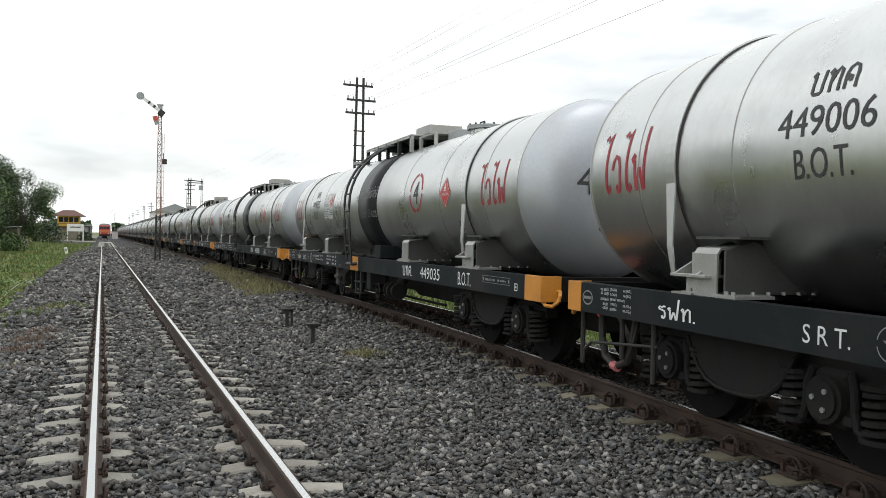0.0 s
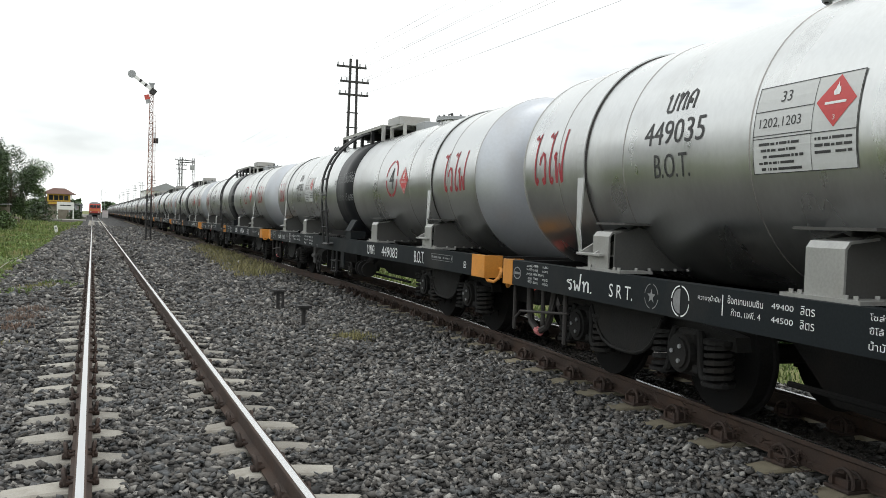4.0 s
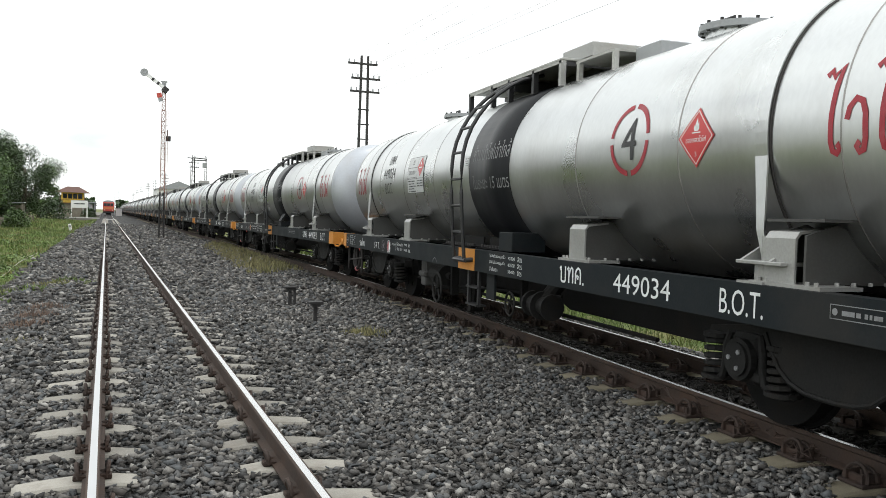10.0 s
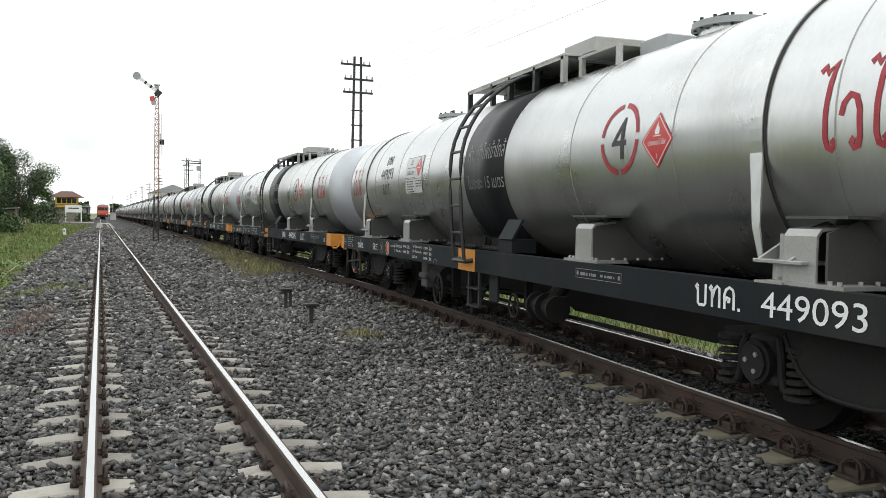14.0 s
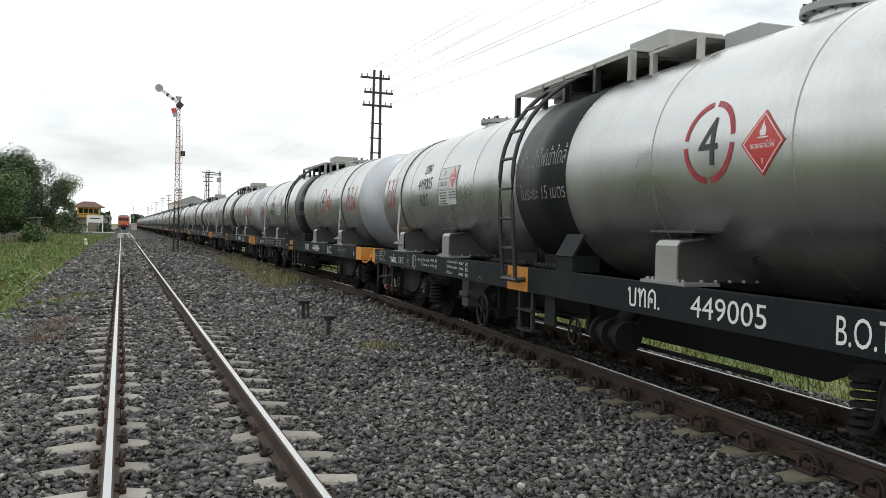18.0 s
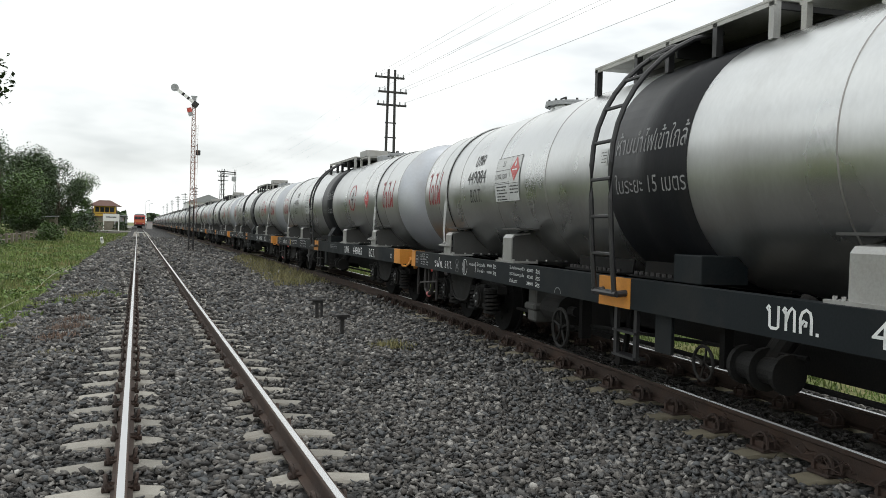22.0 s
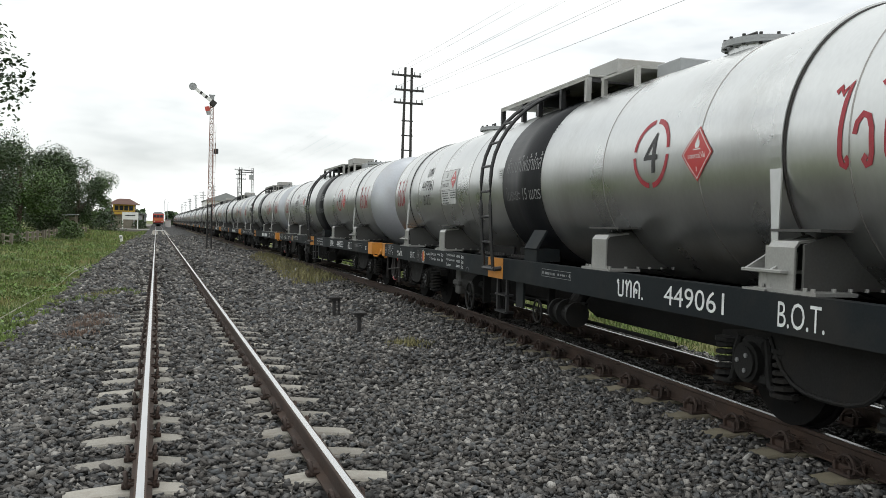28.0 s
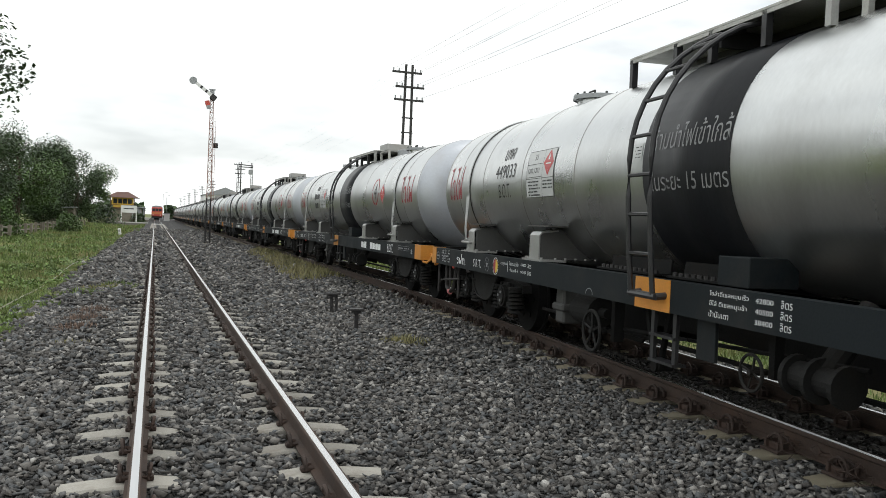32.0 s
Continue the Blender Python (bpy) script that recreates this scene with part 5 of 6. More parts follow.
# rear ends of the stencils: class letters, number, owner's letters, maker's plate; and whether the second table stands ahead of the ladder
MARKS = [(-2.98, -3.79, -5.46, -6.22, False), (-3.07, -3.9, -5.37, -6.15, False), (-2.81, -3.64, -5.21, -5.9, False), (-2.75, -3.72, -5.08, -6.03, True), (-4.65, -5.31, -6.48, -2.94, False), (-2.51, -3.38, -4.75, -5.82, False), (-2.18, -3.04, -4.7, -5.67, False), (-3.29, -4.09, -5.47, -1.71, False), (-3.45, -4.25, -5.62, -1.72, False), (-2.96, -3.84, -5.2, -5.94, True)]
TABLE_3 = merge(*[(*flat_shape(b, ww * 0.91, hh * 0.92), (2.64 - u) * 0.91, (z - 1.065) * 0.92 + 1.085) for b, u, z, ww, hh in [("โซล่าดีเซลหมุนเร็ว", 2.64, 1.12, 0.50, 0.05), ("42800", 2.06, 1.125, 0.20, 0.036), ("ลิตร", 1.78, 1.115, 0.12, 0.055), ("ขี้โล้ ดีเซลหมุนช้า", 2.64, 1.045, 0.48, 0.05), ("40500", 2.06, 1.05, 0.20, 0.036), ("ลิตร", 1.78, 1.04, 0.12, 0.055), ("น้ำมันเตา", 2.64, 0.97, 0.26, 0.05), ("38400", 2.06, 0.975, 0.20, 0.036), ("ลิตร", 1.78, 0.965, 0.12, 0.055)]])


# how far the rear stencils stand from their usual place; places of ring, diamond and flank number
SHIFTS = [(-0.83, -3.25, -4.25, 4.62), (-0.1, -3.06, -4.34, 4.75), (0.03, -3.45, -4.07, 4.34), (-0.54, -3.56, -4.49, 4.67), (-0.52, -3.29, -3.86, 4.7), (0.05, -3.25, -3.85, 4.6), (0.08, -3.29, -3.86, 4.67), (0.2, -3.14, -4.44, 4.7), (-0.45, -3.63, -4.35, 4.53), (-0.2, -3.19, -3.73, 4.52)]


LADDER_SHIFT = [0.0, 0.09, 0.0, -0.06, 0.0, 0.0, 0.0, 0.22, 0.0, 0.0]
PLACARD_SHIFT = [0.0, 0.13, -0.05, -0.22, -0.2, 0.12, 0.16, -0.53, -0.15, 0.0]
TANK_SHIFT = [0.0, 0.0, -0.20, -0.15, 0.05, -0.02, -0.05, -0.13, -0.26, 0.0]
ON_TANK = ("tank_shell", "middle_band", "front_head", "rear_head", "weld_seam", "end_rim", "tank_strap", "strap_lining", "flammable_word", "head_number", "test_lettering", "band_warning", "manhole", "small_plate", "small_plate_print")


def number_wagon(w, i):
    """What sets one wagon apart: its number, middle plate, tool box and round mark."""
    if i < len(NUMBERS):
        n = NUMBERS[i]
        side = flat_shape(n, 0.80, 0.15)
        flank = [(thai("บทค", 0.38, 0.17), 0.20, 0.24), (flat_shape(n, 0.77, 0.18), 0, 0), (flat_shape("B.O.T.", 0.46, 0.18), 0.15, -0.25)]
        head = flat_shape(n, 1.36, 0.31)
        cut = thai("บทค", 0.47, 0.155, True)
    else:
        side, head, cut = bars(0.92, 0.14, 6, i), bars(0.95, 0.22, 6, i), bars(0.5, 0.14, 3, i)
        flank = [(bars(0.40, 0.15, 3, i), 0.22, 0.26), (bars(0.83, 0.17, 6, i), 0, 0), (bars(0.50, 0.17, 3, i), 0.16, -0.27)]
    cut_u, num_u, bot_u, maker_u, table_here = MARKS[i] if i < len(MARKS) else MARKS[1]
    on_sole("sole_number", side, num_u, 1.01, STENCIL_WHITE, w)
    on_sole("sole_lettering", cut, cut_u, 1.01, STENCIL_WHITE, w)
    on_sole("sole_lettering", flat_shape("B.O.T.", 0.42, 0.16), bot_u, 1.0, STENCIL_WHITE, w)
    on_sole("maker_plate", merge((*bar(0.76, 0.005), 0, 0), (*bar(0.76, 0.005), 0, 0.075), (*bar(0.005, 0.08), 0, 0), (*bar(0.005, 0.08), 0.755, 0), (*disc(0.02, 10), 0.035, 0.04), (*disc(0.02, 10), 0.725, 0.04), (*bars(0.28, 0.030, 7, 61), 0.08, 0.024), (*bars(0.24, 0.022, 6, 62), 0.42, 0.028)), maker_u, 1.075, STENCIL_GREY, w, "thinly outlined maker's plate with worn print")
    if i != 4:
        on_sole("square_mark", merge((*bar(0.076, 0.010), -0.038, -0.038), (*bar(0.076, 0.010), -0.038, 0.028), (*bar(0.010, 0.056), -0.038, -0.028), (*bar(0.010, 0.056), 0.028, -0.028), (*disc(0.014, 10), 0, 0)), -7.06, 1.07, STENCIL_WHITE, w)
    on_sole("capacity_table", TABLE_3, -1.0 if table_here else 2.32 + 0.5 * (SHIFTS[i][0] if i < len(SHIFTS) else 0), 0, STENCIL_WHITE, w, "white stencilled table of capacities")
    back, ring_u, dia_u, flank_u = SHIFTS[i] if i < len(SHIFTS) else SHIFTS[2]
    on_sole("sole_lettering", flat_shape("S R T.", 0.35, 0.105), 4.97 + back, 1.02, STENCIL_WHITE, w)
    on_sole("star_mark", merge((*star(0.055), 0, 0), (*ring_arcs(0.085, 0.092, 0.2), 0, 0)), 4.36 + back, 1.08, STENCIL_GREY, w)
    on_sole("round_mark_ring", ring_arcs(0.098, 0.108, 0.12), 4.0 + back, 1.08, STENCIL_WHITE, w)
    data = [("ความจุน้ำมัน", 4.20, 1.085, 0.26, 0.05), ("อ๊อกเทนเบนซิน", 3.86, 1.10, 0.36, 0.055), ("49400", 3.42, 1.11, 0.20, 0.036), ("ลิตร", 3.16, 1.10, 0.12, 0.055), ("ก๊าด, เจพี. 4", 3.82, 1.015, 0.30, 0.055), ("44500", 3.42, 1.025, 0.20, 0.036), ("ลิตร", 3.16, 1.015, 0.12, 0.055)]
    on_sole("capacity_table", merge(*[(*flat_shape(b, ww * 0.91, hh * 0.92), (4.20 - u) * 0.91, (z - 1.065) * 0.92 + 1.085) for b, u, z, ww, hh in data]), 3.80 + back, 0, STENCIL_WHITE, w, "white stencilled table of capacities")
    on_sole("divider_line", bar(0.010, 0.13), 3.545 + back, 1.035, STENCIL_WHITE, w)
    v, f = ring_arcs(0.255, 0.30)
    on_tank("class_ring", (v, f), ring_u, 0.09, STENCIL_RED, w, "broken red stencilled ring")
    on_tank("class_number", merge((*flat_shape("4", 0.22, 0.34), -0.11, -0.17)), ring_u, 0.09, STENCIL_BLACK, w, "black stencilled figure", 0.0042)
    hz = on_tank("hazard_sign", diamond(0.215), dia_u, 0.03, HAZARD_RED, w, "red diamond flammable-liquid sign", 0.0045)
    on_tank("sign_border", ([(-0.195, 0), (0, -0.195), (0.195, 0), (0, 0.195), (-0.185, 0), (0, -0.185), (0.185, 0), (0, 0.185)], [(0, 1, 5, 4), (1, 2, 6, 5), (2, 3, 7, 6), (3, 0, 4, 7)]), dia_u, 0.03, STENCIL_WHITE, hz, "", 0.0065)
    on_tank("sign_flame", merge((*flame(0.10), 0, 0.045), (*bar(0.10, 0.008), -0.05, 0.03)), dia_u, 0.03, STENCIL_WHITE, hz, "", 0.0065)
    on_tank("sign_lettering", merge((*flat_shape("ของเหลวไวไฟ", 0.24, 0.045), -0.12, -0.035), (*flat_shape("3", 0.022, 0.034), -0.011, -0.135)), dia_u, 0.03, STENCIL_WHITE, hz, "", 0.0065)
    for shape, du, dz in flank:
        on_tank("flank_number", shape, flank_u - du, dz + 0.05, STENCIL_BLACK, w, "black stencilled wagon mark")
    on_head("head_number", head, -0.50, 2.06, STENCIL_BLACK, w, "large black figures")
    for ob in w.children:
        if ob.name.split(".")[0] == "placard":
            ob.location.y += PLACARD_SHIFT[i] if i < len(PLACARD_SHIFT) else 0
    # the tank sits a hand's breadth fore or aft on its frame
    for ob in w.children:
        if ob.name.split(".")[0] in ON_TANK:
            ob.location.y += TANK_SHIFT[i] if i < len(TANK_SHIFT) else 0
    step_u = LADDER_SHIFT[i] if i < len(LADDER_SHIFT) else 0.0
    for ob in w.children:
        if ob.name.split(".")[0] in ("ladder_rail", "rung", "ladder_foot_bar", "ladder_bracket", "foot_step"):
            ob.location.y += step_u
    plate = MID_PLATE[i] if i < len(MID_PLATE) else True
    if plate:
        bm = boxes((-SIDE - 0.004, -SIDE + 0.01, -0.46 + step_u, 0.10 + step_u, SOLE_LO - 0.002, SOLE_HI + 0.002))
        part("middle_plate", bm, ORANGE, w, "orange-painted plate at the ladder")
    kind = TOOLBOX[i] if i < len(TOOLBOX) else 1
    if kind == 1:
        bm = boxes((-1.02, -0.62, -1.18, -0.80, 1.206, 1.42), bevel=0.006)
        part("tool_box", bm, FRAMEPAINT, w, "dark steel tool box")
    elif kind == 2:
        bm = boxes((-1.08, -0.80, -1.24, -0.86, 1.206, 1.35))
        prism(bm, [(-1.10, 1.35), (-0.98, 1.56), (-0.96, 1.55), (-1.08, 1.34)], "y", -1.27, -0.90)
        part("placard_stand", bm, FRAMEPAINT, w, "small tilted sheet-metal stand")
    mark = ROUND_MARK[i] if i < len(ROUND_MARK) else 0
    a = on_sole("round_mark", disc(0.085, 16, math.pi / 2, math.pi * 1.5), 4.0 + back, 1.08, STENCIL_RED if mark else STENCIL_GREY, w)
    if mark:
        on_sole("round_mark", disc(0.085, 16, -math.pi / 2, math.pi / 2), 4.0 + back, 1.08, [None, STENCIL_WHITE, ORANGE, YELLOWPAINT][mark], w)


WAGONS = []


def build_train():
    first = build_wagon()
    made = [first] + [copy_thing(first, Matrix()) for _ in range(23)]
    for i, w in enumerate(made):
        number_wagon(w, i)
        WAGONS.append(w)


build_train()
SPEED = [-48.5932, -66.3854, -3.0713, -0.0744, 0.0297, -0.0329, -0.0027, -0.0393]

# small surges as the couplings draw tight: seconds, metres
NUDGE = [(0, 0.0), (0.5, 0.0), (1, 0.13), (1.5, 0.08), (2, 0.08), (2.5, 0.04), (3, 0.02), (3.5, -0.05), (5.5, 0.10), (6, 0.06), (6.5, -0.02), (8, -0.03), (9.5, -0.02), (10, -0.08), (10.5, 0.04), (11, -0.05), (11.5, -0.09), (12, -0.08), (12.5, -0.10), (13, -0.05), (13.5, -0.05), (15.5, 0.02), (16, 0.0), (16.5, 0.04), (17, 0.06), (17.5, 0.03), (18, -0.04), (18.5, 0.04), (19, 0.04), (19.5, -0.03), (20, -0.07), (20.5, -0.03), (21, -0.08), (21.5, -0.12), (22, -0.03), (23, 0.02), (24, 0.04), (24.5, 0.06), (25, -0.01), (25.5, 0.0), (26, 0.04), (28.5, 0.0), (29, -0.01), (29.5, 0.02), (30, 0.10), (30.5, -0.06), (31, 0.01), (31.5, -0.04), (32, 0.0)]


def run(t):
    """Metres along the track of the second wagon's middle at t seconds: a train that slowly gathers speed."""
    return float(np.polynomial.chebyshev.chebval((t - 16) / 16, SPEED)) + float(np.interp(t, [a for a, b in NUDGE], [b for a, b in NUDGE]))


def wagon_pose(s):
    a, b = along(s + BOGIE_F), along(s + BOGIE_R)
    d = (b - a).normalized()
    o = a - d * BOGIE_F
    return pose(o.x, o.y, LIFT, 0, 0, -math.degrees(math.atan2(d.x, d.y)))


def motions():
    for i, w in enumerate(WAGONS):
        walk(w, [(0.5 * k, wagon_pose(run(0.5 * k) + (i - 1) * PITCH)) for k in range(65)])
        if i < 10:
            for ob in w.children_recursive:
                if ob.name.split(".")[0] == "wheelset":
                    place = ob.location.copy()
                    rows = []
                    for k in range(321):
                        t = 32 * k / 320
                        turn = -math.degrees((run(t) - run(0)) / 0.425)
                        rows.append((t, pose(*place, turn, 0, 0)))
                    walk(ob, rows)

# ---- signals and trackside posts ----


def lattice(bm, x0, y0, z0, z1, w0, w1, step):
    """Four angle irons drawn in to the top, with crossed bracing."""
    def corner(k, z):
        t = (z - z0) / (z1 - z0)
        w = (w0 + (w1 - w0) * t) / 2
        sx, sy = ((-1, -1), (1, -1), (1, 1), (-1, 1))[k]
        return (x0 + sx * w, y0 + sy * w, z)
    for k in range(4):
        rod(bm, corner(k, z0), corner(k, z1), 0.02, 4)
    z, flip = z0, 0
    while z < z1 - 0.1:
        t = min(z + step, z1)
        for k in range(4):
            rod(bm, corner(k, z if flip else t), corner((k + 1) % 4, t if flip else z), 0.011, 4)
            rod(bm, corner(k, t), corner((k + 1) % 4, t), 0.010, 4)
        z, flip = t, 1 - flip


def semaphore(x, y, top, arm_label):
    s = tagged(new("semaphore_signal"), "tall red and white lattice signal mast with raised arm", "railway signal")
    s.location = (x, y, 0)
    bm = bmesh.new()
    lattice(bm, 0, 0, 2.6, top, 0.23, 0.17, 0.30)
    part("mast", bm, LATTICE, s, "lattice mast in faded red and white")
    bm = bmesh.new()
    lattice(bm, 0, 0, 0.0, 2.6, 0.30, 0.23, 0.25)
    for k in (-1, 1):
        rod(bm, (k * 0.13, 0, 0.0), (k * 0.11, 0, 2.6), 0.045, 6)
    part("mast_foot", bm, DARKIRON, s, "black-painted mast foot")
    bm = boxes((-0.3, 0.3, -0.3, 0.3, -0.2, 0.06), bevel=0.03)
    part("footing", bm, WOOD, s)
    bm = boxes((-0.12, 0.12, -0.05, 0.05, top, top + 0.55), (-0.17, 0.17, -0.06, 0.06, top + 0.55, top + 0.62))
    part("finial", bm, GREYPAINT, s)
    arm = part("signal_arm", boxes((-1.22, 0.1, -0.02, 0.0, -0.09, 0.09)), WHITEPAINT, s, arm_label)
    arm.matrix_basis = pose(0.05, -0.17, top + 0.18, 0, 36, 0)
    bm = bmesh.new()
    rod(bm, (-1.36, -0.021, 0), (-1.36, 0.001, 0), 0.21, 24)
    part("arm_disc", bm, GREYPAINT, arm)
    part("arm_stripe", boxes((-0.86, -0.74, -0.024, -0.02, -0.09, 0.09)), DARKIRON, arm)
    part("arm_stripe", boxes((-0.52, -0.40, -0.024, -0.02, -0.09, 0.09)), DARKIRON, arm)
    part("arm_pivot", boxes((-0.12, 0.2, -0.06, 0.06, -0.2, 0.12), bevel=0.02), DARKIRON, arm)
    sp = part("spectacle", boxes((-0.56, -0.30, -0.21, -0.17, 0.0, 0.26)), REDPAINT, s, "red glass of the spectacle plate")
    sp.matrix_basis = pose(0.20, 0, top - 0.22, 0, -14, 0)
    part("spectacle_lower", boxes((-0.54, -0.32, -0.21, -0.17, -0.22, 0.0)), GREYPAINT, sp)
    bm = bmesh.new()
    for k in (-1, 1):
        rod(bm, (0.19 + 0.05 * k, -0.12, 1.6), (0.19 + 0.05 * k, -0.12, top - 1.0), 0.010, 5)
    z = 1.8
    while z < top - 1.0:
        rod(bm, (0.13, -0.12, z), (0.25, -0.12, z), 0.010, 5)
        z += 0.32
    part("mast_ladder", bm, LATTICE, s)
    part("lamp_case", boxes((0.16, 0.40, -0.1, 0.12, top * 0.67, top * 0.67 + 0.28), bevel=0.02), DARKIRON, s)
    part("rod_box", boxes((0.2, 0.24, -0.1, -0.06, top * 0.67, top * 0.67 + 0.6)), DARKIRON, s)
    return s


semaphore(2.86, 49.5, 8.1, "white signal arm with black stripes, raised")


def bracket_signal():
    s = tagged(new("bracket_signal"), "grey gantry signal with a short hanging arm", "railway signal")
    s.location = (9.9, 110, 0)
    bm = bmesh.new()
    lattice(bm, 0, 0, 0, 8.2, 0.5, 0.4, 0.6)
    rod(bm, (0, 0, 8.0), (1.7, 0, 8.0), 0.06, 6)
    rod(bm, (0, 0, 8.3), (1.7, 0, 8.2), 0.06, 6)
    part("post", bm, DARKIRON, s)
    bm = bmesh.new()
    lattice(bm, 1.6, 0, 4.5, 8.6, 0.26, 0.22, 0.4)
    part("hanging_post", bm, DARKIRON, s)
    part("lamp_head", boxes((1.2, 1.75, -0.15, 0.15, 7.1, 7.7), bevel=0.04), GREYPAINT, s)


bracket_signal()


def telegraph_pole(x, y, h):
    p = tagged(new("telegraph_pole"), "twin-legged dark pole with three crossarms", "utility pole", "poles beside the line")
    p.location = (x, y, 0)
    for k in (-1, 1):
        bm = bmesh.new()
        prism(bm, [(k * 0.26 - 0.06, -0.1), (k * 0.26 + 0.06, -0.1), (k * 0.17 + 0.05, h), (k * 0.17 - 0.05, h)], "y", -0.06, 0.06)
        part("leg", bm, DARKIRON, p)
    z = 1.0
    while z < h - 2:
        part("rung", boxes((-0.3, 0.3, -0.03, 0.03, z, z + 0.06)), DARKIRON, p)
        z += 0.75
    for d, w, o in ((0.42, 0.78, -0.12), (1.16, 0.76, 0.06), (1.82, 0.78, 0.02)):
        part("crossarm", boxes((o - w, o + w, -0.10, -0.02, h - d - 0.05, h - d + 0.05)), DARKIRON, p)
        for q in (-0.92, -0.55, 0.55, 0.92):
            part("insulator", rod(bmesh.new(), (o + q * w, -0.06, h - d + 0.05), (o + q * w, -0.06, h - d + 0.20), 0.035, 6), GREYPAINT, p)
    return p


POLES = [(12.1, 41.9, 9.75), (12.3, 135, 10.2), (12.4, 205, 10.2), (12.4, 250, 10.2), (12.4, 292, 10.5), (12.4, 345, 10.5), (12.4, 400, 10.5), (12.4, 455, 10.5), (12.1, -22, 9.75)]
for px, py, ph in POLES:
    telegraph_pole(px, py, ph)


def wire(a, b, sag, r=0.0035):
    bm = bmesh.new()
    pts = []
    for i in range(15):
        t = i / 14
        p = Vector(a).lerp(Vector(b), t)
        p.z -= sag * 4 * t * (1 - t)
        pts.append(p)
    tube(bm, pts, r, 4)
    return tagged(part("overhead_wire", bm, DARKIRON, None), "thin dark wire strung between the poles", "wire", "wires along the line")


for d, o, sag in ((0.25, -0.75, 0.30), (0.25, -0.42, 0.35), (0.25, 0.60, 0.30), (0.99, -0.55, 0.30), (0.99, 0.45, 0.40), (0.99, 0.80, 0.35), (1.65, 0.72, 0.5)):
    wire((12.1 + o, 41.9, 9.75 - d), (12.1 + o, -22, 9.75 - d), sag, 0.0055)
    wire((12.1 + o, 41.9, 9.75 - d), (12.3 + o, 135, 10.2 - d), 1.2, 0.0022)


def loose_wires():
    """Thin rusty wire ends hanging in a tangle from the train's track."""
    rnd = random.Random(91)
    for k, y in enumerate((4.05, 4.35, 4.75, 5.3, 5.9)):
        bm = bmesh.new()
        for _ in range(3):
            x = track_x(y) - GAUGE / 2 - 0.12
            p = Vector((x, y, 0.20))
            pts = [p]
            for j in range(9):
                p = p + Vector((rnd.uniform(-0.06, 0.03), rnd.uniform(-0.09, 0.04), rnd.uniform(-0.045, 0.03)))
                p.z = max(p.z, 0.10)
                p.x = min(p.x, track_x(p.y) - GAUGE / 2 - 0.07)
                pts.append(p)
            tube(bm, pts, 0.0035, 4)
        tagged(part("loose_wire", bm, CLIP, None), "tangle of thin rusty wire at the rail's foot", "wire", "wire ends along the rail")


loose_wires()


def ground_post(x, y, lean):
    p = tagged(new("trackside_post"), "short black iron post with a flat cap in ballast", "post", "short posts between the tracks")
    p.matrix_basis = pose(x, y, 0, lean, 0, 8)
    part("shaft", boxes((-0.026, 0.026, -0.02, 0.02, -0.12, 0.30), bevel=0.004), DARKIRON, p)
    bm = boxes((-0.11, 0.10, -0.07, 0.07, 0.30, 0.335), bevel=0.006)
    box(bm, -0.06, 0.06, -0.05, 0.05, 0.26, 0.30)
    part("cap", bm, DARKIRON, p)
    return p


ground_post(2.82, 11.95, 0)
second = ground_post(2.97, 14.5, -2)
part("shaft", boxes((0.07, 0.11, -0.02, 0.02, -0.12, 0.30), bevel=0.004), DARKIRON, second)

# ---- grass, weeds, trees ----


def blades(name, label, zones, material, seed, height=ground_height):
    """Grass as bent two-triangle blades over zones of (x0, x1, y0, y1, number, lowest, tallest, width)."""
    rnd = random.Random(seed)
    v, f = [], []
    for x0, x1, y0, y1, n, lo, hi, wd in zones:
        for _ in range(n):
            x, y = rnd.uniform(x0, x1), rnd.uniform(y0, y1)
            thin = 0.5 + 0.5 * noise.noise((x * 0.7, y * 0.7, 4.0))
            if rnd.random() > 0.35 + 0.9 * thin:
                continue
            z = height(x, y) - 0.02
            h = rnd.uniform(lo, hi) * (0.5 + 0.7 * thin)
            a = rnd.uniform(0, 6.3)
            w = wd * rnd.uniform(0.6, 1.3)
            dx, dy = math.cos(a) * w, math.sin(a) * w
            bx, by = rnd.uniform(-0.6, 0.6) * h, rnd.uniform(-0.6, 0.6) * h
            k = len(v)
            v += [(x - dx, y - dy, z), (x + dx, y + dy, z), (x + bx * 0.4 + dx * 0.6, y + by * 0.4 + dy * 0.6, z + h * 0.65), (x + bx * 0.4 - dx * 0.6, y + by * 0.4 - dy * 0.6, z + h * 0.65), (x + bx, y + by, z + h)]
            f += [(k, k + 1, k + 2, k + 3), (k + 3, k + 2, k + 4)]
    return tagged(raw(name, v, f, material), label, "grass", kind="stuff")


blades("grass", "rough green and straw-coloured grass beside the ballast", [
    (-3.4, -1.85, 9, 30, 12000, 0.04, 0.15, 0.012), (-9, -2.9, 12, 34, 34000, 0.06, 0.20, 0.014), (-14, -2.1, 34, 75, 24000, 0.10, 0.28, 0.024),
    (-14, -1.2, 75, 130, 7000, 0.15, 0.35, 0.06), (-30, -12, 30, 120, 5000, 0.2, 0.5, 0.06)], GRASS, 21)
blades("grass_beyond", "yellowing grass on the far side of the train", [
    (7.4, 10, 3, 16, 9000, 0.06, 0.20, 0.012), (7.6, 12, 16, 60, 7000, 0.10, 0.3, 0.03)], GRASS, 22)


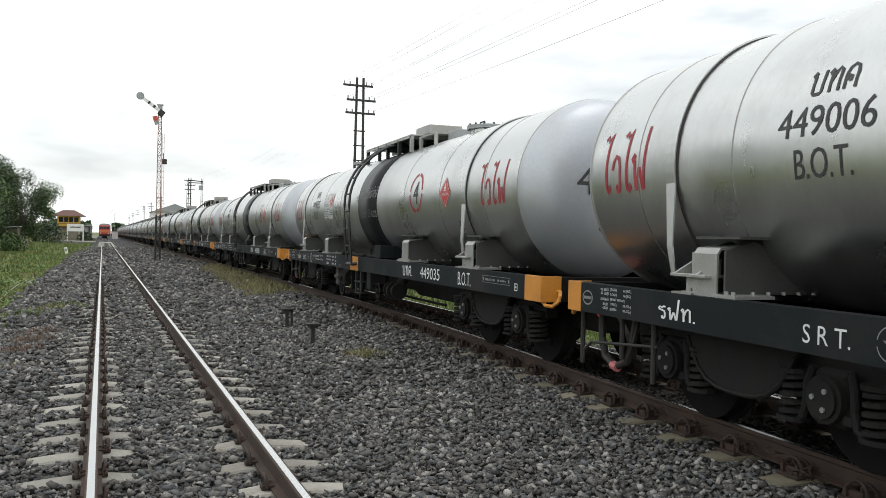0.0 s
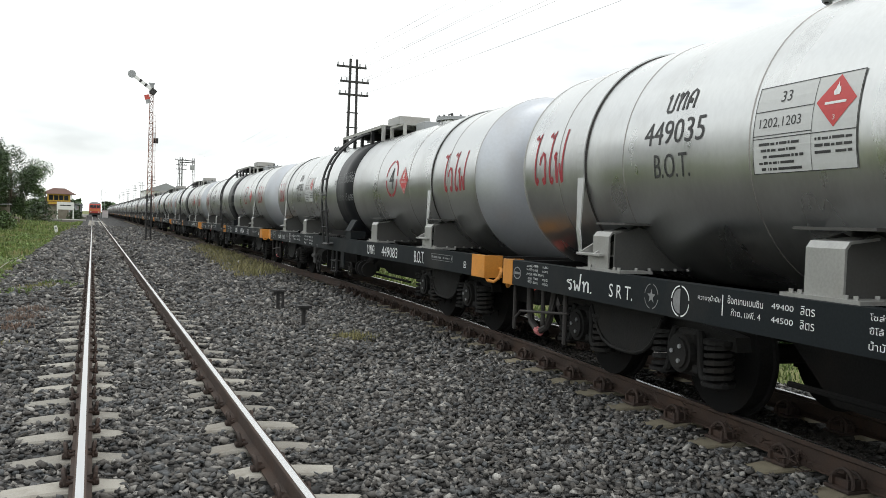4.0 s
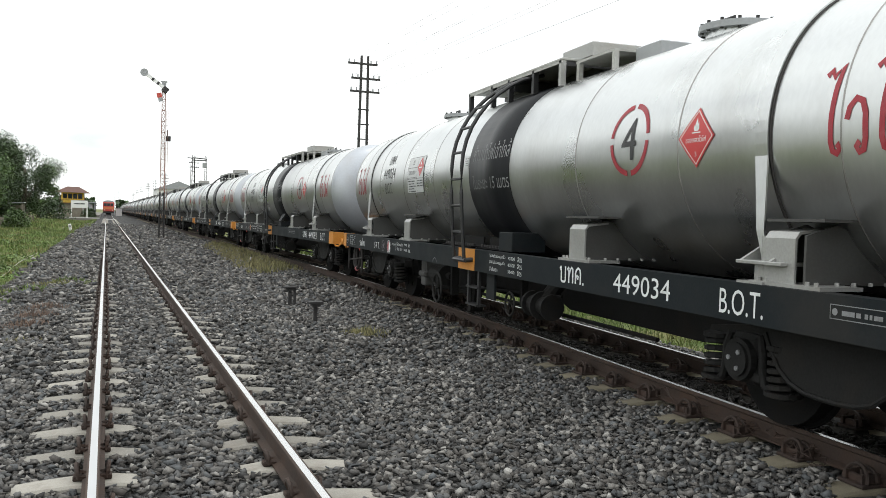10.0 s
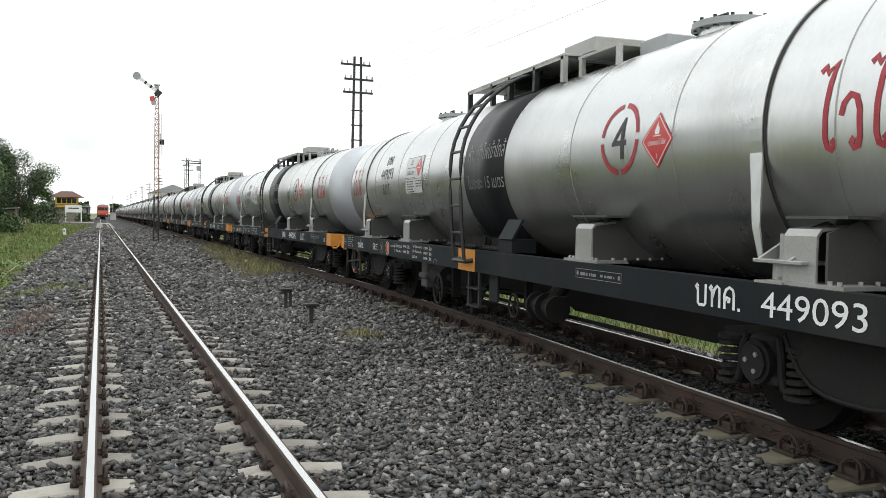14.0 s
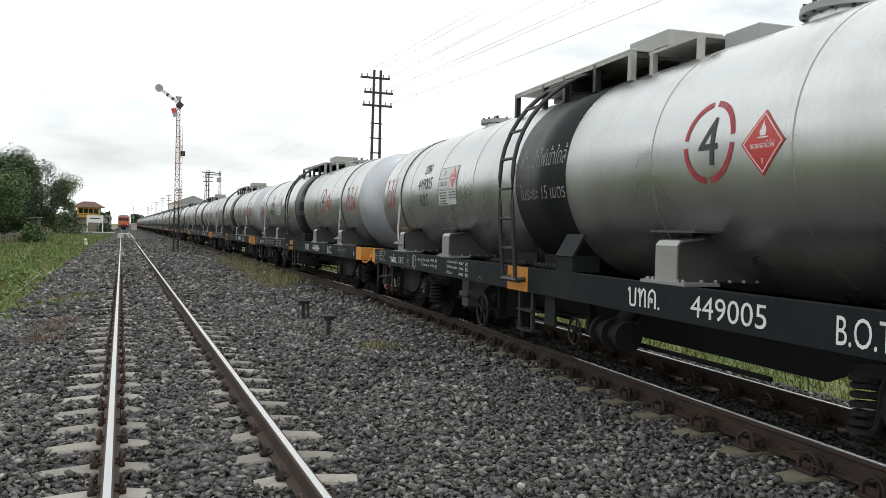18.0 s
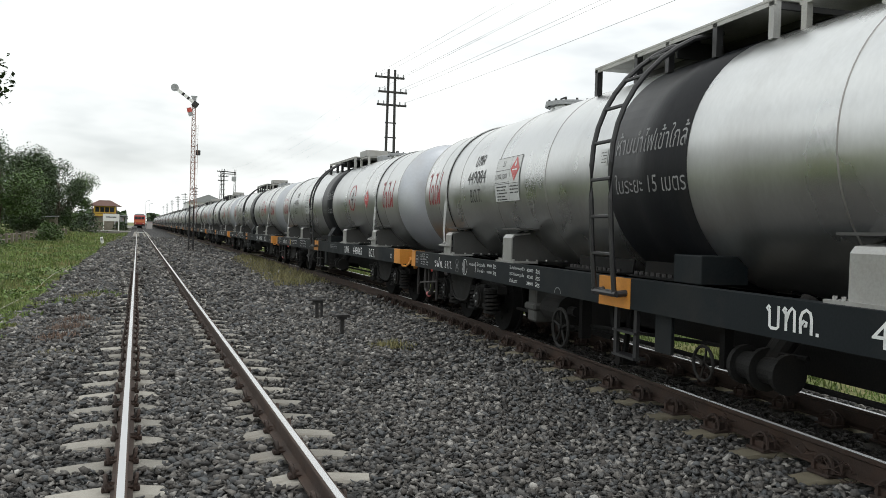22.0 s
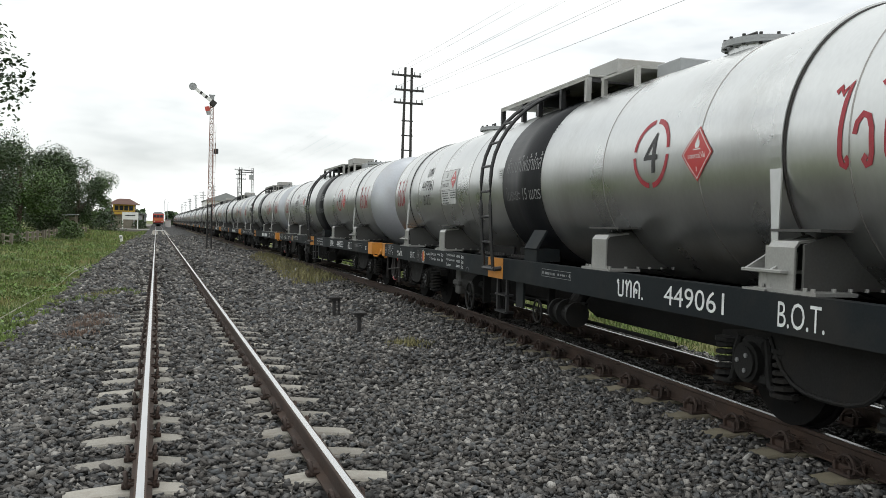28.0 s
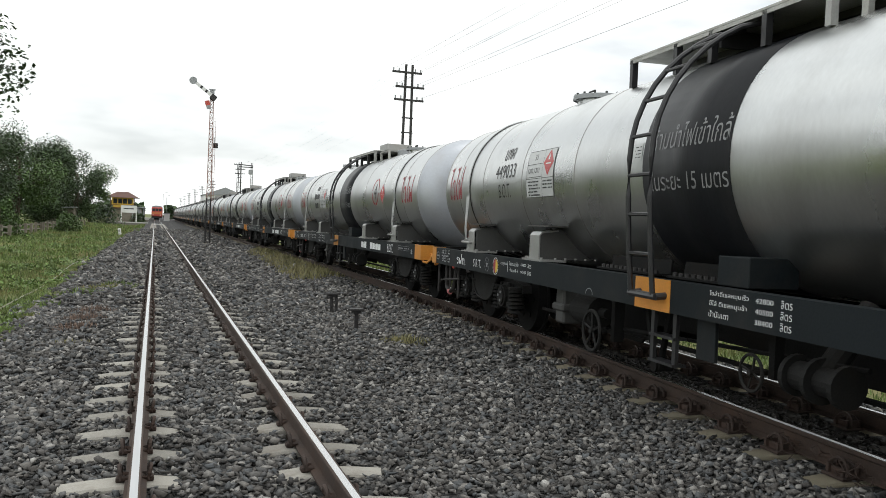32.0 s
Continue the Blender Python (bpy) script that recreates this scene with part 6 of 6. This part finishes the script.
def tuft(x, y, r, n, lo, hi, material, name, label, seed, w=0.006):
    rnd = random.Random(seed)
    v, f = [], []
    for _ in range(n):
        a, d = rnd.uniform(0, 6.3), r * math.sqrt(rnd.random())
        px, py = x + d * math.cos(a), y + d * math.sin(a) * 0.8
        z = bed_height(px, py) - 0.02
        h = rnd.uniform(lo, hi) * (1.1 - 0.6 * d / r)
        b = rnd.uniform(0, 6.3)
        dx, dy = math.cos(b) * w, math.sin(b) * w
        bx, by = rnd.uniform(-0.5, 0.5) * h, rnd.uniform(-0.5, 0.5) * h
        k = len(v)
        v += [(px - dx, py - dy, z), (px + dx, py + dy, z), (px + bx * 0.5 + dx, py + by * 0.5 + dy, z + h * 0.6), (px + bx * 0.5 - dx, py + by * 0.5 - dy, z + h * 0.6), (px + bx, py + by, z + h)]
        f += [(k, k + 1, k + 2, k + 3), (k + 3, k + 2, k + 4)]
    return tagged(raw(name, v, f, material), label, "weed", kind="stuff")


tuft(3.26, 10.9, 0.34, 420, 0.06, 0.20, DRYGRASS, "weed_tuft", "small green and straw weed in the ballast", 31)
for i in range(16):
    tuft(4.15 + 0.035 * i + 0.12 * math.sin(i * 2.1), 22.5 + 1.1 * i, 0.75, 330, 0.10, 0.38, DRYGRASS, "grass_strip", "dry grass strip beside the train's track", 40 + i, 0.011)
for i, (wx, wy, wr) in enumerate([(-0.62, 19.3, 0.5), (-0.95, 18.6, 0.5), (-1.25, 17.6, 0.45)]):
    tuft(wx, wy, wr, 340, 0.06, 0.2, GRASS, "weed_tuft", "green weeds at the edge of the ballast", 60 + i, 0.010)
for i, (wx, wy, wr) in enumerate([(-0.85, 14.2, 0.34), (-0.92, 13.2, 0.36), (-0.95, 12.2, 0.3)]):
    tuft(wx, wy, wr, 300, 0.05, 0.20, REDWEED, "withered_weed", "withered reddish weed in the ballast", 70 + i)
tuft(-0.95, 10.9, 0.3, 170, 0.04, 0.10, DRYGRASS, "weed_tuft", "low weed beside the empty track", 75)
for i, (wx, wy, wr) in enumerate([(-2.1, 12.6, 0.5), (-2.0, 14.0, 0.45), (-1.9, 15.6, 0.5), (-1.75, 17.2, 0.4)]):
    tuft(wx, wy, wr, 360, 0.05, 0.18, GRASS, "creeping_weed", "bright creeping weeds over the stone shoulder", 80 + i, 0.016)


def tree(x, y, h, r, seed, leaf=0.20, count=2600, dark=False, lift=0.35, puffs_n=18, label="leafy broad-crowned tree beside the line"):
    """A tapered trunk, forked limbs and a crown of many leaf clumps with gaps."""
    rnd = random.Random(seed)
    t = tagged(new("tree"), label, "tree")
    t.location = (x, y, -0.25)
    bm = bmesh.new()
    tube(bm, [(0, 0, 0), (0.05 * h * rnd.uniform(-1, 1), 0.02 * h, h * 0.25), (0.06 * h * rnd.uniform(-1, 1), 0, h * 0.5), (0, 0, h * 0.8)], 0.02 * h + 0.04, 7)
    part("trunk", bm, BARK, t)
    puffs = []
    bm = bmesh.new()
    for i in range(puffs_n):
        a = rnd.uniform(0, 6.3)
        d = r * (0.25 + 0.7 * rnd.random())
        z = h * (lift + (0.95 - lift) * rnd.random())
        k = 1 - 0.55 * abs((z / h - 0.62) / 0.4) ** 2
        p = Vector((math.cos(a) * d * max(k, 0.35), math.sin(a) * d * max(k, 0.35), z))
        rod(bm, (0, 0, h * (0.25 + 0.35 * rnd.random())), p, 0.035, 5, 0.012)
        puffs.append((p, r * rnd.uniform(0.24, 0.46)))
    part("branchwork", bm, BARK, t)
    v, f = [], []
    for _ in range(count):
        p, pr = puffs[rnd.randrange(len(puffs))]
        q = Vector((rnd.gauss(0, 1), rnd.gauss(0, 1), rnd.gauss(0, 0.8)))
        q = q.normalized() * pr * rnd.random() ** 0.45
        c = p + q
        e = Euler((rnd.uniform(-0.9, 0.9), rnd.uniform(-0.9, 0.9), rnd.uniform(0, 6.3))).to_matrix()
        s = leaf * rnd.uniform(0.6, 1.4)
        k = len(v)
        for w in ((-0.5, 0, 0), (0, -0.28, 0.06), (0.5, 0, 0), (0, 0.28, 0.06)):
            v.append(tuple(c + e @ (Vector(w) * s)))
        f.append((k, k + 1, k + 2, k + 3))
    raw("crown", v, f, LEAFDARK if dark else LEAF, t)
    return t


tree(-7.45, 25.5, 7.3, 3.8, 101, 0.15, 20000, True, 0.55, 30, "near tree with branches reaching over the grass")
TREES = [(-12.5, 52, 7.6, 3.6, 1), (-10.6, 60, 7.4, 3.2, 1), (-9.4, 68, 7.0, 3.0, 0), (-12.5, 76, 8.4, 4.0, 1), (-9.6, 84, 7.4, 3.0, 1), (-11.5, 96, 9.0, 4.2, 1), (-8.6, 106, 7.6, 3.2, 1), (-11.5, 122, 9.6, 4.5, 1), (-9.4, 138, 8.6, 3.8, 0), (-15, 150, 10.5, 5, 1), (-18, 60, 8.0, 4, 1), (-20, 90, 10.0, 5, 1), (-17, 40, 7.5, 3.6, 1), (-25, 120, 12, 6, 1), (-15, 34, 6.8, 3.2, 0)]
for i, (tx, ty, th, tr, dk) in enumerate(TREES):
    tree(tx, ty, th, tr, 110 + i, 0.09 + 0.0011 * ty, 13000, bool(dk), 0.14, 20, "dense dark green tree beyond the fence" if dk else "lighter green leafy tree beyond the fence")


def bush(x, y, h, r, seed, leaf, count, material, label):
    rnd = random.Random(seed)
    b = tagged(new("bush"), label, "bush")
    b.location = (x, y, -0.3)
    for i in range(9):
        a = rnd.uniform(0, 6.3)
        part("stem", rod(bmesh.new(), (0, 0, 0), (math.cos(a) * r * 0.6, math.sin(a) * r * 0.6, h * rnd.uniform(0.5, 0.9)), 0.02, 4, 0.006), BARK, b)
    v, f = [], []
    for _ in range(count):
        a, t = rnd.uniform(0, 6.3), rnd.random()
        d = r * math.sqrt(rnd.random()) * (1 - 0.6 * t * t) * (0.75 + 0.35 * noise.noise((math.cos(a) * 2, math.sin(a) * 2, t * 3 + seed)))
        c = Vector((math.cos(a) * d, math.sin(a) * d, t * h * (0.85 + 0.3 * noise.noise((a, seed, 0)))))
        e = Euler((rnd.uniform(-1, 1), rnd.uniform(-1, 1), rnd.uniform(0, 6.3))).to_matrix()
        s = leaf * rnd.uniform(0.6, 1.4)
        k = len(v)
        for w in ((-0.5, 0, 0), (0, -0.28, 0.06), (0.5, 0, 0), (0, 0.28, 0.06)):
            v.append(tuple(c + e @ (Vector(w) * s)))
        f.append((k, k + 1, k + 2, k + 3))
    raw("leaves", v, f, material, b)
    return b


bush(-9.3, 50, 3.6, 2.2, 201, 0.17, 3230, LEAF, "light green bush behind the fence")
bush(-8.6, 56, 2.6, 1.7, 202, 0.17, 2280, LEAF, "light green bush behind the fence")
bush(-10.5, 44, 3.2, 2.2, 203, 0.16, 2850, LEAF, "light green bush behind the fence")
bush(-6.6, 74, 1.9, 1.6, 204, 0.18, 1710, LEAF, "low green shrub at the fence")
bush(-7.6, 84, 1.8, 1.8, 205, 0.20, 1710, LEAF, "low green shrub at the fence")
bush(-6.6, 128, 3.2, 3.0, 206, 0.26, 2090, LEAFDARK, "dark rounded shrub near the station")
bush(-2.9, 168, 2.2, 2.0, 207, 0.26, 1330, LEAFDARK, "clipped dark shrub beside the sign")


def far_woods():
    rnd = random.Random(8)
    v, f = [], []
    for x0, x1, y0, h, n in ((-60, -3.5, 300, 6.0, 2600), (3.5, 7.5, 330, 5.5, 500), (9, 120, 320, 6.0, 2600), (-200, -60, 260, 9, 2500), (120, 500, 330, 9, 2500)):
        for _ in range(n):
            x = rnd.uniform(x0, x1)
            c = Vector((x, y0 + rnd.uniform(-12, 12), h * rnd.random() * (0.75 + 0.35 * noise.noise((x * 0.12, y0, 0)))))
            e = Euler((rnd.uniform(-1, 1), rnd.uniform(-1, 1), rnd.uniform(0, 6.3))).to_matrix()
            k = len(v)
            for w in ((-0.9, 0, 0), (0, -0.6, 0.2), (0.9, 0, 0), (0, 0.6, 0.2)):
                v.append(tuple(c + e @ Vector(w)))
            f.append((k, k + 1, k + 2, k + 3))
    tagged(raw("far_woods", v, f, LEAFDARK), "distant belt of dark trees at the horizon", "trees", kind="stuff")


far_woods()


def weeds(name, label, category, centres, leaf, material, seed):
    """Leafy plants scattered in clumps of (x, y, radius, height, number of leaves)."""
    rnd = random.Random(seed)
    v, f = [], []
    for x, y, r, h, n in centres:
        for _ in range(n):
            a, d = rnd.uniform(0, 6.3), r * math.sqrt(rnd.random())
            px, py = x + d * math.cos(a), y + d * math.sin(a)
            c = Vector((px, py, ground_height(px, py) + h * rnd.random() ** 1.3 * (1.1 - 0.8 * d / r)))
            e = Euler((rnd.uniform(-0.9, 0.9), rnd.uniform(-0.9, 0.9), rnd.uniform(0, 6.3))).to_matrix()
            s = leaf * rnd.uniform(0.6, 1.4) * (1 + 0.012 * y)
            k = len(v)
            for q in ((-0.5, 0, 0), (0, -0.3, 0.06), (0.5, 0, 0), (0, 0.3, 0.06)):
                v.append(tuple(c + e @ (Vector(q) * s)))
            f.append((k, k + 1, k + 2, k + 3))
    return tagged(raw(name, v, f, material), label, category, kind="stuff")


plant = random.Random(77)
weeds("slope_weeds", "patchy bright green weeds on the grassy slope", "weeds", [(plant.uniform(-9, -2.3), 11 + 50 * plant.random() ** 1.6, plant.uniform(0.3, 0.9), plant.uniform(0.10, 0.32), 130) for _ in range(150)], 0.07, WEEDLEAF, 78)
# added scrub, not known to grow here: darkens the view between the wagons
weeds("far_hedge", "added dark scrub that closes the bright gaps behind the train", "scrub", [(plant.uniform(11.5, 12.5), 10 + 0.8 * i, plant.uniform(1.0, 1.5), plant.uniform(2.8, 3.4), 2300) for i in range(32)], 0.13, LEAFDARK, 79)

# ---- left side: pipe, fence, marker, station ----
bm = bmesh.new()
tube(bm, [(-2.42 + 0.05 * math.sin(y * 0.35), y, ground_height(-2.42, y) + 0.05 + 0.02 * math.sin(y * 0.5)) for y in np.arange(8, 70, 1.0)], 0.014, 6)
tagged(part("trackside_pipe", bm, CABLE, None), "thin pale pipe lying along the grass edge", "pipe")


def fence():
    fn = tagged(new("fence"), "low weathered fence of posts and rails", "fence")
    rnd = random.Random(4)
    y, k = 40.0, 0
    last = None
    while y < 108:
        x = -8.0 + 0.004 * (y - 50) + 0.1 * rnd.uniform(-1, 1)
        z = ground_height(x, y)
        part("post", boxes((x - 0.09, x + 0.09, y - 0.09, y + 0.09, z - 0.2, z + 0.72 + rnd.uniform(-0.05, 0.05)), bevel=0.01), WOOD, fn)
        if last:
            for h in (0.30, 0.60):
                bm = rod(bmesh.new(), (last[0] - 0.1, last[1], last[2] + h + rnd.uniform(-0.04, 0.04)), (x - 0.1, y, z + h + rnd.uniform(-0.04, 0.04)), 0.045, 6)
                part("fence_rail", bm, WOOD, fn)
        last = (x, y, z)
        y += 2.4


fence()
mk = tagged(new("marker_post"), "small white concrete marker in the grass", "marker")
mk.matrix_basis = pose(-2.45, 70, -0.28, 0, -10, 0)
part("stone", boxes((-0.11, 0.11, -0.07, 0.07, -0.1, 0.66), bevel=0.03), WHITEPAINT, mk)
part("cap_face", boxes((-0.07, 0.07, -0.075, -0.07, 0.4, 0.56)), GREYPAINT, mk)
tagged(part("stop_bar", boxes((0.02, 0.98, 128.2, 128.7, 0.10, 0.19), bevel=0.01), WHITEPAINT, None), "white painted bar lying between the rails", "track marker")


def shed(x, y):
    s = tagged(new("shed"), "small open shed with a pale sheet roof", "shed")
    s.location = (x, y, -0.2)
    part("roof", prism(bmesh.new(), [(-1.6, 1.95), (1.6, 2.15), (1.6, 2.23), (-1.6, 2.03)], "y", -1.2, 1.2), GREYPAINT, s)
    for a in (-1.4, 1.4):
        for b in (-1, 1):
            part("post", boxes((a - 0.06, a + 0.06, b - 0.06, b + 0.06, 0, 2.05)), WOOD, s)
    part("back_wall", boxes((-1.4, 1.4, 0.95, 1.0, 0, 1.9)), WOOD, s)


shed(-9.6, 100)


def signal_cabin():
    h = tagged(new("signal_cabin"), "two-storey yellow timber cabin with red-brown hipped roof", "cabin")
    h.location = (-5.6, 172, -0.2)
    part("lower_wall", boxes((-1.9, 1.5, -1.8, 1.8, 0, 2.6)), WOOD, h)
    part("floor_band", boxes((-2.4, 2.0, -2.3, 2.3, 2.6, 2.75)), ROOFRED, h)
    wall = part("upper_wall", boxes((-2.1, 1.7, -2.0, 2.0, 2.75, 4.65)), YELLOWWALL, h, "yellow upper storey")
    for x in (-1.8, -0.95, -0.1, 0.75):
        part("window", boxes((x, x + 0.7, -2.03, -1.99, 3.5, 4.4)), GLASSDARK, h)
        part("window_frame", boxes((x - 0.04, x + 0.74, -2.06, -2.03, 3.44, 3.5), (x - 0.04, x, -2.06, -2.03, 3.44, 4.46), (x + 0.7, x + 0.74, -2.06, -2.03, 3.44, 4.46)), YELLOWWALL, h)
    for x in (-2.3, 1.9):
        part("veranda_post", boxes((x - 0.07, x + 0.07, -2.25, -2.11, 0, 4.65)), ROOFRED, h)
    part("veranda_rail", boxes((-2.3, 1.9, -2.26, -2.2, 3.2, 3.28)), ROOFRED, h)
    bm = bmesh.new()
    vs = [bm.verts.new(p) for p in [(-3.2, -3, 4.62), (2.8, -3, 4.62), (2.8, 3, 4.62), (-3.2, 3, 4.62), (-1.2, 0, 5.75), (0.8, 0, 5.75)]]
    for q in ((0, 1, 5, 4), (1, 2, 5), (2, 3, 4, 5), (3, 0, 4), (3, 2, 1, 0)):
        bm.faces.new([vs[i] for i in q])
    part("roof", bm, ROOFRED, h)


signal_cabin()


def name_board():
    s = tagged(new("name_board"), "white station name board with black writing on posts", "sign")
    s.location = (-4.35, 160, -0.2)
    part("board", boxes((-1.3, 1.3, -0.05, 0.05, 1.9, 3.05), bevel=0.01), WHITEPAINT, s)
    part("frame", boxes((-1.36, 1.36, -0.06, 0.06, 3.05, 3.12), (-1.36, 1.36, -0.06, 0.06, 1.83, 1.9)), WHITEPAINT, s)
    for x in (-1.25, 1.25):
        part("post", boxes((x - 0.1, x + 0.1, 0.05, 0.2, 0, 3.0)), WHITEPAINT, s)
    v, f = bars(1.7, 0.22, 7, 90)
    raw("writing", [(-0.85 + a, -0.056, 2.45 + b) for a, b in v], f, STENCIL_BLACK, s)


name_board()
tagged(part("platform", boxes((-9, -1.15, 178, 300, -0.3, 0.42), bevel=0.03), PLATFORM, None), "low pale concrete station platform", "platform", kind="structure")
tagged(part("crossing_slab", boxes((-7, -1.0, 140, 152, -0.3, 0.10), bevel=0.03), PLATFORM, None), "flat concrete slab beside the track", "slab", kind="structure")
tagged(part("platform_shelter", boxes((-12, -3.2, 205, 230, 0.42, 2.7), bevel=0.03), GREYPAINT, None), "low grey station building with plain walls", "building")
tagged(part("platform_roof", boxes((-12.5, -2.2, 204, 231, 2.9, 3.05), (-2.6, -2.4, 206, 206.2, 0.42, 2.9), (-2.6, -2.4, 218, 218.2, 0.42, 2.9), (-2.6, -2.4, 229, 229.2, 0.42, 2.9)), GREYPAINT, None), "flat platform roof on posts", "roof")


def railcar():
    """A red diesel railcar standing at the platform on the empty track."""
    r = tagged(new("railcar"), "red and orange diesel railcar standing at the platform", "railcar")
    r.location = (0.5, 224, 0)
    part("body", boxes((-1.3, 1.3, 0, 18, 1.0, 3.35), bevel=0.15), REDPAINT, r)
    part("roof", prism(bmesh.new(), [(-1.3, 3.3), (1.3, 3.3), (1.05, 3.6), (0.5, 3.74), (-0.5, 3.74), (-1.05, 3.6)], "y", 0.05, 17.95), GREYPAINT, r)
    for x in (-1.1, -0.35, 0.42):
        part("cab_window", boxes((x, x + 0.68, -0.03, 0.02, 2.35, 3.0), bevel=0.02), GLASSDARK, r)
    part("nose_band", boxes((-1.25, 1.25, -0.025, 0.02, 1.55, 2.1)), ORANGEBODY, r)
    for x in (-0.9, 0.9):
        bm = rod(bmesh.new(), (x, -0.08, 1.35), (x, 0.0, 1.35), 0.12, 14)
        part("headlamp", bm, WHITEPAINT, r)
    part("buffer_beam", boxes((-1.25, 1.25, -0.05, 0.1, 0.62, 1.0)), DARKIRON, r)
    part("coupler", boxes((-0.12, 0.12, -0.5, 0, 0.7, 0.95)), DARKIRON, r)
    for y in (2.4, 4.3, 13.5, 15.4):
        bm = rod(bmesh.new(), (-0.6, y, 0.6), (0.6, y, 0.6), 0.42, 16)
        part("wheelset", bm, DARKIRON, r)
    for i in range(8):
        for s in (-1.31, 1.29):
            part("side_window", boxes((s, s + 0.02, 2 + 1.9 * i, 3.3 + 1.9 * i, 2.2, 3.0)), GLASSDARK, r)


railcar()
hut = tagged(new("crossing_hut"), "small white hut beside the far track", "hut")
hut.location = (2.9, 228, -0.1)
part("wall", boxes((-0.7, 0.7, -0.7, 0.7, 0, 1.9), bevel=0.02), WHITEPAINT, hut)
part("roof", boxes((-0.9, 0.9, -0.9, 0.9, 1.9, 2.0)), GREYPAINT, hut)


def lamp_post(x, y, h):
    p = tagged(new("lamp_post"), "thin grey lamp post with a bent arm", "street lamp")
    p.location = (x, y, 0)
    bm = bmesh.new()
    tube(bm, [(0, 0, -0.2), (0, 0, h - 0.6), (0.25, 0, h - 0.1), (0.8, 0, h)], 0.06, 6)
    part("pole", bm, GREYPAINT, p)
    part("lamp_head", boxes((0.7, 1.2, -0.1, 0.1, h - 0.06, h + 0.06), bevel=0.02), GREYPAINT, p)


lamp_post(2.2, 262, 8.0)
lamp_post(3.6, 300, 8.0)


def warehouse():
    s = tagged(new("warehouse"), "white warehouse with a blue sheet roof behind the train", "warehouse")
    s.location = (12.6, 190, -0.3)
    part("wall", boxes((-2.6, 6, 0, 14, 0, 6.6)), WHITEPAINT, s)
    part("roof", prism(bmesh.new(), [(-3, 6.5), (6.4, 6.5), (1.7, 8.3)], "y", -0.5, 14.5), BLUEROOF, s)
    for i in range(4):
        part("window", boxes((-2.0 + 1.9 * i, -1.0 + 1.9 * i, -0.02, 0.02, 4.2, 5.4)), GLASSDARK, s)


warehouse()
motions()
